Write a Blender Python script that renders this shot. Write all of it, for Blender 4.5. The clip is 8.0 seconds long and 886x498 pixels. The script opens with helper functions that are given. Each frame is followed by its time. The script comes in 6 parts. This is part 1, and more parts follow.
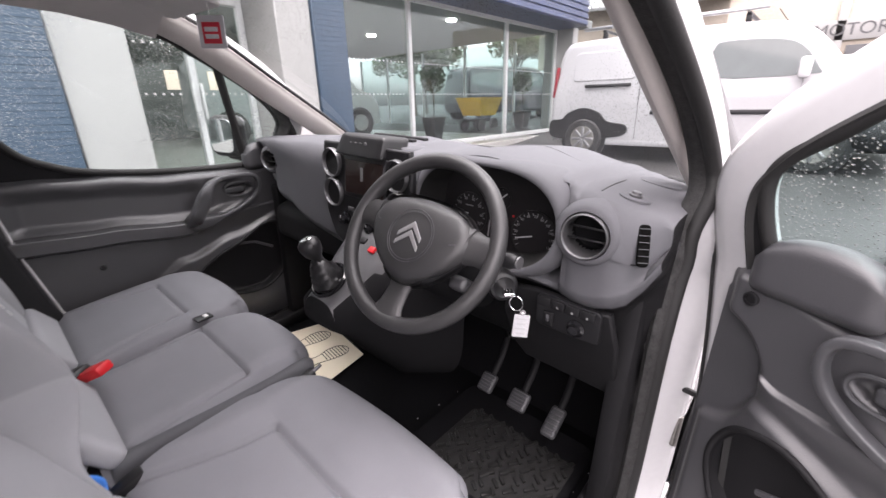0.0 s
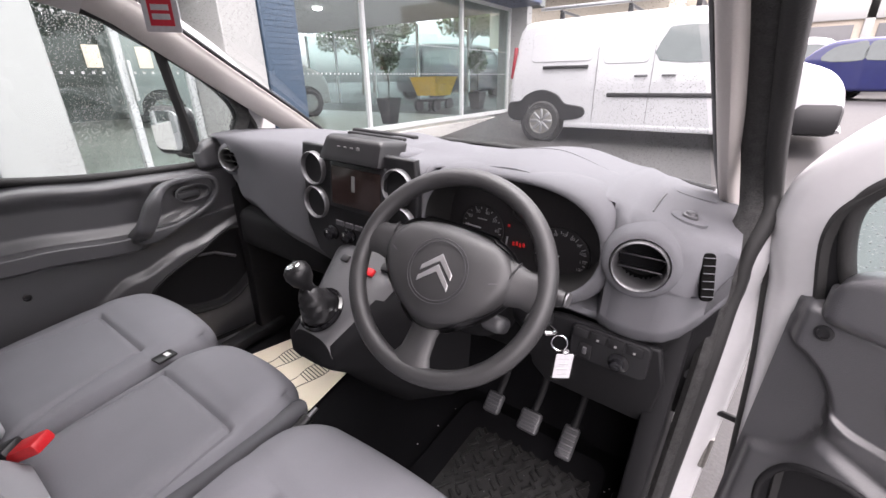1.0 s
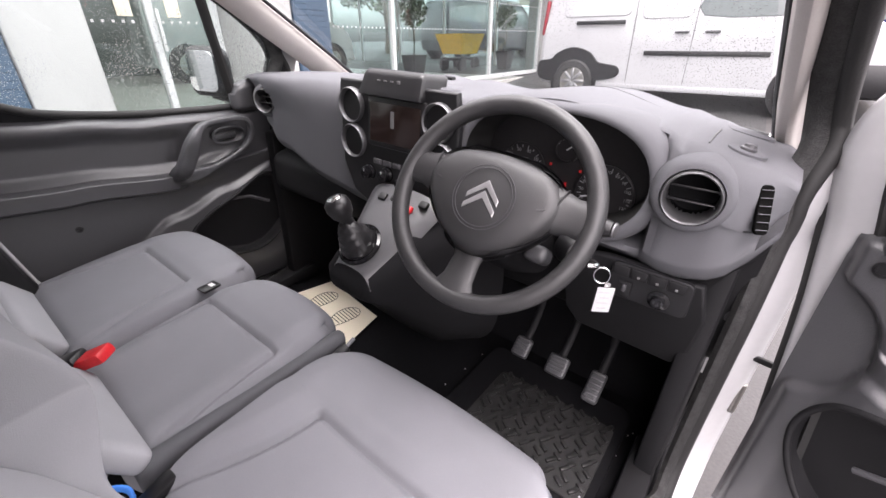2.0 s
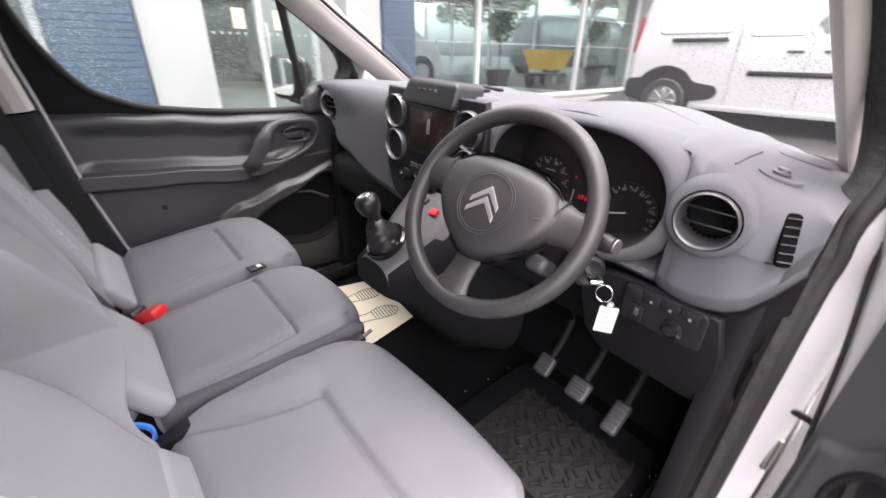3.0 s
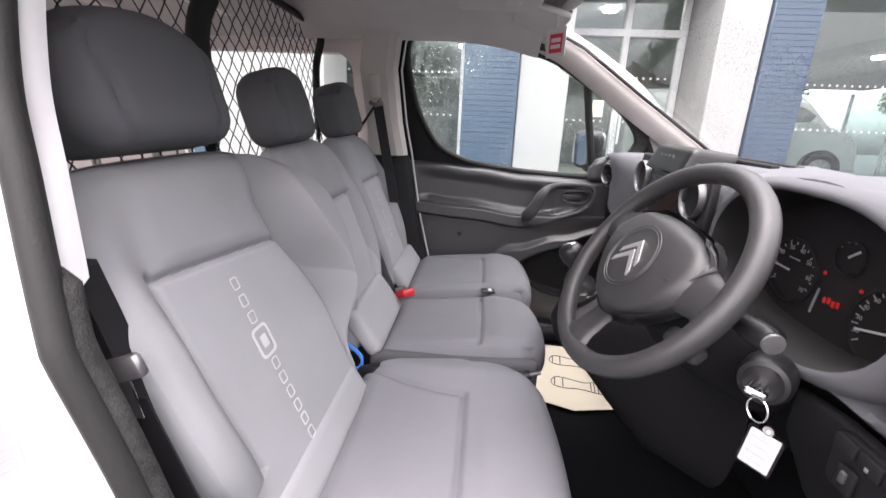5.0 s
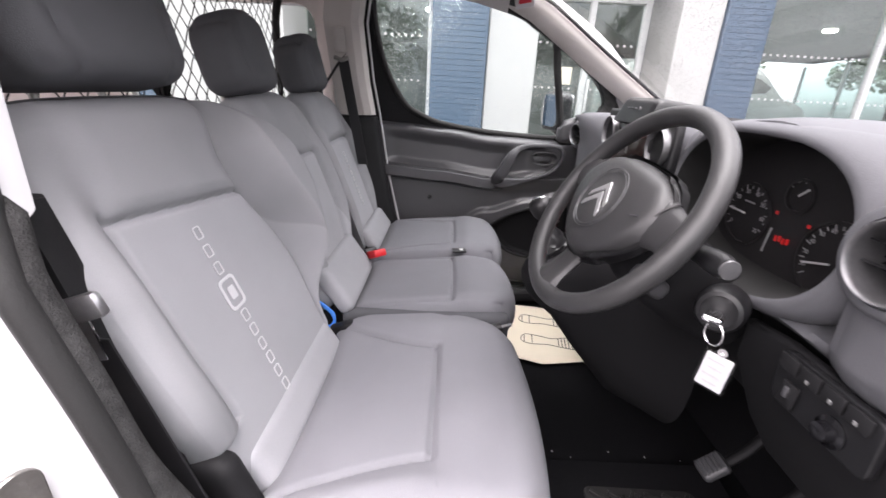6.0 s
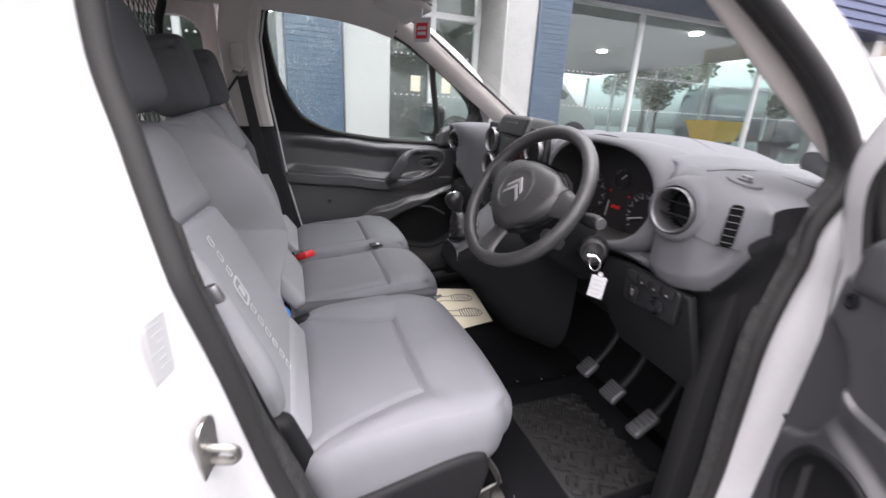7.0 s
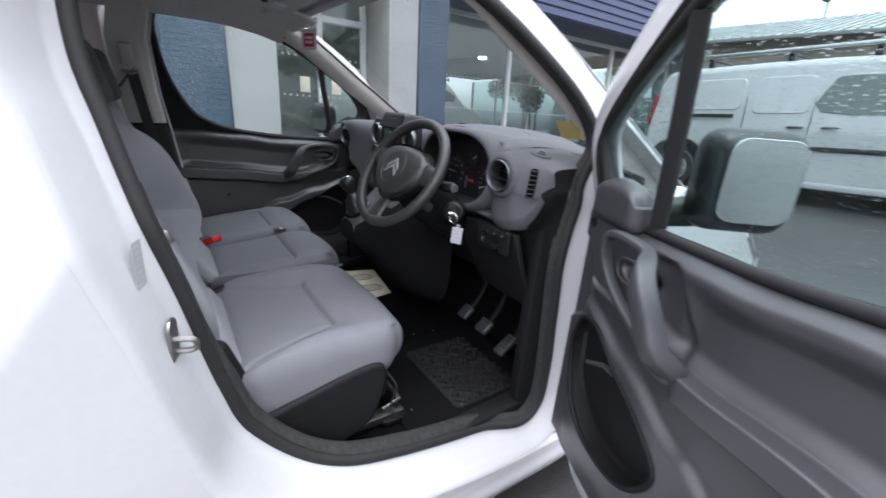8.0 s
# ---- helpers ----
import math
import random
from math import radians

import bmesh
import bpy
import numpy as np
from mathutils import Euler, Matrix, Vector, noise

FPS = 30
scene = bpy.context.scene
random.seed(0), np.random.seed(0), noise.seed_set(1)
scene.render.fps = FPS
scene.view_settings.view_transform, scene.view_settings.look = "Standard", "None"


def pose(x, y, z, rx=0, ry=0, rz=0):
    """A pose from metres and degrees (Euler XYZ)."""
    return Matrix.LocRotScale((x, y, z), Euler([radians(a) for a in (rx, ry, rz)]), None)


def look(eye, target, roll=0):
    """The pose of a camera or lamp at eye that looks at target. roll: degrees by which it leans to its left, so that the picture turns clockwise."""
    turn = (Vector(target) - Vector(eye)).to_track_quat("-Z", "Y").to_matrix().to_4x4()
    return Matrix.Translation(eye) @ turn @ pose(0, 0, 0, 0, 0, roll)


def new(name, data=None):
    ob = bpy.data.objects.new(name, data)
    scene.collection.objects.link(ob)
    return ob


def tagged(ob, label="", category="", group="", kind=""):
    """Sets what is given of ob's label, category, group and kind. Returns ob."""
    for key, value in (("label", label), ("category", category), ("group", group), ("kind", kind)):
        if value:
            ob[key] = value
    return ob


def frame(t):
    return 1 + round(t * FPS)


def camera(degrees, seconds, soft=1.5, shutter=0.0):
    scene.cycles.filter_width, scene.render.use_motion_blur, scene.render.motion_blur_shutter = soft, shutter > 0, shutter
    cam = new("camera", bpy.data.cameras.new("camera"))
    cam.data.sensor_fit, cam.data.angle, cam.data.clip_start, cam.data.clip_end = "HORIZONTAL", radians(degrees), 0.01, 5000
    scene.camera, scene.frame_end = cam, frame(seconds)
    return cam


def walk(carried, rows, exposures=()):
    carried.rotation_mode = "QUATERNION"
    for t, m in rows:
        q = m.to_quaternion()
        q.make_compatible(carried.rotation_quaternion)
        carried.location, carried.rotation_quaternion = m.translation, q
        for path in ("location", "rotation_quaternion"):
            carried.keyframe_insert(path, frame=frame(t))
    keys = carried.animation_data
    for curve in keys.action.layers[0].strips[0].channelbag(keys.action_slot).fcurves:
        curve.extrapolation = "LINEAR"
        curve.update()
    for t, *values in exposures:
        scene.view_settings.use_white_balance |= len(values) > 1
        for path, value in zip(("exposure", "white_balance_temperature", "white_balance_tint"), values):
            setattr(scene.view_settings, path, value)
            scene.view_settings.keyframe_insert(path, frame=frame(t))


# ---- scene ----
cam = camera(94.0, 8.0, 1.5, 0.4)
EXPOSURES = [(0, 2.65, 6700, 23), (1, 2.86, 6700, 23), (1.7, 2.94, 6700, 23), (4.2, 3.06, 6750, 22), (5.5, 3.0, 6650, 22), (6.5, 2.96, 6650, 22), (7, 2.68, 6550, 19), (7.5, 2.3, 6400, 15), (8, 1.9, 5980, 14)]
PATH = [
    (0, (1.006, 0.103, 1.468), (-0.255, 1.506, 0.804), -1.4),
    (0.5, (0.86, 0.128, 1.499), (-0.247, 1.626, 0.769), -1.1),
    (1, (0.795, 0.143, 1.516), (-0.272, 1.656, 0.759), -0.9),
    (1.5, (0.775, 0.103, 1.479), (-0.312, 1.55, 0.628), -0.6),
    (1.7, (0.773, 0.092, 1.464), (-0.319, 1.518, 0.584), -0.5),
    (2.8, (0.846, 0.115, 1.448), (-0.417, 1.389, 0.563), 0.1),
    (3, (0.887, 0.157, 1.446), (-0.482, 1.342, 0.596), 0.7),
    (3.5, (1.018, 0.297, 1.421), (-0.727, 0.983, 0.725), 3.6),
    (4, (1.066, 0.379, 1.424), (-0.877, 0.395, 0.952), 3.6),
    (4.2, (1.076, 0.402, 1.435), (-0.877, 0.285, 1.016), 3.1),
    (5.5, (1.09, 0.407, 1.355), (-0.815, 0.279, 0.76), 2.7),
    (6, (1.1, 0.405, 1.344), (-0.793, 0.393, 0.697), 3.1),
    (6.5, (1.157, 0.331, 1.364), (-0.715, 0.646, 0.735), 3.8),
    (7, (1.307, 0.14, 1.373), (-0.476, 0.811, 0.766), 2.9),
    (7.5, (1.486, 0.051, 1.364), (-0.216, 0.926, 0.787), 2.7),
    (8, (1.619, 0.043, 1.352), (0.038, 1.123, 0.776), 2.8),
]
walk(cam, [(t, look(eye, target, roll)) for t, eye, target, roll in PATH], EXPOSURES)

# ---- light ----
world = bpy.data.worlds.new("overcast_sky")
scene.world = world
world.use_nodes = True
wn, wl = world.node_tree.nodes, world.node_tree.links
sky = wn.new("ShaderNodeTexSky")
sky.sky_type, sky.sun_disc = "NISHITA", False
sky.sun_elevation, sky.sun_rotation = radians(77), radians(111)
sky.dust_density, sky.air_density, sky.ozone_density = 4.0, 1.0, 1.0
grey = wn.new("ShaderNodeHueSaturation")
grey.inputs["Saturation"].default_value = 0.08
wl.new(sky.outputs[0], grey.inputs["Color"])
wl.new(grey.outputs[0], wn["Background"].inputs["Color"])
wn["Background"].inputs["Strength"].default_value = 0.15
sun_data = bpy.data.lights.new("sun", "SUN")
sun_data.energy, sun_data.angle, sun_data.color = 0.8, radians(130), (1.0, 0.97, 0.93)
sun = new("sun", sun_data)
sun.matrix_world = look((1.75, -0.65, 8.0), (0, 0, 0))

# ---- materials ----
def mat(name, color, rough=0.5, metal=0.0, var=0.12, scale=6.0, fine=180.0, bump=0.15, coat=0.0, emit=None, spec=0.5, panel=None):
    """A surface with a broad and a fine variation, and fine relief; panel: a second colour inside a sewn panel."""
    m = bpy.data.materials.new(name)
    m.use_nodes = True
    n, l = m.node_tree.nodes, m.node_tree.links
    b = n["Principled BSDF"]
    co = n.new("ShaderNodeTexCoord")
    broad, grain = n.new("ShaderNodeTexNoise"), n.new("ShaderNodeTexNoise")
    broad.inputs["Scale"].default_value, grain.inputs["Scale"].default_value = scale, fine
    broad.inputs["Detail"].default_value, grain.inputs["Detail"].default_value = 5, 3
    l.new(co.outputs["Object"], broad.inputs["Vector"])
    l.new(co.outputs["Object"], grain.inputs["Vector"])
    add = n.new("ShaderNodeMath")
    add.operation = "ADD"
    l.new(broad.outputs["Fac"], add.inputs[0])
    l.new(grain.outputs["Fac"], add.inputs[1])
    span = n.new("ShaderNodeMapRange")
    span.inputs["From Min"].default_value, span.inputs["From Max"].default_value = 0.6, 1.4
    span.inputs["To Min"].default_value, span.inputs["To Max"].default_value = 1 - var, 1 + var
    l.new(add.outputs[0], span.inputs["Value"])
    mul = n.new("ShaderNodeVectorMath")
    mul.operation = "SCALE"
    mul.inputs[0].default_value = color[:3]
    l.new(span.outputs[0], mul.inputs["Scale"])
    if panel:
        reach, inside, both = n.new("ShaderNodeAttribute"), n.new("ShaderNodeMapRange"), n.new("ShaderNodeMix")
        reach.attribute_name = "panel"
        inside.inputs["From Min"].default_value, inside.inputs["From Max"].default_value = -0.001, 0.001
        l.new(reach.outputs["Fac"], inside.inputs["Value"])
        both.data_type = "RGBA"
        for k in both.inputs:
            if k.name == "Factor" and k.type == "VALUE":
                l.new(inside.outputs[0], k)
        for k in both.inputs:
            if k.type == "RGBA":
                k.default_value = (*color[:3], 1) if k.name == "A" else (*panel[:3], 1)
        for k in both.outputs:
            if k.type == "RGBA":
                l.new(k, mul.inputs[0])
    l.new(mul.outputs[0], b.inputs["Base Color"])
    rr = n.new("ShaderNodeMapRange")
    rr.inputs["To Min"].default_value, rr.inputs["To Max"].default_value = max(0.02, rough * 0.85), min(1, rough * 1.15)
    l.new(broad.outputs["Fac"], rr.inputs["Value"])
    l.new(rr.outputs[0], b.inputs["Roughness"])
    b.inputs["Metallic"].default_value = metal
    b.inputs["Specular IOR Level"].default_value = spec
    b.inputs["Coat Weight"].default_value = coat
    b.inputs["Coat Roughness"].default_value = 0.06
    if bump:
        bp = n.new("ShaderNodeBump")
        bp.inputs["Strength"].default_value, bp.inputs["Distance"].default_value = bump, 0.002
        l.new(grain.outputs["Fac"], bp.inputs["Height"])
        l.new(bp.outputs[0], b.inputs["Normal"])
    if emit:
        b.inputs["Emission Color"].default_value = (*emit[:3], 1)
        b.inputs["Emission Strength"].default_value = emit[3]
    return m


def glass_mat(name, tint=(0.9, 0.95, 0.93), ior=1.45, drops=0.0, gloss=0.0, size=150):
    m = bpy.data.materials.new(name)
    m.use_nodes = True
    n, l = m.node_tree.nodes, m.node_tree.links
    n.remove(n["Principled BSDF"])
    mix, clear, gl, fr = n.new("ShaderNodeMixShader"), n.new("ShaderNodeBsdfTransparent"), n.new("ShaderNodeBsdfGlossy"), n.new("ShaderNodeLayerWeight")
    clear.inputs["Color"].default_value = (*tint, 1)
    gl.inputs["Roughness"].default_value = gloss
    fr.inputs["Blend"].default_value = 0.5
    power, base = n.new("ShaderNodeMath"), n.new("ShaderNodeMapRange")
    power.operation = "POWER"
    power.inputs[1].default_value = 5.0
    l.new(fr.outputs["Facing"], power.inputs[0])
    base.inputs["To Min"].default_value, base.inputs["To Max"].default_value = ((ior - 1) / (ior + 1)) ** 2, 0.9
    l.new(power.outputs[0], base.inputs["Value"])
    l.new(base.outputs[0], mix.inputs["Fac"])
    l.new(clear.outputs[0], mix.inputs[1])
    l.new(gl.outputs[0], mix.inputs[2])
    out = mix
    if drops:
        co, vor, ramp = n.new("ShaderNodeTexCoord"), n.new("ShaderNodeTexVoronoi"), n.new("ShaderNodeMapRange")
        vor.inputs["Scale"].default_value = size
        l.new(co.outputs["Object"], vor.inputs["Vector"])
        patch, pr = n.new("ShaderNodeTexNoise"), n.new("ShaderNodeMapRange")
        patch.inputs["Scale"].default_value = 3.5
        l.new(co.outputs["Object"], patch.inputs["Vector"])
        pr.inputs["From Min"].default_value, pr.inputs["From Max"].default_value = 0.30, 0.60
        pr.inputs["To Min"].default_value, pr.inputs["To Max"].default_value = 0.4 * drops, drops
        l.new(patch.outputs["Fac"], pr.inputs["Value"])
        less = n.new("ShaderNodeMath")
        less.operation = "LESS_THAN"
        l.new(vor.outputs["Distance"], less.inputs[0])
        l.new(pr.outputs[0], less.inputs[1])
        half = n.new("ShaderNodeMath")
        half.operation = "MULTIPLY"
        half.inputs[1].default_value = 0.75
        l.new(less.outputs[0], half.inputs[0])
        wet, mix2 = n.new("ShaderNodeBsdfRefraction"), n.new("ShaderNodeMixShader")
        wet.inputs["IOR"].default_value, wet.inputs["Roughness"].default_value = 1.33, 0.12
        bead = n.new("ShaderNodeBump")
        bead.invert = True
        bead.inputs["Strength"].default_value, bead.inputs["Distance"].default_value = 1.0, 0.6 / size
        l.new(vor.outputs["Distance"], bead.inputs["Height"])
        l.new(bead.outputs[0], wet.inputs["Normal"])
        l.new(half.outputs[0], mix2.inputs["Fac"])
        l.new(mix.outputs[0], mix2.inputs[1])
        l.new(wet.outputs[0], mix2.inputs[2])
        out = mix2
    l.new(out.outputs[0], n["Material Output"].inputs["Surface"])
    return m


# Seat fabric with shade in its colour, since upward cushions catch more light.
FABRIC_DIMMED = mat("seat_fabric_dimmed", (0.172, 0.174, 0.188), 0.92, var=0.08, scale=9, fine=900, bump=0.4, spec=0.2)
FABRIC_LIGHT = mat("pale_seat_fabric", (0.300, 0.302, 0.318), 0.9, var=0.07, scale=9, fine=700, bump=0.4, spec=0.2)
FABRIC_TWO = mat("two_tone_seat_fabric", (0.245, 0.247, 0.261), 0.92, var=0.07, scale=9, fine=900, bump=0.4, spec=0.2, panel=(0.300, 0.302, 0.318))
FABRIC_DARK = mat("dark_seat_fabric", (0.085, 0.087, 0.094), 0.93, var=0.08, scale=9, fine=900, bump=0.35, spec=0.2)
PATTERN = mat("woven_pattern", (0.50, 0.50, 0.52), 0.85, fine=600)
DASH = mat("grey_dash_plastic", (0.098, 0.099, 0.107), 0.70, var=0.08, scale=4, fine=700, bump=0.35, spec=0.16)
TRIM = mat("charcoal_trim_plastic", (0.048, 0.048, 0.052), 0.36, var=0.12, scale=5, fine=600, bump=0.3, spec=0.8)
FLOCK = mat("flocked_seal", (0.030, 0.030, 0.030), 0.85, var=0.75, scale=60, fine=420, bump=0.9, spec=0.3)
TRIM_SOFT = mat("black_soft_trim", (0.010, 0.010, 0.011), 0.62, var=0.1, scale=5, fine=600, bump=0.25, spec=0.2)
BLACK = mat("black_plastic", (0.007, 0.007, 0.008), 0.4, fine=500, bump=0.1)
GLOSS = mat("gloss_black", (0.006, 0.006, 0.007), 0.12, bump=0.0)
# Near-black colour stands in for the shade inside hollow vent slots.
SLOT_SHADE = mat("slot_shade_black", (0.003, 0.003, 0.003), 0.9, fine=500, bump=0.1, spec=0.05)
FOOT = mat("matt_black_moulding", (0.011, 0.011, 0.012), 0.8, fine=500, bump=0.2, spec=0.1)
WHEEL = mat("wheel_leather_grain", (0.030, 0.030, 0.031), 0.36, fine=900, bump=0.3)
RUBBER = mat("black_rubber", (0.012, 0.012, 0.012), 0.7, fine=300, bump=0.3)
DAMP = mat("damp_rubber", (0.016, 0.016, 0.016), 0.30, var=0.2, scale=14, fine=300, bump=0.25)
CARPET = mat("black_carpet", (0.006, 0.006, 0.007), 0.97, var=0.3, fine=900, bump=0.8, spec=0.1)
LINING = mat("grey_headlining", (0.52, 0.50, 0.49), 0.95, fine=900, bump=0.3, spec=0.2)
PILLAR = mat("beige_pillar_trim", (0.46, 0.43, 0.41), 0.75, fine=600, bump=0.2)
PAINT = mat("white_paint", (0.51, 0.51, 0.518), 0.24, var=0.03, fine=60, bump=0.0, coat=0.45)
PAINT_IN = mat("pinkish_white_lining", (0.80, 0.72, 0.69), 0.5, var=0.05, fine=60, bump=0.05)
BADGE = mat("bright_badge_metal", (0.62, 0.62, 0.63), 0.28, metal=0.8, bump=0.0)
CHROME = mat("chrome", (0.75, 0.75, 0.76), 0.12, metal=1.0, bump=0.0)
FAINT = mat("faint_grey_print", (0.43, 0.43, 0.44), 0.7, bump=0.0)
DARKSATIN = mat("dark_satin_ring", (0.15, 0.15, 0.155), 0.42, metal=0.7, bump=0.05)
SATIN = mat("satin_silver", (0.38, 0.38, 0.39), 0.3, metal=0.9, bump=0.05)
STEEL = mat("worn_steel", (0.35, 0.34, 0.32), 0.4, metal=1.0, fine=120)
RED = mat("red_plastic", (0.55, 0.015, 0.02), 0.4)
REDLED = mat("red_lamp", (0.3, 0.01, 0.01), 0.4, emit=(1, 0.04, 0.04, 0.022))
SCREEN = mat("dim_screen", (0.012, 0.008, 0.007), 0.18, bump=0.0, emit=(0.06, 0.03, 0.025, 0.012))
WHITE_MARK = mat("white_marking", (0.7, 0.7, 0.7), 0.6, bump=0.0)
DIAL_MARK = mat("pale_dial_print", (0.24, 0.24, 0.25), 0.6, bump=0.0)
GREY_MARK = mat("grey_marking", (0.16, 0.16, 0.16), 0.6, bump=0.0)
BLUE = mat("blue_webbing", (0.05, 0.24, 0.75), 0.7)
PAPER = mat("cream_paper", (0.72, 0.65, 0.52), 0.85, var=0.05, fine=300, bump=0.1)
CARD = mat("white_card", (0.50, 0.50, 0.52), 0.7, bump=0.02)
CARDRED = mat("red_card_print", (0.55, 0.02, 0.04), 0.6, bump=0.02)
INK = mat("black_ink", (0.02, 0.02, 0.02), 0.8, bump=0.0)
MIRROR = mat("mirror_glass", (0.62, 0.63, 0.64), 0.02, metal=1.0, bump=0.0)
AUTOGLASS = glass_mat("car_glass", (0.90, 0.94, 0.93), 1.4)
WETGLASS = glass_mat("wet_car_glass", (0.87, 0.92, 0.91), 1.4, 0.36, size=165)
DRYGLASS = glass_mat("spotted_car_glass", (0.80, 0.89, 0.88), 1.4, 0.24, size=150)
SCREENGLASS = glass_mat("windscreen_glass", (0.82, 0.86, 0.85), 1.4, 0.25, size=210)
GRIP = mat("grey_handle_plastic", (0.055, 0.056, 0.060), 0.42, var=0.06, scale=5, fine=600, bump=0.2)

# ---- helpers ----
CAR = []
HERE = {}


def thing(name, label, category, at=(0, 0, 0), group="", kind="", van=True):
    ob = new(name)
    ob.location = at
    ob.empty_display_size = 0.05
    HERE[ob] = Vector(at)
    tagged(ob, label, category, group, kind)
    if van:
        CAR.append(ob)
    return ob


def finish(mesh, material, angle=38, smooth=True):
    if smooth:
        for p in mesh.polygons:
            p.use_smooth = True
        mesh.set_sharp_from_angle(angle=radians(angle))
    for m in material if isinstance(material, (list, tuple)) else (material,):
        mesh.materials.append(m)
    return mesh


def to_mesh(name, geo):
    if isinstance(geo, bpy.types.Mesh):
        geo.name = name
        return geo
    mesh = bpy.data.meshes.new(name)
    if isinstance(geo, bmesh.types.BMesh):
        geo.to_mesh(mesh)
        geo.free()
    else:
        mesh.from_pydata([tuple(v) for v in geo[0]], [], geo[1])
    return mesh


def part(name, geo, material, parent, label="", angle=38, smooth=True):
    """One mesh object, in the van's or the place's coordinates, under a thing or a part."""
    mesh = to_mesh(name, geo)
    if len(mesh.materials) == 0:
        finish(mesh, material, angle, smooth)
    ob = new(name, mesh)
    ob.parent = parent
    if parent in HERE:
        ob.matrix_parent_inverse = Matrix.Translation(-HERE[parent])
    if label:
        tagged(ob, label)
    return ob


def solid(name, geo, material, label, category, kind="", van=True, group="", angle=38):
    """A thing or a piece of the setting made of one mesh."""
    mesh = to_mesh(name, geo)
    finish(mesh, material, angle)
    ob = tagged(new(name, mesh), label, category, group, kind)
    if van:
        CAR.append(ob)
    return ob


def rbox(c, size, r=0.01, turn=(0, 0, 0), seg=2):
    bm = bmesh.new()
    bmesh.ops.create_cube(bm, size=1)
    bmesh.ops.scale(bm, vec=size, verts=bm.verts)
    if r:
        bmesh.ops.bevel(bm, geom=bm.edges[:], offset=min(r, min(size) * 0.49), segments=seg, affect="EDGES", profile=0.5)
    bmesh.ops.transform(bm, matrix=pose(*c, *turn), verts=bm.verts)
    return bm


def join(*bms):
    out = bmesh.new()
    for b in bms:
        if isinstance(b, bmesh.types.BMesh):
            tmp = bpy.data.meshes.new("tmp")
            b.to_mesh(tmp)
            b.free()
        else:
            tmp = to_mesh("tmp", b)
        out.from_mesh(tmp)
        bpy.data.meshes.remove(tmp)
    return out


def moved(geo, m):
    if isinstance(geo, bmesh.types.BMesh):
        bmesh.ops.transform(geo, matrix=m, verts=geo.verts)
        return geo
    if isinstance(geo, bpy.types.Mesh):
        geo.transform(m)
        return geo
    return [m @ Vector(v) for v in geo[0]], geo[1]


def bent(geo, fn):
    """Every vertex passed through fn."""
    if isinstance(geo, tuple):
        return [fn(Vector(v)) for v in geo[0]], geo[1]
    for v in geo.verts if isinstance(geo, bmesh.types.BMesh) else geo.vertices:
        v.co = fn(v.co.copy())
    return geo


def smooth_loop(pts, n=6, closed=True):
    """Catmull-Rom through the points."""
    pts = [Vector(p) for p in pts]
    k, out = len(pts), []
    for i in range(k if closed else k - 1):
        if closed:
            a, b, c, d = pts[i - 1], pts[i], pts[(i + 1) % k], pts[(i + 2) % k]
        else:
            a, b, c, d = pts[max(i - 1, 0)], pts[i], pts[i + 1], pts[min(i + 2, k - 1)]
        for j in range(n):
            t = j / n
            out.append(0.5 * ((2 * b) + (c - a) * t + (2 * a - 5 * b + 4 * c - d) * t * t + (3 * b - a - 3 * c + d) * t ** 3))
    if not closed:
        out.append(pts[-1])
    return out


def loft(loops, ring=True, cap=True, close=False):
    """A skin over loops of equal count. ring: each loop is closed; close: the last joins the first."""
    n, verts, faces = len(loops[0]), [v for lp in loops for v in lp], []
    for i in range(len(loops) if close else len(loops) - 1):
        a, b = i * n, ((i + 1) % len(loops)) * n
        for j in range(n if ring else n - 1):
            k = (j + 1) % n
            faces.append((a + j, a + k, b + k, b + j))
    if cap and ring and not close:
        faces.append(tuple(range(n))[::-1])
        faces.append(tuple(range((len(loops) - 1) * n, len(loops) * n)))
    return verts, faces


def tube(path, radius, n=10, closed=False, flat=1.0, up=(0, 0, 1)):
    """A round bar along a path; radius may be a list; flat squeezes it across."""
    path = [Vector(p) for p in path]
    loops, k, u = [], len(path), Vector(up)
    for i, p in enumerate(path):
        d = (path[(i + 1) % k] - path[i - 1]) if closed else (path[min(i + 1, k - 1)] - path[max(i - 1, 0)])
        d.normalize()
        side = d.cross(u)
        if side.length < 1e-4:
            side = d.cross(Vector((1, 0.3, 0)))
        side.normalize()
        u2 = side.cross(d)
        r = radius[i] if isinstance(radius, (list, tuple)) else radius
        loops.append([p + side * math.cos(a) * r * flat + u2 * math.sin(a) * r for a in (2 * math.pi * j / n for j in range(n))])
    return loft(loops, close=closed)


def lathe(profile, n=32, m=None, cap=True):
    """A turned body: profile of (radius, height) round local z."""
    loops = [[Vector((r * math.cos(a), r * math.sin(a), h)) for a in (2 * math.pi * j / n for j in range(n))] for r, h in profile]
    geo = loft(loops, cap=cap)
    return moved(geo, m) if m is not None else geo


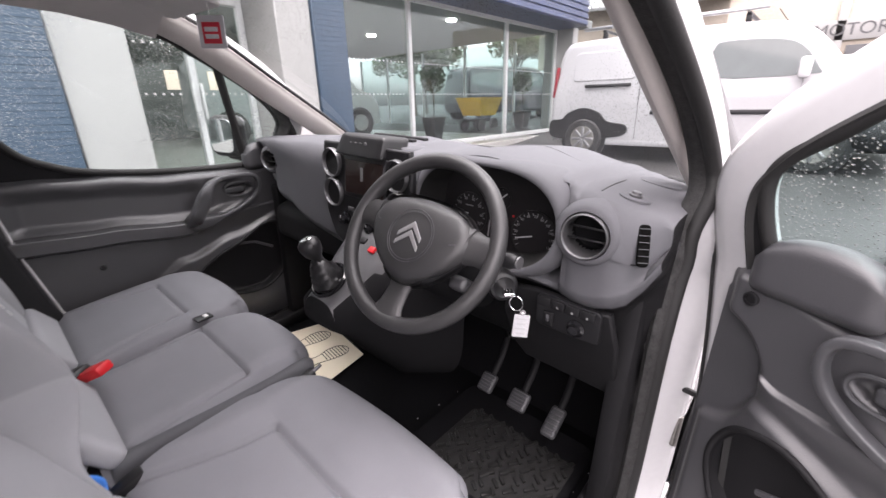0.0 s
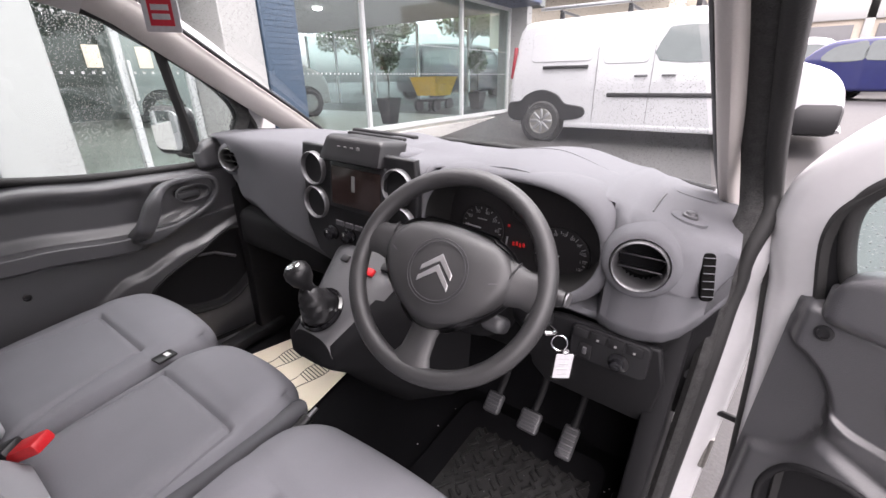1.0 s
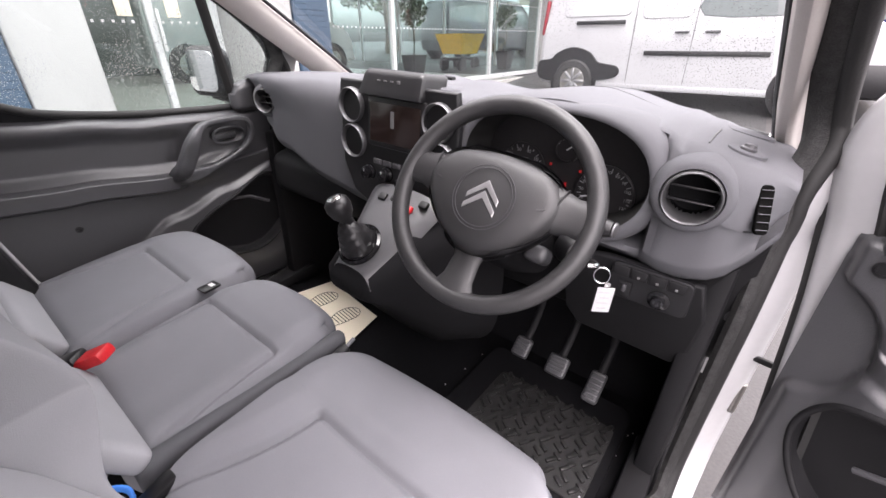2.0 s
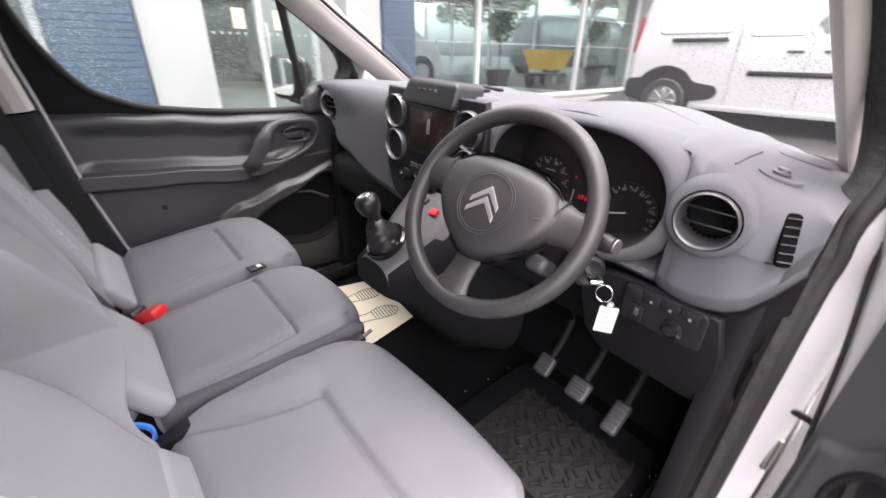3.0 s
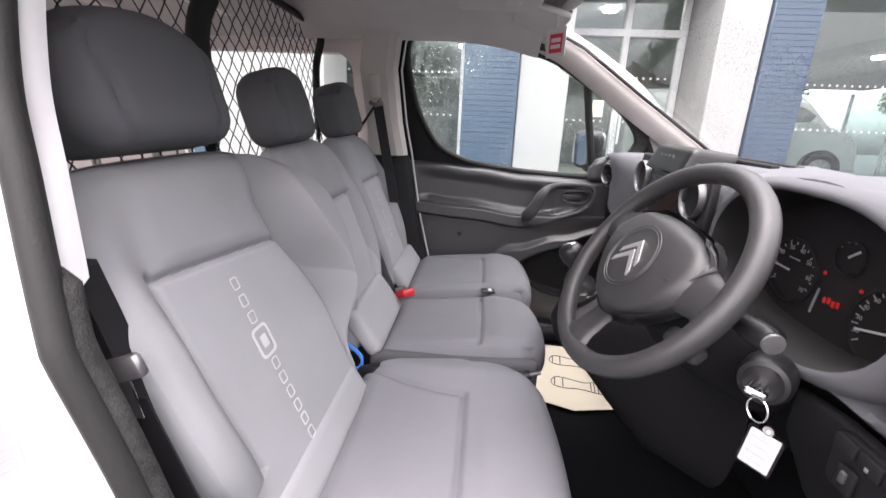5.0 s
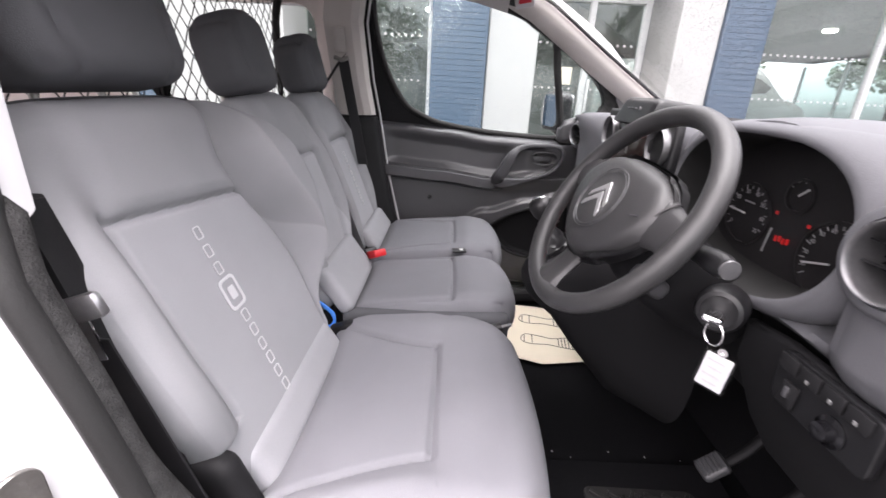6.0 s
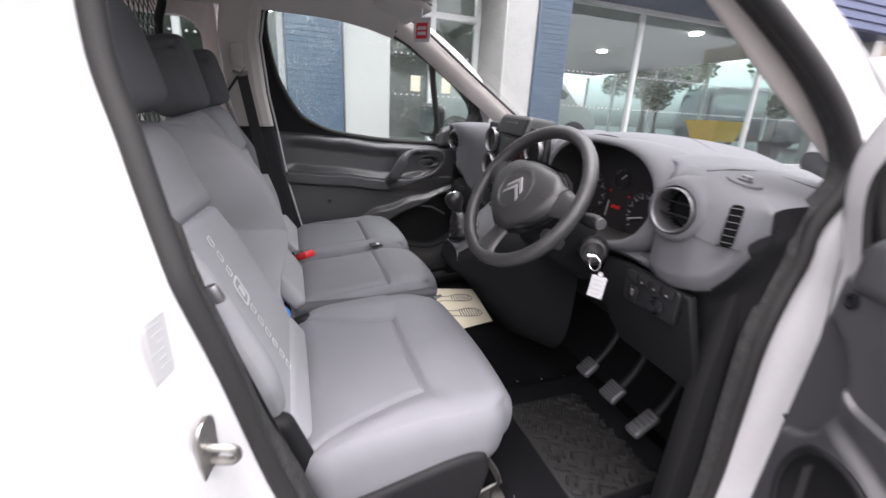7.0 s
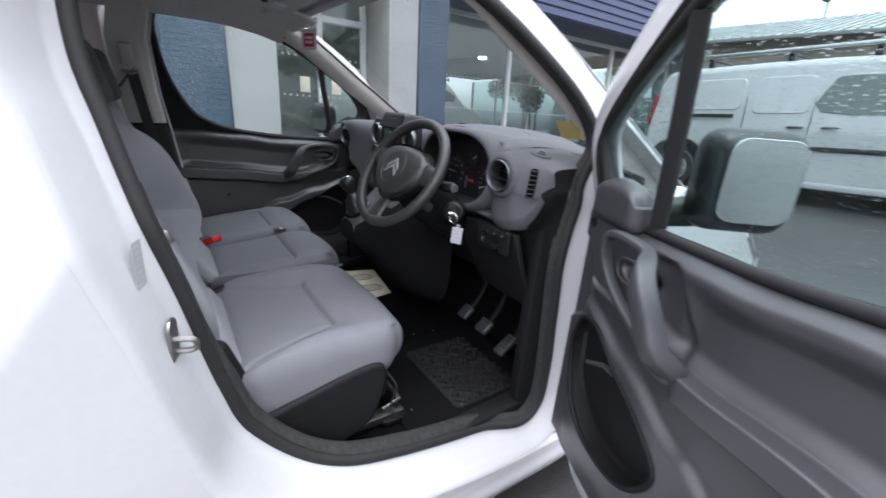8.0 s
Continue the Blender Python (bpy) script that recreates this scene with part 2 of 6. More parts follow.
def plate(outer, holes=(), th=0.02, bevel=0.003, res=1):
    """A flat plate in local XY with holes, thickness along z."""
    cu = bpy.data.curves.new("plate", "CURVE")
    cu.dimensions, cu.fill_mode = "2D", "BOTH"
    cu.extrude, cu.bevel_depth, cu.bevel_resolution, cu.offset = max(th / 2 - bevel, 0.0002), bevel, res, -bevel
    for loop in (outer, *holes):
        sp = cu.splines.new("POLY")
        sp.points.add(len(loop) - 1)
        for q, p in zip(sp.points, loop):
            q.co = (p[0], p[1], 0, 1)
        sp.use_cyclic_u = True
    ob = bpy.data.objects.new("plate", cu)
    mesh = bpy.data.meshes.new_from_object(ob)
    mesh.materials.clear()
    bpy.data.objects.remove(ob)
    bpy.data.curves.remove(cu)
    return mesh


def rrect(x0, y0, x1, y1, r, n=5):
    pts = []
    for cx, cy, a0 in ((x1 - r, y1 - r, 0), (x0 + r, y1 - r, 90), (x0 + r, y0 + r, 180), (x1 - r, y0 + r, 270)):
        for i in range(n + 1):
            a = radians(a0 + 90 * i / n)
            pts.append((cx + r * math.cos(a), cy + r * math.sin(a)))
    return pts


def soft(half, r, n, fn):
    """A rounded block on a fine grid; n: cells along x, y, z; fn moves each point (given its place and its place in -1..1)."""
    nx, ny, nz = n
    verts, index, faces = [], {}, []

    def vert(i, j, k):
        key = (i, j, k)
        if key not in index:
            p = Vector((2 * i / nx - 1, 2 * j / ny - 1, 2 * k / nz - 1))
            q = Vector((p.x * half[0], p.y * half[1], p.z * half[2]))
            inner = Vector([max(-(h - r), min(h - r, c)) for h, c in zip(half, q)])
            d = q - inner
            if d.length > 1e-9:
                d = d.normalized() * r
            index[key] = len(verts)
            verts.append(fn(inner + d, p))
        return index[key]

    for axis in range(3):
        na, nb, nc = [(ny, nz, nx), (nz, nx, ny), (nx, ny, nz)][axis]
        for end in (0, nc):
            for a in range(na):
                for b in range(nb):
                    def key(u, v):
                        t = [0, 0, 0]
                        t[axis], t[(axis + 1) % 3], t[(axis + 2) % 3] = end, u, v
                        return vert(*t)
                    q = (key(a, b), key(a + 1, b), key(a + 1, b + 1), key(a, b + 1))
                    faces.append(q if end else q[::-1])
    return verts, faces


def step(a, b, x):
    t = max(0.0, min(1.0, (x - a) / (b - a)))
    return t * t * (3 - 2 * t)


def groove(d, w=0.008, depth=0.006):
    """A stitched seam at distance d."""
    return -depth * math.exp(-(d / w) ** 2)


def interp(x, pts):
    """Smooth table lookup."""
    if x <= pts[0][0]:
        return pts[0][1]
    for (a, u), (b, v) in zip(pts, pts[1:]):
        if x <= b:
            t = (x - a) / (b - a)
            return u + (v - u) * t * t * (3 - 2 * t)
    return pts[-1][1]


# ---- the van's shell ----
def half_width(z):
    return 0.90 - 0.23 * max(0.0, z - 1.2) - 0.05 * max(0.0, 0.45 - z)


APERTURE = smooth_loop([(-0.05, 1.46), (-0.03, 1.36), (0.0, 1.22), (0.042, 1.058), (0.093, 0.836), (0.148, 0.695), (0.296, 0.557), (0.543, 0.481), (0.90, 0.437),
                        (1.01, 0.48), (1.03, 0.62), (1.018, 0.82), (1.008, 1.03), (1.05, 1.22), (1.11, 1.37), (1.0, 1.52), (0.72, 1.69), (0.55, 1.745), (0.39, 1.78),
                        (0.22, 1.795), (0.06, 1.78), (-0.02, 1.70), (-0.05, 1.58)], 8)
APERTURE = [Vector((p.x, p.y)) for p in APERTURE]


def grown(loop, d):
    out, k = [], len(loop)
    area = sum(loop[i - 1].x * loop[i].y - loop[i].x * loop[i - 1].y for i in range(k))
    for i in range(k):
        t = (loop[(i + 1) % k] - loop[i - 1]).normalized()
        nrm = Vector((t.y, -t.x)) * (1 if area > 0 else -1)
        out.append(loop[i] + nrm * d)
    return out


def pillar_share(p):
    """1 along the raked front pillar of the door opening, 0 elsewhere."""
    return step(0.45, 0.75, p.x) * step(1.14, 1.32, p.y)


def around(s, d, w, da, wa):
    """A ring round the door opening, grown by d and set in by w (da and wa along the front pillar)."""
    far, near = on_side(grown(APERTURE, d), s, w), on_side(grown(APERTURE, da), s, wa)
    for a, p in zip(far, APERTURE):
        a.x += s * 0.42 * w * step(0.80, 0.95, p.x) * step(1.28, 1.16, p.y)
    return [a.lerp(b, pillar_share(p)) for a, b, p in zip(far, near, APERTURE)]


def on_side(loop, s, inset):
    deep = 0.04 * step(0.04, 0.10, inset)
    return [Vector((s * (half_width(p.y) - inset - deep * step(0.40, 0.10, p.x)), p.x, p.y)) for p in loop]


van = thing("van_body", "white panel van body with its driver door opening", "van", (0, 0, 0.2))
SKIN = [(-2.6, 0.25), (-2.66, 0.9), (-2.6, 1.5), (-2.45, 1.78), (-1.2, 1.84), (0.2, 1.84), (0.62, 1.775), (0.95, 1.59), (1.32, 1.355), (1.50, 1.235), (2.1, 1.06), (2.38, 0.85), (2.42, 0.3),
        (1.1, 0.235), (0.0, 0.235), (-1.4, 0.235)]
for s in (1, -1):
    jamb_rings = [around(s, *q) for q in ((-0.004, 0.15, -0.028, 0.062), (0.0, 0.10, -0.036, 0.048), (0.016, 0.092, -0.041, 0.030), (0.030, 0.076, -0.044, 0.015), (0.050, 0.046, -0.042, 0.005), (0.062, 0.022, -0.032, 0.002), (0.070, 0.004, -0.015, 0.001), (0.078, -0.003, 0.004, -0.003), (0.084, -0.0048, 0.020, -0.0048))]
    jamb_rings[0] = [a.lerp(b, 0.9 * step(1.26, 1.22, p.y) * step(0.5, 0.2, p.x)) for a, b, p in zip(jamb_rings[0], jamb_rings[1], APERTURE)]
    jamb = loft(jamb_rings, cap=False)
    part("door_jamb", jamb, PAINT, van, "white painted door jamb", 60)
    holes = [[tuple(a.lerp(b, pillar_share(p))) for a, b, p in zip(grown(APERTURE, 0.08), grown(APERTURE, 0.016), APERTURE)]]
    # Unseen opening on the driver's side, added to let light into the load bay.
    if s > 0:
        holes.append(rrect(-1.38, 0.55, -0.46, 1.72, 0.06))
    if s < 0:
        holes.append(rrect(-1.02, 1.12, -0.16, 1.665, 0.07))
    skin = plate(SKIN, holes, 0.012, 0.002)
    part("side_panel", bent(skin, lambda v, s=s: Vector((s * (half_width(v.y) - 0.002 + v.z), v.x, v.y))), PAINT, van, "white painted body side", 30)
    sill = [[Vector((s * x, y, z)) for x, z in ((0.880, 0.362), (0.8985, 0.352), (0.9000, 0.325), (0.8985, 0.300), (0.9020, 0.290), (0.9010, 0.262), (0.895, 0.244), (0.880, 0.234), (0.84, 0.233))] for y in (-1.35, -0.9, -0.4, 0.1, 0.6, 1.0, 1.30)]
    part("sill_panel", loft(sill, ring=False, cap=False), PAINT, van, "white painted door sill", 40)
    seal_path = around(s, -0.002, 0.105, -0.047, 0.014)
    part("door_seal", tube(seal_path, 0.015, 8, True, up=(1, 0, 0)), RUBBER, van, "black rubber door seal", 60)
    rings = [around(s, *q) for q in ((0.004, 0.100, -0.045, 0.008), (-0.020, 0.110, -0.052, 0.022), (-0.030, 0.126, -0.052, 0.038), (-0.031, 0.142, -0.046, 0.054), (-0.018, 0.158, -0.026, 0.064))]
    rear_up = [max(step(1.24, 1.30, p.y), 0.42 * step(0.80, 1.0, p.y)) * step(0.5, 0.2, p.x) for p in APERTURE]
    inner = loft([[a.lerp(b, 0.9 * k) for a, b, k in zip(ring, rings[0], rear_up)] for ring in rings], cap=False)
    part("seal_trim", inner, FLOCK, van, "charcoal flocked edge trim, damp", 60)
part("load_window", moved(rbox((0, 0, 0), (0.006, 0.86, 0.56), 0.0), pose(-0.845, -0.59, 1.392, 0, 10, 0)), AUTOGLASS, van, "side window of the load bay").visible_shadow = False

# floor, bulk of the cab
part("cab_floor", rbox((0, 0.35, 0.37), (1.62, 2.3, 0.08), 0.01), CARPET, van, "black carpeted cab floor")
part("toe_board", rbox((0, 1.40, 0.62), (1.62, 0.05, 0.62), 0.01, (-28, 0, 0)), CARPET, van, "black carpeted toe board")
for s in (1, -1):
    part("kick_panel", rbox((s * 0.785, 1.16, 0.75), (0.05, 0.40, 0.72), 0.012, (0, 0, -s * 4)), TRIM_SOFT, van)
    part("sill_trim", rbox((s * 0.765, 0.60, 0.435), (0.07, 0.95, 0.05), 0.012, (3.5, 0, 0)), TRIM_SOFT, van)
    near, far = (0.655, 0.70) if s > 0 else (0.70, 0.765)
    front = ((0.42, 0.24), (0.60, 0.17), (0.85, 0.075), (1.05, 0.03), (1.20, -0.005), (1.262, -0.022)) if s > 0 else ((0.42, 0.40), (0.60, 0.25), (0.85, 0.155), (1.05, 0.112), (1.20, 0.09), (1.262, 0.083))
    lower = loft([[Vector((s * near, -0.35, z)), Vector((s * far, -0.35, z)), Vector((s * far, y, z)), Vector((s * (near + 0.012), y, z)), Vector((s * near, y - 0.014, z))] for z, y in front])
    part("pillar_lower_trim", lower, TRIM_SOFT, van, "charcoal lower pillar trim", 50)
    upper = loft([[Vector((s * (half_width(z) - 0.208), y - (0.13 if s < 0 else 0.30), z)), Vector((s * (half_width(z) - 0.208), y - 0.03, z)), Vector((s * (half_width(z) - 0.195), y - 0.004, z)), Vector((s * (half_width(z) - 0.160), y + 0.008, z)), Vector((s * (half_width(z) - 0.145), y - 0.02, z)), Vector((s * (half_width(z) - 0.145), y - (0.13 if s < 0 else 0.30), z))]
                  for z, y in [(z, y + (0.075 if s < 0 else -0.058)) for z, y in ((1.27 if s < 0 else 1.295, 0.0), (1.40, -0.018), (1.60, -0.03), (1.70, -0.01), (1.79, 0.05))]])
    part("pillar_upper_trim", upper, PILLAR, van, "beige plastic upper pillar trim", 25)
    if s < 0:
        part("jamb_strip", tube([(s * (half_width(z) - 0.112), y, z) for z, y in ((0.50, 0.37), (0.62, 0.25), (0.80, 0.175), (1.0, 0.13), (1.27, 0.092), (1.40, 0.072), (1.60, 0.058), (1.70, 0.078), (1.77, 0.13))], 0.0045, 8), PAINT, van, "white edge of the door opening")
    # front pillar: a tapered beam between the windscreen and the door
    path = [(0.645, 0.50, 1.785), (0.675, 0.72, 1.685), (0.70, 0.95, 1.535), (0.728, 1.22, 1.365), (0.748, 1.36, 1.275), (0.765, 1.46, 1.20)]
    loops, outs = [], []
    for px, y, z in path:
        lean = 0.024 if s > 0 else 0.0
        ring = [(px + lean, y + 0.022, z + 0.002), (px + lean + 0.008, y - 0.002, z - 0.016), (px + 0.038, y - 0.024, z - 0.034), (px + 0.064, y - 0.030, z - 0.040), (px + 0.072, y + 0.02, z + 0.01), (px + 0.03, y + 0.042, z + 0.025)]
        loops.append(smooth_loop([Vector((s * qx, qy, qz)) for qx, qy, qz in ring], 3))
        hw = half_width(z)
        outs.append([Vector((s * qx, qy, qz)) for qx, qy, qz in ((px + 0.055, y + 0.01, z + 0.012), (hw - 0.006, y + 0.015, z + 0.02), (hw - 0.03, y + 0.045, z + 0.035), (px + 0.065, y + 0.04, z + 0.028), (px + 0.058, y + 0.03, z + 0.02))])
    part("front_pillar_trim", loft(loops), PILLAR, van, "beige front pillar trim", 50)
    part("front_pillar", loft(outs), PAINT, van, "white windscreen pillar", 30)
    part("screen_seal", tube([(s * (px + (0.020 if s > 0 else -0.004)), y + 0.035, z + 0.012) for px, y, z in path], 0.007, 8), BLACK, van)

# roof, headlining and header
def roof_z(x, y, top=1.80):
    return top - 0.10 * (abs(x) / 0.62) ** 4 - 0.12 * max(0.0, (y - 0.25) / 0.4) ** 2 * 0.6


grid = [[Vector((x, y, roof_z(x, y))) for x in [(-0.62 + 1.24 * i / 20) for i in range(21)]] for y in [(-2.5 + 3.08 * j / 28) for j in range(29)]]
lining = loft(grid, ring=False, cap=False)
solid("ceiling", lining, LINING, "grey fabric headlining of the cab roof", "ceiling", "structure", angle=80)
sheet = [[Vector((x * 1.14, y, roof_z(x, y, 1.865))) for x in [(-0.64 + 1.28 * i / 16) for i in range(17)]] for y in [(-2.6 + 3.24 * j / 28) for j in range(29)]]
part("roof", loft(sheet, ring=False, cap=False), PAINT, van, "white painted roof", 80)
part("header_rail", tube([(-0.60, 0.56, 1.745), (-0.3, 0.625, 1.765), (0, 0.645, 1.77), (0.3, 0.625, 1.765), (0.60, 0.56, 1.745)], 0.022, 8, flat=1.4), LINING, van, "grey windscreen header")

# windscreen and bonnet
ws = []
for i in range(13):
    v = i / 12
    row = []
    for j in range(17):
        u = 2 * j / 16 - 1
        w = 0.655 + 0.105 * v
        bow = 0.10 * (1 - u * u)
        row.append(Vector((u * w, 0.60 + 0.88 * v + bow * (0.6 + 0.6 * v), 1.765 - 0.54 * v + 0.03 * math.sin(math.pi * v))))
    ws.append(row)
screen_pane = part("windscreen", loft(ws, ring=False, cap=False), SCREENGLASS, van, "clear raked windscreen", 80)
screen_pane.visible_shadow = False
bon = []
for v, dz in ((-0.004, -0.044), (0.0, -0.028), (0.006, -0.022), (0.03, -0.026), (0.12, -0.055), (0.3, -0.12), (0.5, -0.22), (0.75, -0.40)):
    bon.append([Vector((x, 1.535 + 0.08 * (1 - (x / 0.8) ** 2) + v, 1.305 - 0.03 * (x / 0.78) ** 2 + dz)) for x in [(-0.80 + 1.6 * i / 24) for i in range(25)]])
part("bonnet", loft(bon, ring=False, cap=False), PAINT, van, "wet white bonnet", 80)
frit = [[Vector((u * 0.758, y + 0.12 * (1 - u * u), z + 0.004)) for u in [2 * j / 24 - 1 for j in range(25)]] for y, z in ((1.432, 1.262), (1.462, 1.243), (1.485, 1.228))]
part("screen_band", loft(frit, ring=False, cap=False), BLACK, van, "black band along the foot of the windscreen", 80)
part("bonnet_seal", tube([(x, 1.512 + 0.08 * (1 - (x / 0.8) ** 2), 1.281 - 0.03 * (x / 0.78) ** 2) for x in [(-0.76 + 1.52 * i / 24) for i in range(25)]], 0.009, 8), RUBBER, van, "black rubber seal behind the bonnet")
part("scuttle", rbox((0, 1.50, 1.19), (1.5, 0.12, 0.05), 0.01), BLACK, van, "black scuttle panel")
part("front_bulkhead", rbox((0, 1.56, 0.75), (1.6, 0.03, 0.95), 0), BLACK, van)

# the closed nose and the road wheels
part("nose_panel", rbox((0, 2.33, 0.70), (1.70, 0.10, 0.62), 0.05), PAINT, van, "white nose panel")
part("front_bumper", rbox((0, 2.40, 0.40), (1.72, 0.14, 0.26), 0.05), BLACK, van, "black front bumper")
part("grille", rbox((0, 2.385, 0.72), (0.9, 0.03, 0.12), 0.02), BLACK, van, "black grille")
for s in (1, -1):
    part("headlamp", rbox((s * 0.68, 2.36, 0.86), (0.26, 0.10, 0.20), 0.04, (-20, 0, 0)), CHROME, van, "clear headlamp")
    part("wing", bent(plate([(1.30, 1.10), (1.56, 1.22), (2.1, 1.06), (2.38, 0.85), (2.40, 0.60), (1.30, 0.60)], (), 0.10, 0.02), lambda v, s=s: Vector((s * (0.84 + v.z), v.x, v.y))), PAINT, van, "white front wing", 30)
    for y in (1.78, -1.50):
        m = pose(s * 0.82, y, 0.31, 0, 90 * s, 0)
        part("wheel_arch", lathe([(0.40, 0.07), (0.40, 0.092), (0.36, 0.094), (0.0005, 0.094)], 32, m), BLACK, van)
        tyre = part("wheel", lathe([(0.20, -0.1), (0.29, -0.1), (0.31, -0.07), (0.31, 0.08), (0.29, 0.11), (0.20, 0.11), (0.19, 0.10), (0.0005, 0.098)], 36, m), RUBBER, van, "black tyre")
        part("wheel_cover", lathe([(0.195, 0.10), (0.185, 0.116), (0.10, 0.112), (0.05, 0.122), (0.0005, 0.122)], 28, m), SATIN, tyre, "silver wheel cover")

# the load bay behind the seats
# Unseen plate added under the floor to block leaking light.
part("floor_light_block", rbox((0, -0.35, 0.335), (1.72, 4.1, 0.03), 0.008), FOOT, van, "dark plate added to stop light under the van")
part("load_floor", rbox((0, -1.55, 0.50), (1.66, 2.0, 0.06), 0.01), TRIM, van, "dark load floor")
for s in (1, -1):
    holes = [rrect(-1.38, 0.56, -0.46, 1.71, 0.06)] if s > 0 else [rrect(-1.02, 1.12, -0.16, 1.665, 0.07)]
    wall = plate([(-2.5, 0.5), (-0.10, 0.5), (-0.10, 1.79), (-2.5, 1.79)] if s < 0 else [(-2.5, 0.5), (-0.30, 0.5), (-0.30, 1.79), (-2.5, 1.79)], holes, 0.02, 0.003)
    part("load_side", bent(wall, lambda v, s=s: Vector((s * (half_width(v.y) - 0.05 + v.z), v.x, v.y))), PAINT_IN, van, "white painted load bay side", 30)
# The rear, out of view, is left open as a light source for the bay.
rear = plate([(-0.85, 0.5), (0.85, 0.5), (0.85, 1.25), (0.72, 1.82), (-0.72, 1.82), (-0.85, 1.25)], [rrect(-0.76, 0.56, 0.76, 1.76, 0.07)], 0.05, 0.006)
part("rear_frame", bent(rear, lambda v: Vector((v.x, -2.52 + v.z, v.y))), PAINT_IN, van, "white frame of the load bay, left open to let light in", 30)
for i in range(6):
    part("roof_bow", rbox((0, -0.55 - 0.38 * i, 1.765), (1.1, 0.06, 0.03), 0.012), PAINT_IN, van)

# ---- doors ----
WINDOW = [(0.19, 1.325), (0.27, 1.272), (0.37, 1.24), (0.6, 1.213), (0.894, 1.205), (1.0, 1.222), (1.085, 1.262), (1.118, 1.30), (1.10, 1.35), (1.007, 1.472), (0.93, 1.523), (0.686, 1.648), (0.53, 1.697),
          (0.386, 1.733), (0.243, 1.75), (0.136, 1.742), (0.085, 1.712), (0.08, 1.62), (0.115, 1.46)]
WINDOW = [Vector((p.x, p.y)) for p in smooth_loop([(*p, 0) for p in WINDOW], 6)]


def door_top(y):
    return interp(y, [(0.0, 1.255), (0.19, 1.245), (0.37, 1.230), (0.6, 1.207), (0.894, 1.199), (1.06, 1.225)])


def door_low(y):
    return interp(y, [(0.0, 1.20), (0.042, 1.04), (0.093, 0.83), (0.148, 0.69), (0.296, 0.56), (0.543, 0.50), (0.98, 0.46), (1.04, 0.48)])


POCKET = smooth_loop([(0.612, 0.785, 0), (0.685, 0.845, 0), (0.80, 0.890, 0), (0.915, 0.945, 0), (1.0, 0.915, 0), (1.035, 0.825, 0), (1.0, 0.725, 0), (0.89, 0.645, 0), (0.76, 0.648, 0), (0.665, 0.695, 0)], 7)


def inside_loop(loop, y, z):
    """Whether a place lies inside a closed loop."""
    hit, k = False, len(loop)
    for i in range(k):
        a, b = loop[i - 1], loop[i]
        if (a.y > z) != (b.y > z) and y < (b.x - a.x) * (z - a.y) / (b.y - a.y) + a.x:
            hit = not hit
    return hit


# centre line of the pull handle's closed frame
PULL = smooth_loop([(0.616, 1.015, 0), (0.648, 1.085, 0), (0.682, 1.152, 0), (0.735, 1.170, 0), (0.83, 1.175, 0), (0.885, 1.165, 0), (0.900, 1.125, 0), (0.882, 1.080, 0), (0.83, 1.046, 0), (0.75, 1.018, 0), (0.66, 1.002, 0)], 5)


def door_ledge(y):
    return interp(y, [(0.1, 1.060), (0.35, 1.045), (0.6, 1.020), (0.95, 1.03), (1.06, 1.07)])


def door_depth(y, z, up, reach):
    """How far the trim panel stands in from the outer skin."""
    roll = door_top(y)
    ledge = door_ledge(y)
    behind = step(0.66, 0.60, y)
    e = 0.034 * step(ledge + 0.004, ledge - 0.004, z) * (0.35 + 0.65 * behind)
    e -= 0.044 * step(ledge - 0.046, ledge - 0.066, z) * behind + 0.020 * step(ledge, ledge - 0.08, z) * (1 - behind)
    field = step(0.10, 0.17, y) * step(0.70, 0.64, y) * step(ledge - 0.004, ledge + 0.035, z) * step(roll - 0.035, roll - 0.085, z)
    e -= 0.026 * field
    # finger space behind the pull handle, and the cup of the release lever
    zz = 1.0 + (z - 1.0) / up
    rear, low = 0.616 + 0.48 * (zz - 1.015), 1.002 + 0.20 * (y - 0.66)
    e -= 0.030 * step(rear + 0.005, rear + 0.045, y) * step(0.86, 0.74, y) * step(low + 0.005, low + 0.035, zz) * step(1.172, 1.145, zz)
    e -= 0.022 * step(1.0, 0.8, math.hypot((y - 0.825) / 0.056, (z - 1.115) / 0.026))
    ridge = interp(y, [(0.42, 0.790), (0.58, 0.865), (0.78, 0.922), (1.0, 0.985)])
    e += 0.022 * step(ridge + 0.014, ridge - 0.016, z) * step(0.36, 0.62, y) * step(0.46, 0.6, z)
    e *= step(1.03, 0.96, y)
    d = 0.088 + 0.010 * math.sin(math.pi * min(1, max(0, y))) + e
    d -= 0.055 * step(roll - 0.035, roll + 0.004, z) ** 2
    d -= 0.034 * step(1.0, 0.80, math.hypot((y - 1.10) / 0.115, (z - 1.01) / 0.130)) * step(0.868, 0.90, z)
    d += groove(math.hypot(y - 0.44, z - 0.66) - 0.12, 0.006, 0.005)
    edge = min(y - 0.02, reach - y, z - door_low(y))
    d -= 0.03 * step(0.03, 0.0, edge)
    return max(d, 0.064) if y > 0.95 and z < 1.17 else d


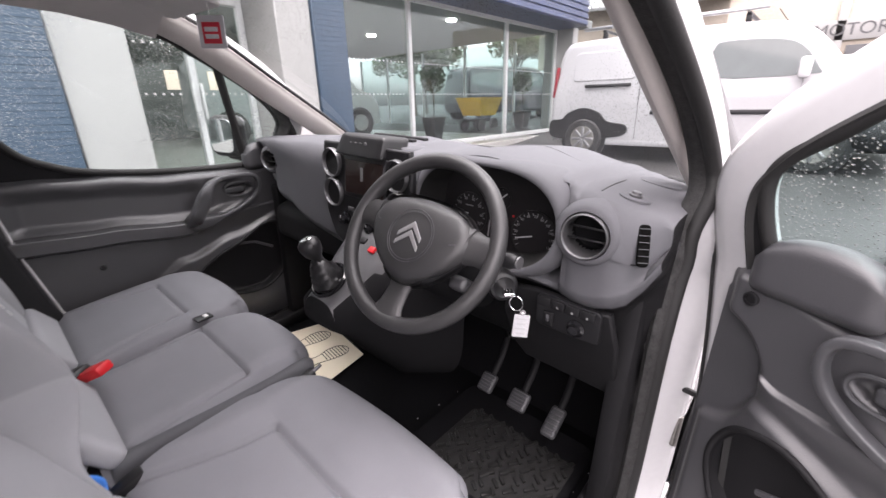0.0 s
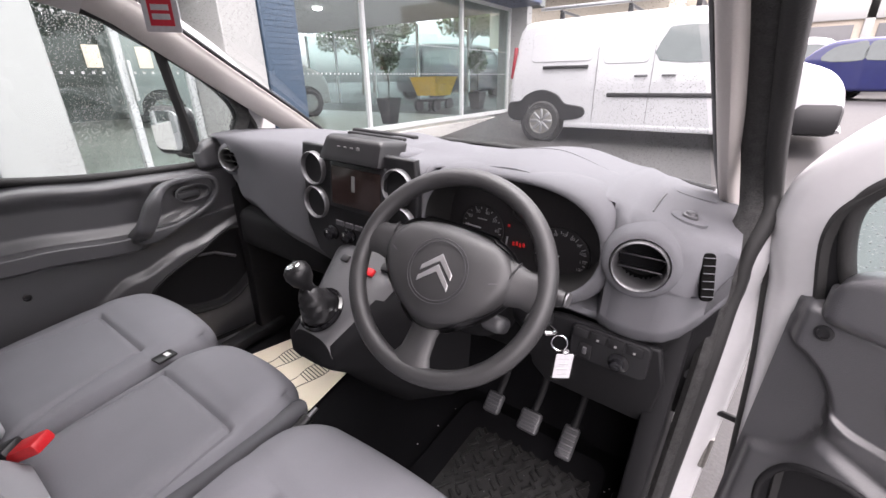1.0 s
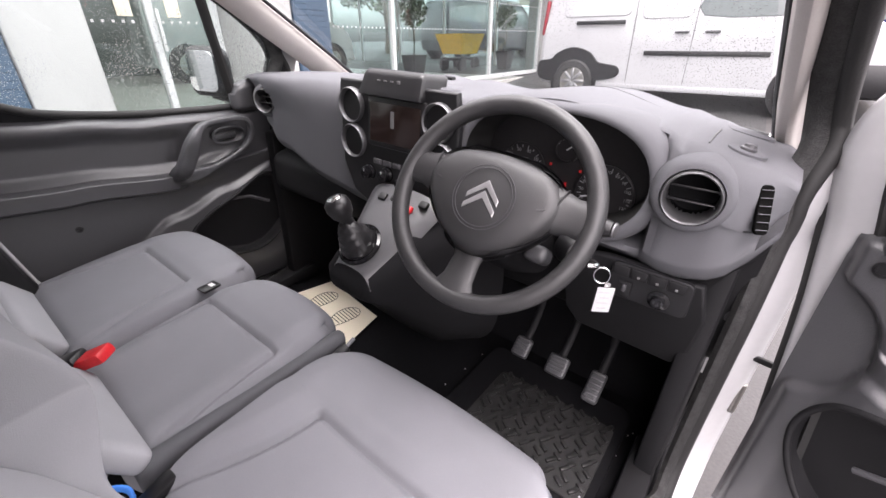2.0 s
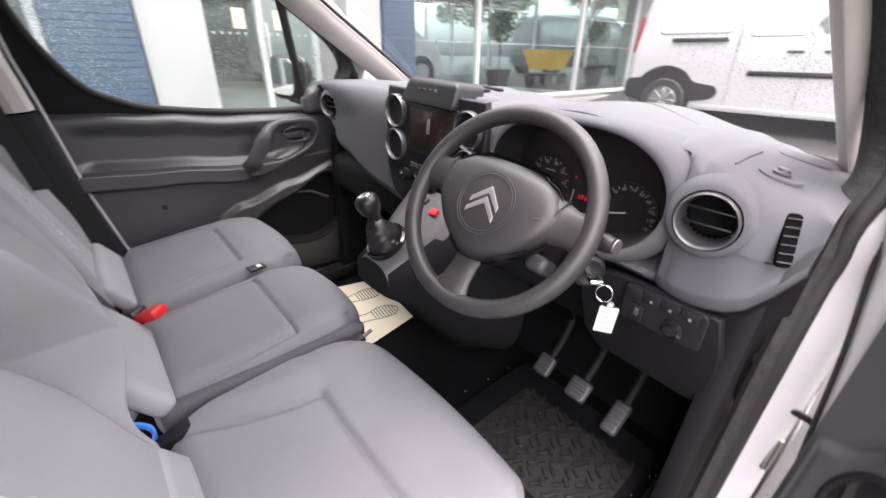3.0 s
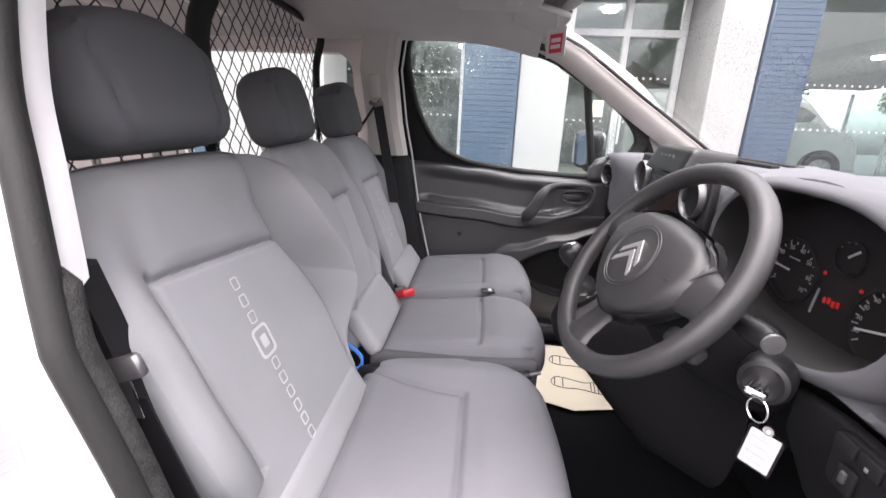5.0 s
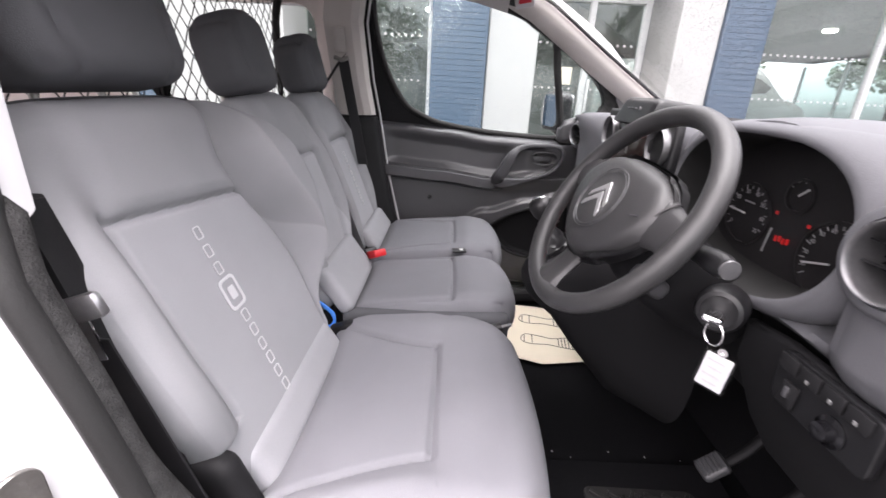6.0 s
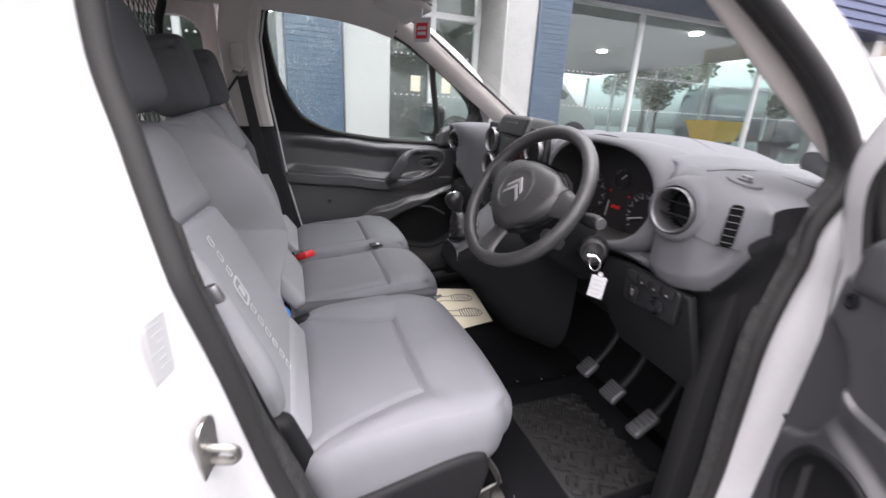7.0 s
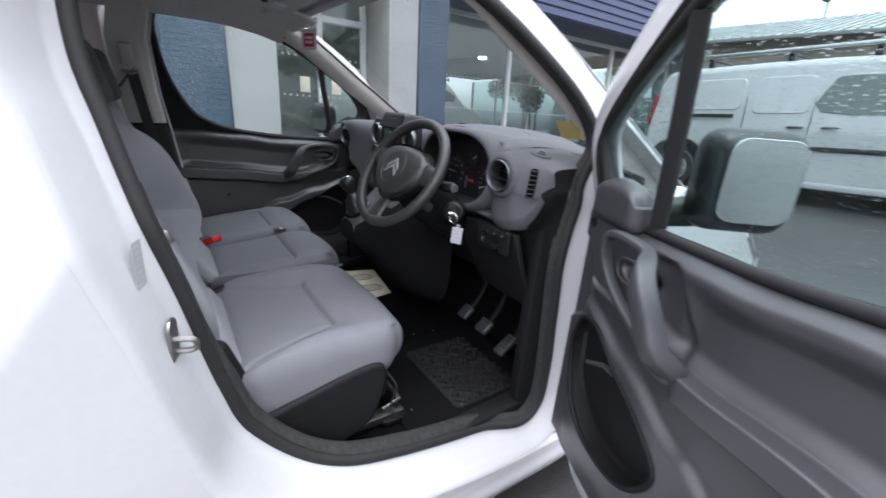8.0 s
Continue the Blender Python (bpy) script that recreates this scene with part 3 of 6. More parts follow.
def sweep(path, wide, deep, power=0.55, n=20, closed=False):
    """A bar of rounded box section along a path that lies mostly in one y-z plane."""
    pts, loops = [Vector(p) for p in path], []
    for i, p in enumerate(pts):
        t = (pts[(i + 1) % len(pts)] - pts[i - 1] if closed else pts[min(i + 1, len(pts) - 1)] - pts[max(i - 1, 0)]).normalized()
        side = t.cross(Vector((1, 0, 0))).normalized()
        out = side.cross(t).normalized()
        w, d = (wide[i] if isinstance(wide, list) else wide), (deep[i] if isinstance(deep, list) else deep)
        ring = []
        for j in range(n):
            a = 2 * math.pi * j / n
            c, sn = math.cos(a), math.sin(a)
            ring.append(p + side * (0.5 * w * math.copysign(abs(c) ** power, c)) + out * (0.5 * d * math.copysign(abs(sn) ** power, sn)))
        loops.append(ring)
    return loft(loops, cap=not closed, close=closed)


# the driver door's own outline and window, as it stands open
DOOR_EDGE = smooth_loop([(-0.05, 1.46), (-0.03, 1.36), (0.0, 1.22), (0.042, 1.058), (0.093, 0.836), (0.148, 0.695), (0.296, 0.557), (0.543, 0.481), (0.90, 0.437), (0.995, 0.48), (1.018, 0.62),
                         (1.042, 0.82), (1.066, 1.03), (1.093, 1.20), (1.108, 1.33), (1.073, 1.41), (0.975, 1.500), (0.72, 1.672), (0.55, 1.738), (0.39, 1.775), (0.22, 1.79), (0.06, 1.775), (-0.02, 1.70), (-0.05, 1.58)], 8)
DOOR_EDGE = [Vector((p.x, p.y)) for p in DOOR_EDGE]
DOOR_PANE = [(0.19, 1.325), (0.27, 1.272), (0.37, 1.24), (0.6, 1.213), (0.894, 1.205), (0.98, 1.212), (1.03, 1.232), (1.056, 1.29), (1.066, 1.365), (1.046, 1.412), (0.985, 1.460), (0.90, 1.522), (0.686, 1.640), (0.53, 1.690),
             (0.386, 1.727), (0.243, 1.745), (0.136, 1.737), (0.085, 1.708), (0.08, 1.62), (0.115, 1.46)]
DOOR_PANE = [Vector((p.x, p.y)) for p in smooth_loop([(*p, 0) for p in DOOR_PANE], 6)]


def build_door(s, label, pane_mat):
    outline, opening = (DOOR_EDGE, DOOR_PANE) if s > 0 else (APERTURE, WINDOW)
    back, fore, up = (0.045, 0.010, 1.10) if s > 0 else (0.0, 0.0, 1.0)
    reach = 1.098 if s > 0 else 1.078
    hinge = (s * 0.90, 1.10, 0.40)
    door = thing("front_door", label, "van door", hinge)
    skin = plate([tuple(p) for p in grown(outline, 0.070)], [[tuple(p) for p in grown(opening, 0.012)]], 0.012, 0.003)
    shell = part("door_skin", bent(skin, lambda v: Vector((s * (half_width(v.y) - 0.004 + v.z), v.x, v.y))), PAINT, door, "white painted outer skin", 30)
    edge = loft([on_side(grown(outline, d), s, w) for d, w in ((0.069, 0.004), (0.066, 0.026), (0.050, 0.040), (0.028, 0.048), (0.0, 0.052), (-0.016, 0.056))], cap=False)
    part("door_edge", edge, PAINT, door, "white painted door edge", 60)
    frame_in = loft([on_side(grown(a, d), s, w) for a, d, w in ((outline, -0.012, 0.055), (outline, -0.020, 0.064), (outline, -0.030, 0.058))], cap=False)
    # The black seal strip also stands for the shaded gap beside the jamb.
    if s > 0:
        front = [p for p in on_side(grown(outline, 0.071), s, 0.012) if p.y > 1.02 and 0.55 < p.z < 1.30]
        part("front_seal", tube(sorted(front, key=lambda p: p.z), 0.011, 8), RUBBER, door, "black rubber seal on the hinge edge, also drawing the shaded gap", 60)
    part("edge_seal", frame_in, RUBBER, door, "black rubber seal", 60)
    inside = plate([tuple(p) for p in grown(outline, -0.022)], [[tuple(p) for p in opening]], 0.012, 0.003)
    part("window_frame", bent(inside, lambda v: Vector((s * (half_width(v.y) - 0.050 + v.z), v.x, v.y))), TRIM_SOFT, door, "charcoal window surround", 30)
    ring = tube(on_side(grown(opening, 0.002), s, 0.05), 0.012, 8, True, up=(1, 0, 0))
    part("glass_seal", ring, RUBBER, door, "black rubber glass channel", 60)
    pane = plate([tuple(p) for p in grown(opening, 0.004)], (), 0.004, 0.0005)
    wp = part("window_pane", bent(pane, lambda v: Vector((s * (half_width(v.y) - 0.035 + v.z), v.x, v.y))), pane_mat, door, "rain-spotted window glass", 30)
    wp.visible_shadow = False
    part("divider_bar", tube([(s * (half_width(z) - 0.045), y, z) for y, z in ((0.90 - back, 1.195), (0.868 - back, 1.32), (0.835 - back, 1.45), (0.800 - back, 1.60))], 0.013, 8, flat=1.3), RUBBER, door, "black quarter-light bar")
    # the moulded trim panel, open at the map pocket's mouth
    nu, bands = 210, ((0.0, 90), (0.55, 50), (1.0, 14), (2.0, 12), (3.0, 10), (4.0, 40), (5.0, 0))
    steps = [a + (b - a) * j / k for (a, k), (b, _) in zip(bands, bands[1:]) for j in range(k)] + [5.0]
    nv = len(steps) - 1
    verts, faces = [], []
    for i in range(nu + 1):
        y = 0.015 + (reach - 0.015) * i / nu
        lo, hi = door_low(y), door_top(y) + 0.012
        mid = door_ledge(y)
        levels = [lo, min(mid - 0.075, lo + 0.9 * (hi - lo)), mid - 0.040, mid - 0.008, mid + 0.008, hi]
        if lo > mid - 0.09:
            levels = [lo + (hi - lo) * k / 5 for k in range(6)]
        for k in steps:
            c = min(4, int(k))
            z = levels[c] + (levels[c + 1] - levels[c]) * (k - c)
            verts.append(Vector((s * (half_width(min(z, 1.2)) - door_depth(y, z, up, reach)), y, z)))
    for i in range(nu):
        for j in range(nv):
            q = (i * (nv + 1) + j, i * (nv + 1) + j + 1, (i + 1) * (nv + 1) + j + 1, (i + 1) * (nv + 1) + j)
            mid = (verts[q[0]] + verts[q[2]]) / 2
            if not inside_loop(POCKET, mid.y, mid.z):
                faces.append(q if s > 0 else q[::-1])
    panel = part("trim_panel", (verts, faces), TRIM, door, "charcoal moulded door panel", 60)
    mouth = [Vector((s * (half_width(min(p.y, 1.2)) - door_depth(p.x, p.y, up, reach)), p.x, p.y)) for p in POCKET]
    mid = sum(mouth, Vector()) / len(mouth)
    part("pocket_rim", tube(mouth, 0.0065, 10, True, up=(1, 0, 0)), TRIM_SOFT, panel, "rounded pocket rim")
    bowl = [[Vector((p.x + s * out, mid.y + (p.y - mid.y) * k, mid.z + (p.z - mid.z) * k - drop)) for p in mouth] for k, out, drop in ((1.0, -0.002, 0.0), (0.98, 0.020, 0.0), (0.93, 0.045, 0.008), (0.80, 0.056, 0.012), (0.02, 0.058, 0.012))]
    part("pocket_bowl", loft(bowl, cap=False), TRIM_SOFT, panel, "dark inside of the map pocket", 50)
    part("pocket_divider", tube([mid + Vector((s * 0.008, -0.055, 0.085)), mid + Vector((s * 0.004, 0.02, 0.075)), mid + Vector((s * 0.012, 0.10, 0.03))], 0.006, 8), TRIM, panel)
    # pull handle: a closed slanted frame, thickest at the grip, with the release lever inside
    way, wide, deep = [], [], []
    for p in PULL:
        grip = step(0.76, 0.66, p.x)
        way.append((s * (0.790 - 0.055 * grip * step(1.0, 1.05, p.y) - 0.014 * step(1.06, 1.15, p.y)), p.x + fore, 1.0 + (p.y - 1.0) * up))
        wide.append(0.017 + 0.032 * grip * step(1.19, 1.10, p.y))
        deep.append(0.026 + 0.014 * grip)
    part("pull_handle", sweep(way, wide, deep, 0.45, 20, True), GRIP, panel, "slanted moulded pull handle")
    part("lever_bezel", tube([(s * 0.799, 0.825 + 0.058 * math.copysign(abs(math.cos(a)) ** 0.6, math.cos(a)), 1.115 + 0.027 * math.sin(a)) for a in (2 * math.pi * k / 28 for k in range(28))], 0.004, 8, True, up=(1, 0, 0)), GRIP, panel)
    part("release_lever", soft((0.009, 0.042, 0.013), 0.008, (4, 12, 6), lambda q, p: Vector((s * (0.806 + q.x + 0.006 * step(-1, 1, p.y)), 0.812 + q.y, 1.112 + q.z))), GRIP, panel, "grey door release lever")
    part("screw_cap", lathe([(0.013, 0), (0.013, 0.003), (0.009, 0.004), (0.008, -0.004), (0.0005, -0.004)], 18, pose(s * (half_width(1.16) - door_depth(1.042, 1.172, up, reach) - 0.001), 1.042, 1.172, 0, -s * 90, 0)), BLACK, panel)
    part("screw_cap", lathe([(0.010, 0), (0.010, 0.003), (0.007, 0.004), (0.006, -0.003), (0.0005, -0.003)], 16, pose(s * (half_width(0.909) - door_depth(0.317, 0.909, up, reach) - 0.001), 0.317, 0.909, 0, -s * 90, 0)), BLACK, panel)
    part("sail_cover", soft((0.030, 0.095, 0.060), 0.028, (10, 22, 16), lambda q, p: Vector((s * (0.828 + q.x), 0.965 + q.y, 1.238 + q.z * (math.sqrt(max(0.0, 1 - 0.93 * p.y * p.y)) if p.z > 0 else 0.9)))), TRIM, door, "charcoal mirror base cover")
    # wing mirror
    arm = part("mirror_arm", tube([(s * 0.885, 0.99, 1.235), (s * 0.95, 0.955, 1.225), (s * 1.01, 0.91, 1.245)], [0.04, 0.035, 0.04], 12, flat=0.9), BLACK, door, "black mirror foot")
    wide = 0.100
    body = soft((wide, 0.055, 0.109), 0.046, (14, 10, 16), lambda q, p: Vector((q.x, q.y * (1.0 - 0.35 * (p.x * p.x + p.z * p.z) / 2 * (1 if p.y > 0 else 0)), q.z)))
    at = pose(1.035, 0.872, 1.318, 0, 0, -14) if s > 0 else pose(-0.995, 0.90, 1.31, 0, 0, 22) @ Matrix.Scale(0.82, 4)
    shell_m = part("mirror_housing", moved(body, at), BLACK, door, "black mirror housing")
    part("mirror_cap", moved(soft((0.074, 0.03, 0.055), 0.029, (12, 8, 12), lambda q, p: q), at @ pose(0, 0.033, 0.046)), PAINT, shell_m, "white mirror cap")
    part("mirror_glass", bent(plate(rrect(-0.068, -0.080, 0.080, 0.092, 0.034), (), 0.006, 0.001), lambda v: at @ Vector((v.x, -0.058 + v.z, v.y))), MIRROR, shell_m, "mirror glass")
    return door


build_door(-1, "closed white passenger door with charcoal trim panel", WETGLASS)
door_r = build_door(1, "open white driver door with charcoal trim panel", DRYGLASS)
SWING = 64
door_r.location = (0.952, 1.06, 0.40)
door_r.rotation_euler = (0, 0, radians(SWING))

# ---- dashboard ----
dash = thing("dashboard", "grey moulded dashboard with round vents", "dashboard", (0, 1.1, 0.75))
FACE = [(-0.82, 0.99), (-0.74, 0.95), (-0.63, 0.915), (-0.4, 0.885), (-0.2, 0.872), (0.16, 0.872), (0.204, 0.884), (0.218, 0.93), (0.227, 0.985), (0.24, 1.04), (0.600, 1.04), (0.613, 0.985), (0.622, 0.93), (0.636, 0.884), (0.67, 0.872), (0.75, 0.868), (0.79, 0.895), (0.825, 0.96)]
TOP = [(-0.82, 1.315), (-0.6, 1.332), (-0.3, 1.342), (0.0, 1.345), (0.17, 1.348), (0.42, 1.378), (0.60, 1.348), (0.66, 1.333), (0.72, 1.318), (0.80, 1.30), (0.83, 1.285)]


LOW = [(-0.82, 1.14), (-0.6, 1.075), (-0.3, 1.02), (-0.1, 1.0), (0.1, 1.01), (0.25, 1.05), (0.55, 1.085), (0.70, 1.078), (0.765, 1.095), (0.80, 1.14), (0.825, 1.19)]


def dash_section(x):
    f, t = interp(x, FACE), interp(x, TOP)
    low = interp(x, LOW)
    g = min(f, 0.892) if x > 0.2 else f
    r = 0.055 if x < 0.2 else 0.05
    lip = min(f, 0.895 - 0.02 * math.cos((x - 0.42) * 7))
    swell = 0.020 * math.exp(-((x - 0.11) / 0.085) ** 2)
    aft = 0.022 * math.exp(-((x + 0.13) / 0.08) ** 2)
    pts = [(1.50, 1.235), (1.42, t - 0.045), (1.28, t - 0.018 + aft), (1.12, t - 0.004 + swell), (lip + r + 0.08, t), (lip + r, t - 0.003), (lip + r * 0.45, t - r * 0.22), (0.5 * (lip + f) + 0.004, t - r * (0.8 - 0.4 * step(0.92, 1.0, f))), (f, t - 0.10),
           (f + 0.002, 0.5 * (t + low)), (f + 0.004, low + 0.05), (g + 0.006, low + 0.03), (g + 0.022, low + 0.004), (g + 0.045, low - 0.008), (g + 0.08, low - 0.04), (g + 0.13, 0.90), (g + 0.17, 0.83), (g + 0.22, 0.815), (max(g + 0.3, 1.44), 0.85), (1.52, 1.05)]
    return [Vector((x, y, z)) for y, z in pts]


xs = sorted(set([-0.825 + 1.65 * i / 66 for i in range(67)] + [0.18, 0.204, 0.211, 0.218, 0.227, 0.24, 0.25, 0.59, 0.600, 0.607, 0.613, 0.622, 0.629, 0.636, 0.65, 0.66]))
secs = [[Vector((x, p.y, p.z)) for p in smooth_loop(dash_section(x), 3)] for x in xs]
verts, faces = loft(secs)
bores = [(0.690, 1.248, 0.048), (-0.668, 1.240, 0.042)]
faces = [f for f in faces for c in [sum((verts[k] for k in f), Vector()) / len(f)] if c.y > 1.03 or all(math.hypot(c.x - x, c.z - z) > r for x, z, r in bores)]
main = part("dash_moulding", (verts, faces), DASH, dash, "grey grained dashboard moulding", 50)
for p in main.data.polygons:
    if p.center.z < interp(p.center.x, LOW) + 0.002:
        p.material_index = 1
main.data.materials.append(TRIM_SOFT)

# instrument hood: a D-shaped cowl round the dials
def cowl(y, gx, gz, dz=0.0, k=0.0):
    pts = []
    for i in range(48):
        a = 2 * math.pi * i / 48
        c, sn = math.cos(a), math.sin(a)
        px = math.copysign(abs(c) ** (0.72 - 0.22 * k), c)
        pz = math.copysign(abs(sn) ** (0.85 - 0.28 * k), sn)
        hx, hz = 0.199 + gx, (0.121 if sn > 0 else 0.110) + gz
        pts.append(Vector((0.42 + px * hx + 0.02 * (pz < 0) * pz, y + 0.05 * pz * hz, 1.225 + dz + pz * hz)))
    return pts


hood = loft([cowl(1.12, 0.010, -0.030, 0, 1), cowl(1.03, 0.024, 0.004, 0, 1), cowl(0.96, 0.028, 0.018, 0, 0.9), cowl(0.91, 0.028, 0.022, 0, 0.7), cowl(0.885, 0.023, 0.020, 0, 0.45), cowl(0.873, 0.015, 0.014, 0, 0.2), cowl(0.871, 0.007, 0.007), cowl(0.874, 0.002, 0.003)], cap=False)
part("instrument_hood", hood, DASH, dash, "grey cowl over the instruments", 60)
part("hood_lining", loft([cowl(0.8745, 0.002, 0.003), cowl(0.90, -0.002, -0.002), cowl(0.975, -0.008, -0.008)], cap=False), RUBBER, dash, "black lining of the cowl", 60)
LENS = mat("instrument_lens", (0.018, 0.017, 0.018), 0.35, bump=0.0, spec=0.3)
cluster = part("instrument_panel", loft([cowl(0.972, -0.002, -0.002), cowl(0.976, -0.05, -0.05), cowl(0.978, -0.16, -0.08)]), LENS, dash, "black instrument panel", 60)


def dial(cx, cz, r, first, last, n, needle):
    yb = 0.966
    part("dial_ring", moved(lathe([(r, 0), (r, 0.004), (r - 0.004, 0.005), (r - 0.004, 0)], 36, None, False), pose(cx, yb + 0.002, cz, 90, 0, 0)), LENS, cluster, "dark dial ring")
    for i in range(n):
        a = radians(first + (last - first) * i / (n - 1))
        major = i % 2 == 0
        part("tick_mark", rbox((cx + math.cos(a) * r * 0.84, yb, cz + math.sin(a) * r * 0.84), (r * (0.16 if major else 0.09), 0.001, 0.0018), 0, (0, -math.degrees(a), 0)), DIAL_MARK, cluster)
    a = radians(needle)
    part("needle", rbox((cx + math.cos(a) * r * 0.4, yb - 0.003, cz + math.sin(a) * r * 0.4), (r * 0.75, 0.002, 0.003), 0, (0, -needle, 0)), FAINT, cluster, "white needle")


def writing(text, m, size, material, parent, name="numeral"):
    cu = bpy.data.curves.new(name, "FONT")
    cu.body, cu.size, cu.extrude, cu.align_x, cu.align_y = text, size, 0.0003, "CENTER", "CENTER"
    ob = bpy.data.objects.new(name, cu)
    mesh = bpy.data.meshes.new_from_object(ob)
    mesh.materials.clear()
    bpy.data.objects.remove(ob)
    bpy.data.curves.remove(cu)
    mesh.transform(m)
    return part(name, mesh, material, parent, smooth=False)


dial(0.322, 1.200, 0.058, 215, -25, 15, 178)
dial(0.520, 1.180, 0.064, 215, -25, 19, 197)
dial(0.424, 1.258, 0.028, 150, 20, 5, 40)
for i, word in enumerate("0 10 20 30 40 50 60 70".split()):
    a = radians(215 - 250 * i / 7)
    writing(word, pose(0.322 + math.cos(a) * 0.041, 0.9655, 1.200 + math.sin(a) * 0.041, 90, 0, 0), 0.0115, DIAL_MARK, cluster)
for i in range(11):
    a = radians(200 - 225 * i / 10)
    writing(str(10 * i + 20), pose(0.520 + math.cos(a) * 0.049, 0.9655, 1.180 + math.sin(a) * 0.049, 90, 0, 0), 0.0095, DIAL_MARK, cluster)
part("dial_print", rbox((0.322, 0.9655, 1.222), (0.026, 0.001, 0.003), 0.0003), DIAL_MARK, cluster)
for i in range(4):
    part("display_digit", rbox((0.408 + 0.0085 * i, 0.964, 1.181 + 0.002 * (i % 2)), (0.0055, 0.002, 0.010), 0.001), REDLED, cluster, "lit red display digit")
for x, z in ((0.393, 1.222), (0.462, 1.219)):
    part("warning_lamp", rbox((x, 0.964, z), (0.006, 0.002, 0.006), 0.001), REDLED, cluster, "lit red warning lamp")
part("display_bar", rbox((0.389, 0.965, 1.172), (0.004, 0.002, 0.045), 0.0005, (0, 6, 0)), DIAL_MARK, cluster)


def round_vent(x, y, z, r, label, yaw=0.0, tilt=0.0, boss=False):
    m = pose(x, y, z, 90 + tilt, 0, 0) if not yaw else pose(x, y, z, 0, 0, yaw) @ pose(0, 0, 0, 90 + tilt, 0, 0)
    if boss:
        part("vent_boss", lathe([(r * 1.72, -0.05), (r * 1.64, -0.020), (r * 1.52, -0.006), (r * 1.36, -0.001), (r * 1.2, 0.0), (r * 1.1, -0.02)], 36, m, False), DASH, dash, "grey vent boss", 60)
    ring = part("vent_ring", lathe([(r * 1.04, -0.03), (r * 1.13, -0.008), (r * 1.13, 0.004), (r * 1.08, 0.008), (r * 1.04, 0.007), (r * 1.0, 0.0), (r * 0.97, -0.02), (r * 0.96, -0.05)], 36, m, False), DARKSATIN, dash, label, 60)
    part("vent_barrel", lathe([(r * 1.0, -0.006), (r * 0.95, -0.055), (0.001, -0.056)], 28, m, False), FOOT, ring)
    for i in (-0.30, 0.30):
        w = math.sqrt(max(0.01, 0.86 - i * i)) * r
        part("slat", moved(rbox((0, i * r, -0.020), (2 * w, 0.003, 0.026), 0.0012, (-16, 0, 0)), m), BLACK, ring)


round_vent(-0.140, 0.852, 1.297, 0.040, "satin silver vent ring")
round_vent(-0.134, 0.846, 1.205, 0.040, "satin silver vent ring")
round_vent(0.155, 0.852, 1.292, 0.040, "satin silver vent ring")
round_vent(0.165, 0.846, 1.205, 0.040, "satin silver vent ring")
round_vent(0.690, 0.856, 1.248, 0.041, "dark satin driver vent ring", 4, 0, True)
round_vent(-0.668, 0.912, 1.240, 0.036, "dark satin passenger vent ring", 18, 0, True)

# centre stack
stack = part("centre_panel", bent(plate([(-0.195, 1.325), (-0.19, 1.36), (0.20, 1.36), (0.21, 1.30), (0.215, 1.16), (0.17, 1.07), (0.06, 1.03), (-0.06, 1.03), (-0.14, 1.06), (-0.185, 1.14)], (), 0.02, 0.006, 2), lambda v: Vector((v.x, 0.868 - 0.10 * (1.30 - v.y) * 0.6 + v.z, v.y))), BLACK, dash, "black centre panel")
part("screen_surround", rbox((0.022, 0.858, 1.268), (0.195, 0.022, 0.128), 0.008, (-4, 0, 0)), BLACK, stack)
part("touch_screen", rbox((0.022, 0.846, 1.268), (0.170, 0.004, 0.098), 0.003, (-4, 0, 0)), SCREEN, stack, "dark reflective touch screen")
part("screen_icon", rbox((0.018, 0.8432, 1.280), (0.012, 0.001, 0.040), 0.0005, (-4, 0, 0)), GREY_MARK, stack)
part("screen_text", rbox((0.018, 0.8432, 1.238), (0.022, 0.001, 0.004), 0.0003, (-4, 0, 0)), GREY_MARK, stack)
brow = part("display_brow", soft((0.100, 0.050, 0.031), 0.010, (16, 10, 8), lambda q, p: Vector((q.x * (1 - 0.05 * p.z) + 0.008, 0.897 + q.y + 0.014 * p.z, 1.356 + q.z - 0.12 * q.y))), BLACK, dash, "black display housing")
for i in range(4):
    part("brow_button", rbox((-0.028 + 0.022 * i, 0.8475, 1.368), (0.010, 0.002, 0.003 if i < 3 else 0.008), 0.0008), GREY_MARK, brow)
part("housing_rear", soft((0.108, 0.075, 0.022), 0.021, (14, 10, 6), lambda q, p: Vector((q.x + 0.008, 0.985 + q.y, 1.343 + q.z - 0.12 * (q.y + 0.07)))), DASH, dash, "grey housing behind the display")
for x, z in ((-0.075, 1.13), (0.05, 1.125), (-0.01, 1.135)):
    knob = part("climate_knob", lathe([(0.021, 0), (0.021, 0.006), (0.017, 0.010), (0.016, 0.022), (0.013, 0.024), (0.0005, 0.024)], 24, pose(x, 0.848, z, 90, 0, 0)), GLOSS, stack, "black climate knob")
    part("knob_mark", rbox((x, 0.8235, z + 0.009), (0.002, 0.001, 0.008), 0.0003), WHITE_MARK, knob)
for i in range(3):
    part("climate_button", rbox((-0.035 + 0.035 * i, 0.838, 1.168), (0.028, 0.006, 0.014), 0.002), TRIM, stack)

# dash-top mouldings
def dash_top(x, y):
    t = interp(x, TOP)
    return interp(y, [(0.93, t - 0.003), (1.0, t), (1.12, t - 0.004), (1.28, t - 0.018)])


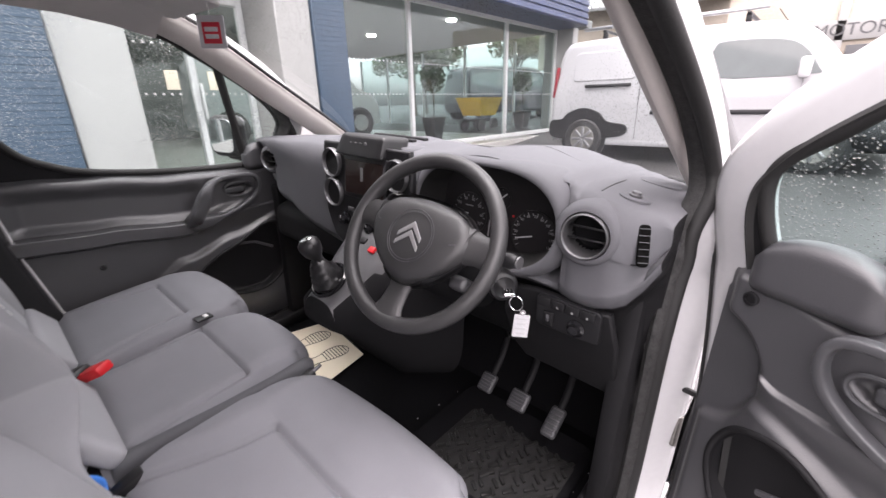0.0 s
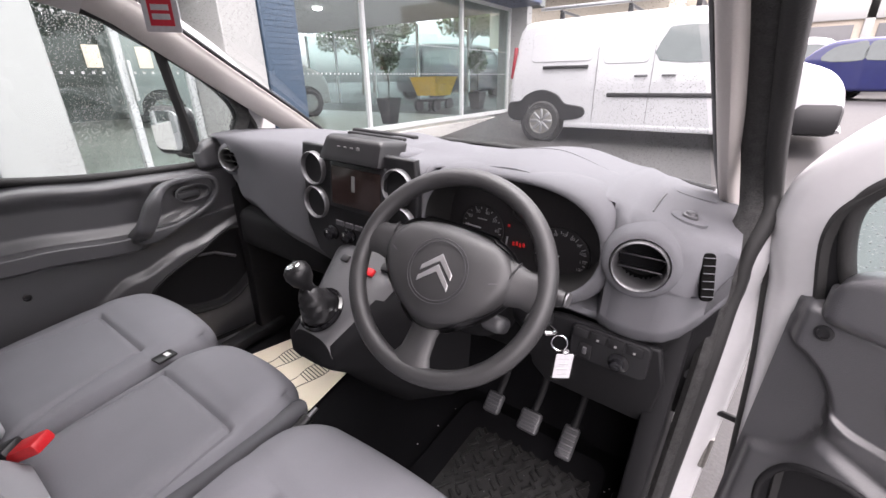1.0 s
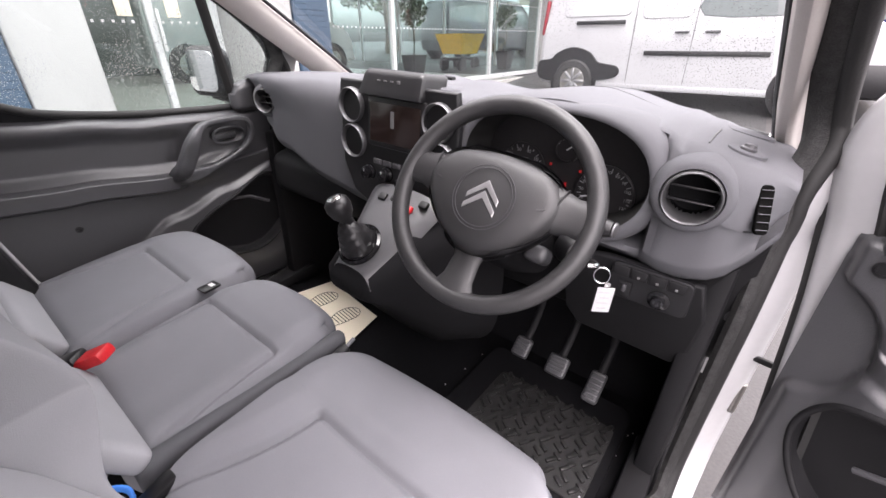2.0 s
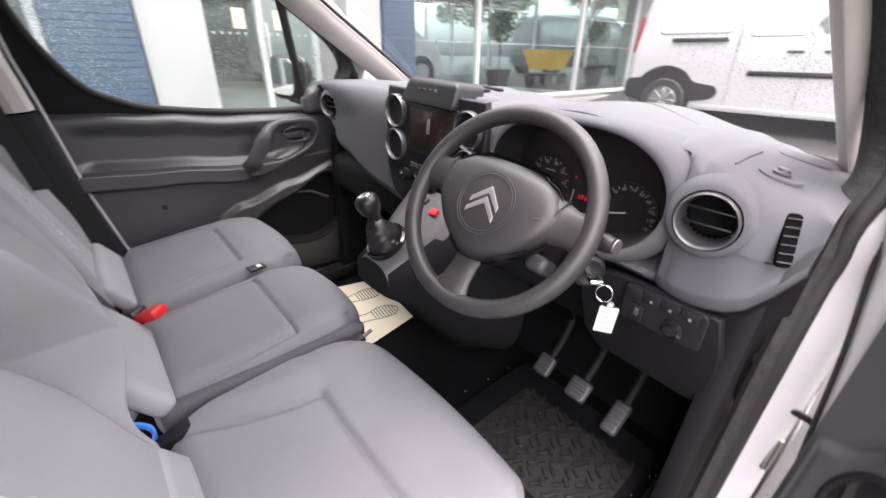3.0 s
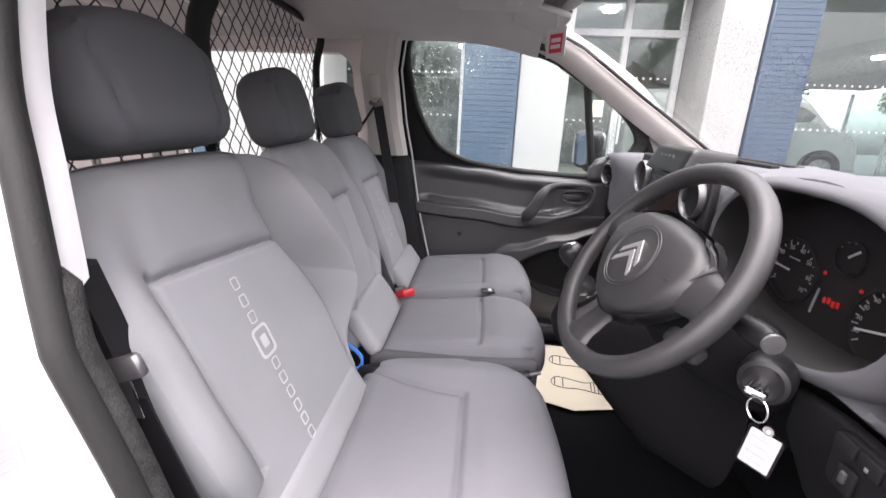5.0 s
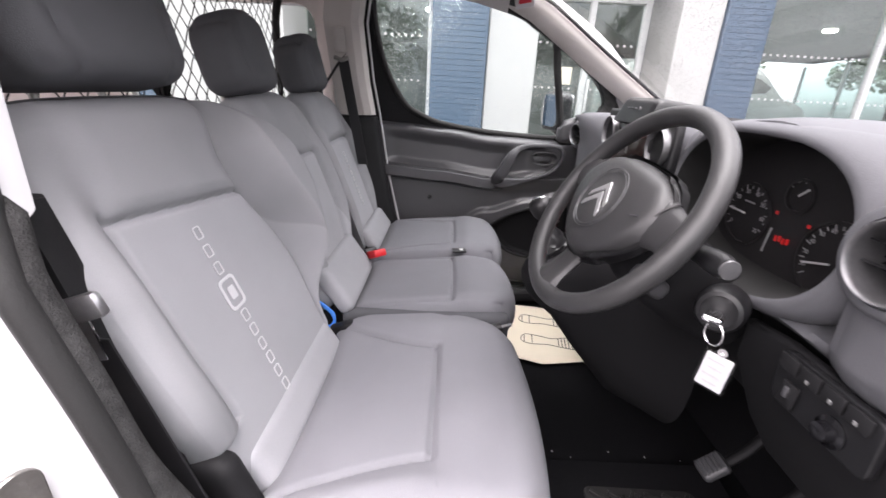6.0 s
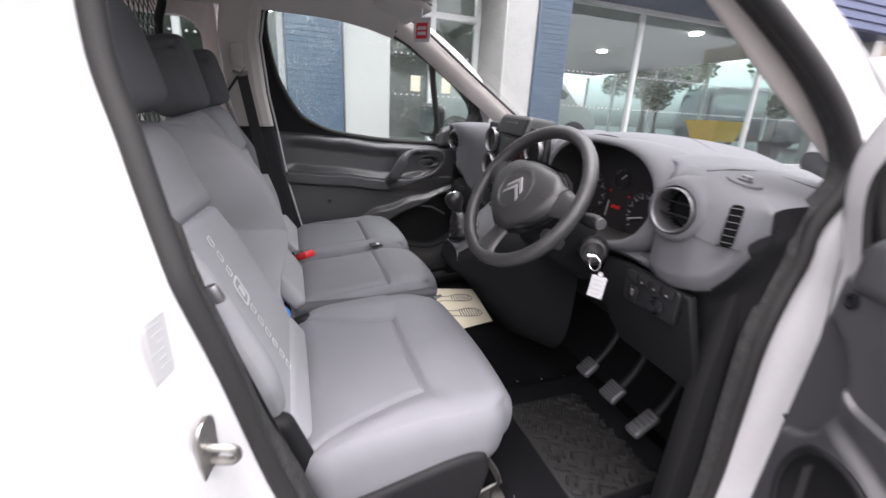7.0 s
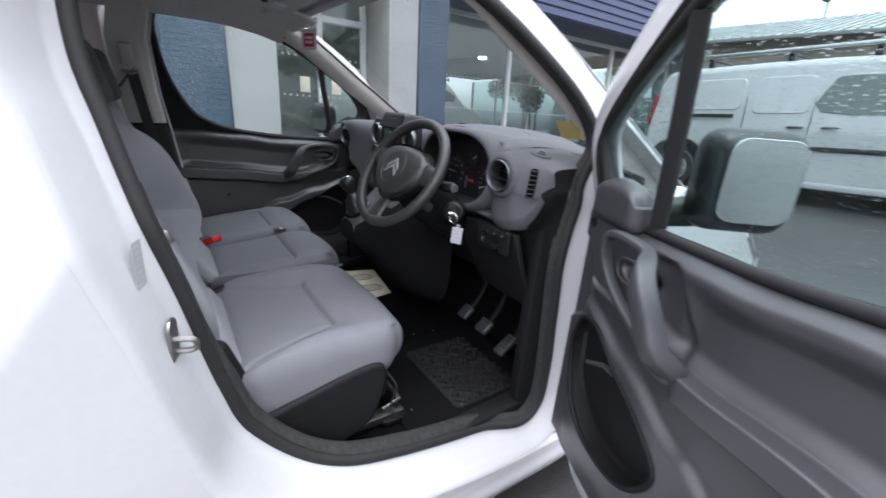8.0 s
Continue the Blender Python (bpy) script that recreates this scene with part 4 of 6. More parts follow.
for x0, x1 in ((-0.34, -0.06), (-0.30, -0.06)):
    part("demister_slot", rbox(((x0 + x1) / 2, 1.14 + 0.06 * (x0 < -0.32), 1.345), (x1 - x0, 0.024, 0.012), 0.005), TRIM_SOFT, dash)
part("lid_seam", tube([(p.x, p.y, dash_top(p.x, p.y)) for p in smooth_loop([(0.30, 1.17, 0), (0.42, 1.15, 0), (0.53, 1.12, 0), (0.62, 1.09, 0), (0.683, 1.070, 0)], 6, False)], 0.0009, 6), TRIM, dash, "fine lid joint")
part("lid_seam", tube([(0.683, y, dash_top(0.683, y) + 0.0004) for y in (1.072, 1.04, 1.0, 0.96, 0.93)], 0.0017, 6), BLACK, dash, "dark end of the lid joint")
tw = part("speaker_grille", lathe([(0.031, -0.004), (0.031, 0.002), (0.029, 0.003), (0.0005, 0.003)], 28, pose(0.739, 0.965, 1.3135, -2, 11, 0)), DASH, dash, "round dash-top speaker")
part("sensor_knob", lathe([(0.013, 0), (0.013, 0.004), (0.010, 0.006), (0.009, 0.010), (0.0005, 0.011)], 20, pose(0.739, 0.965, 1.3165, -2, 11, 0)), TRIM, tw, "small dark knob")
part("speaker_trim", lathe([(0.050, -0.004), (0.050, 0.002), (0.048, 0.003), (0.0005, 0.003)], 32, pose(0.724, 1.185, 1.3085, -4, 10, 0)), DASH, dash)

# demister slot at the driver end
# A flat plate; the depth of the slots is painted on as shade.
slot = part("side_vent", bent(plate(rrect(-0.011, -0.040, 0.011, 0.040, 0.008), (), 0.008, 0.002), lambda v: pose(0.789, 0.893, 1.243, 0, 0, 32) @ pose(0, 0, 0, 70, 0, 0) @ Vector((v.x + 0, v.y, v.z))), SLOT_SHADE, dash, "slotted side vent")
for i in range(6):
    part("slat", moved(rbox((0, -0.032 + 0.0128 * i, 0.0045), (0.019, 0.0012, 0.004), 0.0004), pose(0.789, 0.893, 1.243, 0, 0, 32) @ pose(0, 0, 0, 70, 0, 0)), DASH, slot)

# lower driver panel with its switches
part("lower_panel", bent(plate([(0.50, 1.075), (0.58, 1.085), (0.755, 1.08), (0.775, 1.0), (0.765, 0.83), (0.74, 0.815), (0.52, 0.825), (0.49, 0.88), (0.49, 1.0)], (), 0.02, 0.006, 2), lambda v: Vector((v.x, 0.900 + 0.50 * max(0, 1.02 - v.y) + v.z, v.y))), TRIM_SOFT, dash, "black knee panel")
swp = part("switch_panel", bent(plate(rrect(0.592, 1.005, 0.742, 1.085, 0.014), (), 0.012, 0.003), lambda v: Vector((v.x, 0.882 + 0.06 * (1.085 - v.y) + v.z, v.y))), BLACK, dash, "black switch panel")
for i in range(4):
    b = part("switch_button", rbox((0.612 + 0.034 * i, 0.875, 1.070), (0.031, 0.006, 0.022), 0.002), TRIM_SOFT, swp, "blank switch" if i == 0 else "switch with white symbol")
    if i:
        part("symbol", rbox((0.612 + 0.034 * i, 0.8715, 1.066), (0.005, 0.001, 0.005), 0.0003), GREY_MARK, b)
lv = part("levelling_switch", rbox((0.625, 0.876, 1.030), (0.026, 0.006, 0.036), 0.003), TRIM_SOFT, swp)
part("thumb_wheel", rbox((0.625, 0.872, 1.034), (0.008, 0.006, 0.016), 0.002), TRIM, lv)
part("mirror_knob", lathe([(0.020, 0), (0.020, 0.004), (0.013, 0.006), (0.011, 0.018), (0.006, 0.019), (0.0005, 0.018)], 24, pose(0.690, 0.880, 1.030, 90, 0, 0)), GLOSS, swp, "black mirror control knob")
part("dash_end_cap", soft((0.016, 0.09, 0.14), 0.015, (6, 12, 14), lambda q, p: Vector((0.812 + q.x, 1.09 + q.y, 1.10 + q.z))), TRIM, dash, "charcoal dash end cap")
part("glovebox", soft((0.27, 0.08, 0.075), 0.04, (20, 8, 10), lambda q, p: Vector((-0.47 + q.x, 1.01 + q.y, 0.98 + q.z + 0.2 * q.y))), TRIM_SOFT, dash, "black lower glovebox")

# ---- steering wheel and column ----
wheel_at = (0.408, 0.682, 1.218)
WM = pose(*wheel_at, 0, 0, 7) @ pose(0, 0, 0, 90 - 33, 0, 0) @ pose(0, 0, 0, 0, 0, -6)
sw = thing("steering_wheel", "black three-spoke steering wheel with chevron badge", "steering wheel", wheel_at)
R0 = 0.180
rim = [(R0 * math.cos(a), R0 * math.sin(a), 0) for a in (2 * math.pi * i / 72 for i in range(72))]
part("rim", moved(tube(rim, [0.0175 if not 3 < i % 36 < 15 else 0.0175 for i in range(72)], 14, True, flat=0.95), WM), WHEEL, sw, "grained black rim")


def hub_fn(q, p):
    u = p.y - 0.22
    wide = 1.05 - (0.37 * u * u if u < 0 else 0.70 * u * u)
    y = q.y * math.sqrt(1 - 0.30 * p.x * p.x)
    return Vector((q.x * wide, y + 0.012 * p.x * p.x, q.z - 0.014 * (p.x * p.x + p.y * p.y) * (p.z > 0)))


part("airbag_cover", moved(soft((0.124, 0.094, 0.027), 0.025, (28, 24, 8), hub_fn), WM @ pose(0, -0.006, 0.008)), WHEEL, sw, "black padded airbag cover")
part("hub_bezel", moved(soft((0.129, 0.099, 0.020), 0.018, (28, 24, 6), hub_fn), WM @ pose(0, -0.006, 0.000)), BLACK, sw, "dark joint round the airbag cover")
for sx in (-1, 1):
    part("hub_mark", moved(rbox((sx * 0.098, 0.012, 0.0285), (0.014, 0.002, 0.001), 0, (0, sx * 8, 20 * sx)), WM), TRIM, sw)
for sx in (-1, 1):
    loops = []
    for u, w, th, z in ((0.05, 0.050, 0.024, 0.002), (0.09, 0.044, 0.021, 0.001), (0.118, 0.038, 0.016, -0.001), (0.145, 0.031, 0.012, -0.002), (0.172, 0.034, 0.012, 0.0)):
        loops.append([WM @ Vector((sx * u, 0.022 + w * math.cos(a), z + th * math.sin(a))) for a in (2 * math.pi * j / 14 for j in range(14))])
    part("spoke", loft(loops), WHEEL, sw)
    part("spoke_joint", tube([WM @ Vector((sx * (0.116 + 0.008 * math.cos(a)), 0.022 + 0.0385 * math.cos(a), 0.0165 * math.sin(a))) for a in (math.pi * j / 12 for j in range(13))], 0.0018, 6), BLACK, sw, "dark joint across the spoke")
loops = []
for v, w, th, z in ((-0.04, 0.050, 0.016, -0.004), (-0.075, 0.036, 0.012, -0.008), (-0.11, 0.027, 0.011, -0.008), (-0.145, 0.030, 0.012, -0.004), (-0.172, 0.044, 0.013, 0.0)):
    loops.append([WM @ Vector((w * math.cos(a), v, z + th * math.sin(a))) for a in (2 * math.pi * j / 16 for j in range(16))])
part("lower_spoke", loft(loops), WHEEL, sw)
for r in (0.056, 0.051):
    part("badge_ring", moved(tube([(r * math.cos(a), r * math.sin(a), 0) for a in (2 * math.pi * i / 40 for i in range(40))], 0.0008, 6, True), WM @ pose(0, 0.0, 0.0335)), TRIM, sw)
for k in range(2):
    chev = plate([(-0.030, -0.014), (0, 0.012), (0.030, -0.014), (0.030, -0.004), (0.0, 0.025), (-0.030, -0.004)], (), 0.004, 0.001)
    part("badge_chevron", moved(chev, WM @ pose(0, -0.010 + 0.019 * k - 0.004, 0.0345)), BADGE, sw, "chrome chevron of the badge")
col = thing("steering_column", "black steering column shroud with stalks", "steering column", (0.41, 0.85, 1.05))
axis = WM.to_3x3() @ Vector((0, 0, 1))
base = Vector(wheel_at)
loops = []
for d, hx, hz, dz in ((0.035, 0.055, 0.045, -0.002), (0.06, 0.075, 0.062, -0.012), (0.12, 0.085, 0.075, -0.02), (0.20, 0.08, 0.075, -0.025), (0.32, 0.075, 0.07, -0.02)):
    loops.append([WM @ Vector((hx * math.copysign(abs(math.cos(a)) ** 0.7, math.cos(a)), hz * math.copysign(abs(math.sin(a)) ** 0.7, math.sin(a)) + dz, -d)) for a in (2 * math.pi * j / 28 for j in range(28))])
shroud = part("column_shroud", loft(loops), FOOT, col, "black column shroud", 50)
stalk = part("wiper_stalk", tube([WM @ Vector(v) for v in ((0.07, 0.02, -0.075), (0.12, 0.026, -0.07), (0.165, 0.03, -0.06))], [0.012, 0.013, 0.015], 14), BLACK, col, "black right stalk")
part("stalk_knob", tube([WM @ Vector(v) for v in ((0.165, 0.03, -0.06), (0.19, 0.032, -0.056), (0.20, 0.033, -0.055), (0.203, 0.033, -0.055))], [0.016, 0.0165, 0.013, 0.004], 16), BLACK, stalk)
part("stalk_end", lathe([(0.0135, 0), (0.0125, 0.003), (0.0005, 0.004)], 20, WM @ pose(0.2035, 0.033, -0.055, 0, 80, 0)), DARKSATIN, stalk, "grey end of the stalk")
for i in range(3):
    part("audio_button", rbox((0, 0, 0), (0.010, 0.004, 0.012), 0.002), TRIM, col).matrix_local = WM @ pose(0.092 + 0.008 * i, -0.062, -0.072 + 0.004 * i)
part("light_stalk", tube([WM @ Vector(v) for v in ((-0.07, 0.02, -0.075), (-0.13, 0.03, -0.065), (-0.18, 0.035, -0.06), (-0.185, 0.035, -0.06))], [0.012, 0.012, 0.013, 0.005], 14), BLACK, col, "black left stalk")
part("audio_control", soft((0.022, 0.016, 0.028), 0.012, (8, 8, 8), lambda q, p: WM @ Vector((0.098 + q.x, -0.05 + q.y, -0.075 + q.z))), TRIM, col, "remote audio control pod")
key_at = Vector((0.548, 0.806, 1.108))
lockm = Matrix.Translation(key_at) @ (Vector((0.72, -0.66, 0.12)).to_track_quat("Z", "Y").to_matrix().to_4x4())
part("ignition_barrel", moved(lathe([(0.034, -0.05), (0.034, -0.01), (0.030, -0.002), (0.024, 0.0), (0.019, -0.003), (0.0005, -0.004)], 28), lockm), BLACK, col, "round ignition lock")
keys = thing("ignition_key", "key in the ignition with a clear key fob", "key", tuple(key_at))
part("key_blade", moved(rbox((0, 0, 0.008), (0.010, 0.003, 0.03), 0.001), lockm), CHROME, keys)
kb = part("key_head", moved(rbox((0, 0, 0.034), (0.026, 0.010, 0.032), 0.005), lockm), CHROME, keys, "shiny key head")
for i in range(3):
    part("key_ridge", moved(rbox((-0.007 + 0.007 * i, 0, 0.034), (0.002, 0.012, 0.026), 0.0008), lockm), BLACK, kb)
rp = lockm @ Vector((0.0, 0.0, 0.062))
rp.z += 0.004
rp += Vector((0.009, 0.009, 0))
part("split_ring", tube([rp + Vector((0.013 * math.cos(a), -0.005 + 0.004 * math.cos(a), -0.016 + 0.016 * math.sin(a))) for a in (2 * math.pi * i / 28 for i in range(28))], 0.0013, 6, True, up=(0, 1, 0)), CHROME, keys, "steel split ring")
fm = pose(rp.x + 0.009, rp.y + 0.006, rp.z - 0.070, 90 - 4, 4, 40)
fob = part("fob_case", moved(plate(rrect(-0.020, -0.029, 0.020, 0.029, 0.005), (), 0.007, 0.001), fm), glass_mat("clear_acrylic", (0.92, 0.92, 0.92), 1.45), keys, "clear acrylic fob")
part("fob_card", moved(plate(rrect(-0.0165, -0.0255, 0.0165, 0.0255, 0.002), (), 0.002, 0.0003), fm @ pose(0, 0, 0.001)), CARD, fob, "white card in the fob")
for i in range(4):
    part("print_bar", moved(rbox((-0.002 + 0.002 * (i % 2), 0.016 - 0.011 * i, 0.0022), (0.022 - 0.004 * (i % 2), 0.0035, 0.0004), 0), fm), FAINT, fob)
part("fob_lug", moved(lathe([(0.006, -0.002), (0.006, 0.002), (0.003, 0.002), (0.003, -0.002)], 14), fm @ pose(0, 0.031, 0)), CHROME, fob)

# ---- centre console with gear lever ----
cons = thing("gear_console", "grey console pod with gear lever", "gear lever", (0.06, 0.75, 0.55))
loops = []
for y, z0, z1, hw, cx in ((0.625, 0.90, 0.935, 0.055, 0.055), (0.64, 0.885, 0.965, 0.085, 0.06), (0.69, 0.845, 1.00, 0.105, 0.065), (0.76, 0.755, 1.055, 0.125, 0.07), (0.86, 0.64, 1.09, 0.15, 0.08), (1.0, 0.58, 1.10, 0.19, 0.10)):
    ring = []
    for j in range(32):
        a = 2 * math.pi * j / 32
        c, sn = math.cos(a), math.sin(a)
        ring.append(Vector((cx + hw * math.copysign(abs(c) ** 0.6, c), y - 0.02 * sn * 0, (z0 + z1) / 2 + (z1 - z0) / 2 * math.copysign(abs(sn) ** 0.6, sn))))
    loops.append(ring)
pod = part("console_pod", loft(loops), FOOT, cons, "console pod, black below", 50)
top = [[Vector((0.065 + u * (0.07 + 0.055 * v), 0.635 + 0.20 * v, 0.962 + 0.145 * v + 0.012 * (1 - u * u) - 0.03 * (abs(u) ** 6))) for u in [2 * i / 16 - 1 for i in range(17)]] for v in [j / 12 for j in range(13)]]
part("console_top", loft(top, ring=False, cap=False), TRIM, cons, "charcoal console top", 60)
gb = Matrix.Translation((0.052, 0.685, 1.008)) @ pose(0, 0, 0, 36, 0, 0)
part("gaiter_ring", moved(lathe([(0.058, 0), (0.058, 0.006), (0.052, 0.010), (0.046, 0.007), (0.044, 0.0)], 32), gb), GLOSS, cons, "gloss black gaiter ring")
folds = []
for i in range(13):
    v = i / 12
    c = Vector((0.052, 0.685, 1.008)).lerp(Vector((0.036, 0.662, 1.075)), v)
    r = 0.034 * (1 - v ** 1.6) ** 0.8 + 0.012 + (0.004 if i % 2 else 0)
    folds.append([c + Vector((r * math.cos(a), r * math.sin(a) * 0.9, 0.02 * (1 - v) * math.sin(a))) for a in (2 * math.pi * j / 24 for j in range(24))])
    folds[-1] = [p + Vector((0, 0, 0.003 * math.sin(5 * j / 24 * 2 * math.pi + i))) for j, p in enumerate(folds[-1])]
part("gaiter", loft(folds), BLACK, cons, "black leather gaiter", 70)
part("lever", tube([(0.036, 0.662, 1.07), (0.03, 0.654, 1.10)], 0.011, 12), BLACK, cons)
kn = part("gear_knob", moved(lathe([(0.014, -0.055), (0.015, -0.036), (0.026, -0.020), (0.031, 0.0), (0.029, 0.014), (0.020, 0.023), (0.0005, 0.026)], 28), pose(0.027, 0.650, 1.113, 20, -14, 0)), BLACK, cons, "rounded black gear knob")
part("knob_plate", moved(lathe([(0.0185, 0.0235), (0.0165, 0.0258), (0.0005, 0.0285)], 24), pose(0.027, 0.650, 1.113, 20, -14, 0)), CHROME, kn, "chrome shift-pattern cap")
for i, (x, y, m_) in enumerate(((0.02, 0.80, BLACK), (0.06, 0.805, BLACK), (0.115, 0.79, RED), (0.15, 0.81, BLACK))):
    zz = 0.962 + 0.145 * ((y - 0.635) / 0.2) + 0.012
    part("console_switch", rbox((x, y, zz), (0.024, 0.020, 0.012), 0.003, (36, 0, 0)), m_, cons, "red hazard switch" if m_ is RED else "black console switch")

# ---- pedals ----
for name, x, y, z, w, h, lab in (("clutch_pedal", 0.355, 1.055, 0.600, 0.055, 0.065, "worn rubber clutch pedal"), ("brake_pedal", 0.472, 1.062, 0.588, 0.065, 0.065, "worn rubber brake pedal"), ("accelerator_pedal", 0.585, 1.085, 0.555, 0.048, 0.10, "worn accelerator pedal")):
    ped = thing(name, lab + " on its arm", "pedal", (x, y, z), "pedals")
    m = pose(x, y, z, -38 if "acc" not in name else -48, 0, 0)
    pad = part("pad", moved(soft((w / 2, h / 2, 0.012), 0.011, (12, 12, 4), lambda q, p: q), m @ pose(0, 0, 0, 90 - 10, 0, 0) @ pose(0, 0, 0)), GRIP, ped, "worn pedal pad")
    for i in range(6):
        part("rib", moved(rbox((0, -h * 0.4 + h * 0.16 * i, 0.012), (w * 0.8, h * 0.06, 0.005), 0.001), m @ pose(0, 0, 0, 80, 0, 0)), TRIM, pad)
    part("arm", tube(smooth_loop([(x, y + 0.012, z), (x + 0.005, y + 0.06, z + 0.06), (x + 0.008, y + 0.09, z + 0.14), (x + 0.008, y + 0.08, z + 0.24)], 4, False), 0.009, 10, flat=1.3), TRIM_SOFT, ped, "dark steel arm")

# ---- seats ----
def cushion(cx, cy, top, hx, hy, hz, seam_y, seam_in, n=(150, 130, 14), slope=0.05, bolster=0.03):
    """A padded seat cushion: a middle panel, a front roll and side pads that taper to the rear, with sewn seams."""
    def fn(q, p):
        z = q.z
        if p.z > 0:
            up = step(0.0, 0.6, p.z)
            z += bolster * (abs(p.x) ** 3) * (1 - 0.4 * step(0.2, 1, p.y)) - 0.010 * (1 - p.x * p.x) * (1 - step(0.0, 0.9, p.y))
            back = max(0.0, (seam_y - q.y) / (seam_y + hy))
            edge = seam_in + (hx * 0.97 - seam_in) * 0.85 * back ** 1.5
            ins = abs(q.x) - edge
            behind = step(seam_y + 0.05, seam_y - 0.03, q.y)
            z += (groove(ins, 0.007, 0.010) * step(seam_y + 0.006, seam_y - 0.006, q.y) + 0.5 * bolster * step(0.0, 0.06, ins) * step(1.0, 0.6, back) * behind) * up
            z += (groove(q.y - seam_y, 0.007, 0.010) * step(0.010, 0.0, ins) + 0.006 * step(0.0, 0.06, q.y - seam_y)) * up
            z -= 0.022 * step(seam_y + 0.04, hy, q.y)
        z += slope * (q.y / hy) * 0.5
        front = 1 - 0.10 * step(0.55, 1.0, p.y) * p.x * p.x
        return Vector((cx + q.x * front, cy + q.y - 0.03 * p.x * p.x * (p.y > 0.2) * p.y, top - hz + z))
    return soft((hx, hy, hz), min(hz * 0.9, 0.075), n, fn)


def sew_panel(ob, reach):
    """Notes for every vertex how far it lies inside the pale panel (below nought: outside)."""
    values = ob.data.attributes.new("panel", "FLOAT", "POINT")
    for v, item in zip(ob.data.vertices, values.data):
        item.value = reach(v.co)


def back_matrix(cx, tilt=22, y=-0.03, z=1.06):
    return pose(cx, y, z, tilt, 0, 0)


def lens(z):
    """Half width of the middle of the driver's backrest towards the big oval side pad."""
    return 0.160 + 0.105 * step(0.15, -0.12, z) + 0.07 * step(0.17, 0.32, z)


def seam_height(x, base, off):
    """The cross seam of the driver's backrest rises towards the door."""
    return base + (0.10 * max(0.0, x - off + 0.15) if off > 0 else 0.0)


def near_seam(z):
    """Half width of the driver's backrest panel towards the door; below the side pad the panel takes the whole width."""
    return 0.172 + 0.20 * step(-0.21, -0.235, z)


def backrest(m, hx, hz, th, seam_z, seam_x, bulge, n=(44, 12, 56), narrow=0.12, off=0.0, waist=(0.06, 0.06)):
    def fn(q, p):
        y = q.y
        if p.y > 0:
            up = p.y
            inner = off > 0 and q.x < off
            ax = abs(q.x - off)
            edge = lens(q.z) if inner else near_seam(q.z) if off > 0 else seam_x
            seam = seam_height(q.x, seam_z, off)
            tall = math.exp(-((q.z - 0.06) / (hz * 0.68)) ** 4) if inner else math.exp(-((q.z + 0.02) / (hz * 0.62)) ** 4)
            y += bulge * (1.8 if inner else 1.0 if off == 0 else 0.70 * step(-0.255, -0.205, q.z)) * step(edge - (0.004 if inner else 0.012), edge + (0.028 if inner else 0.05), ax) * tall * up + 0.010 * (1 - p.x * p.x) * step(seam, seam + 0.03, q.z) * step(edge + 0.005, edge - 0.05, ax) * up
            y += groove(ax - edge, 0.008, 0.017 if off > 0 else 0.012) * up * (1 if inner else step(seam + 0.02, seam, q.z))
            if ax < edge + 0.01 and q.x > off - 0.17:
                y += groove(q.z - seam, 0.006, 0.011) * up
            y -= 0.02 * step(0.7, 1.0, p.z)
        x = q.x * (1 - narrow * step(0.35, 1.0, p.z) - (waist[1] if q.x > 0 else waist[0]) * step(0.15, 0.75, -p.z))
        if off > 0 and x < -0.17:
            x += 0.32 * (-0.17 - x) * step(0.08, -0.06, q.z)
        if off > 0 and x > 0.19:
            x -= 0.35 * (x - 0.19) * step(-0.14, -0.28, q.z)
        z = q.z - 0.03 * (p.x ** 4) * (p.z > 0) * p.z
        return m @ Vector((x, y, z))
    return soft((hx, th, hz), 0.045, n, fn)


def headrest(cx, y, z, hx, hz, th, tilt=14):
    m = pose(cx, y, z, tilt, 0, 0)
    def fn(q, p):
        x = q.x * (1 - 0.20 * step(0.3, 1.0, p.z) - 0.08 * step(0.4, 1, -p.z))
        yy = q.y + (groove(abs(q.x) - hx * (0.70 + 0.10 * p.z), 0.006, 0.008) + 0.012 * (1 - p.x * p.x)) * step(0.4, 0.9, p.y)
        return m @ Vector((x, yy, q.z - 0.025 * p.x * p.x * (p.z > 0.3) * p.z))
    return soft((hx, th, hz), th * 0.62, (30, 14, 24), fn)


def posts(parent, cx, y, z, gap=0.06):
    for s in (-1, 1):
        part("headrest_post", tube([(cx + s * gap, y - 0.02, z - 0.08), (cx + s * gap, y - 0.04, z + 0.06)], 0.006, 10), STEEL, parent, "steel headrest post")


def chain(parent, m, yv, cells):
    """The woven chain of rounded squares up the middle of a backrest."""
    for x, z, w, h in cells:
        outer, inn = rrect(-w, -h, w, h, w * 0.45), rrect(-w * 0.78, -h * 0.82, w * 0.78, h * 0.82, w * 0.34)
        part("woven_square", bent(plate(outer, [inn], 0.002, 0.0004), lambda v, x=x, z=z: m @ Vector((x + v.x, yv(z + v.y) + v.z, z + v.y))), PATTERN, parent)


# driver seat
SX = 0.395
drv = thing("bucket_seat", "grey fabric driver seat with woven square pattern", "seat", (SX, 0.25, 0.42))
cu = part("cushion", cushion(SX, 0.365, 0.805, 0.298, 0.255, 0.085, 0.035, 0.165), [FABRIC_DIMMED], drv, "grey padded cushion", 50)
BM = back_matrix(SX)
bk = part("backrest", backrest(BM, 0.295, 0.315, 0.045, 0.105, 0.186, 0.060, (170, 12, 150), off=0.020), [FABRIC_TWO], drv, "grey bolstered backrest", 50)
inv = BM.inverted()


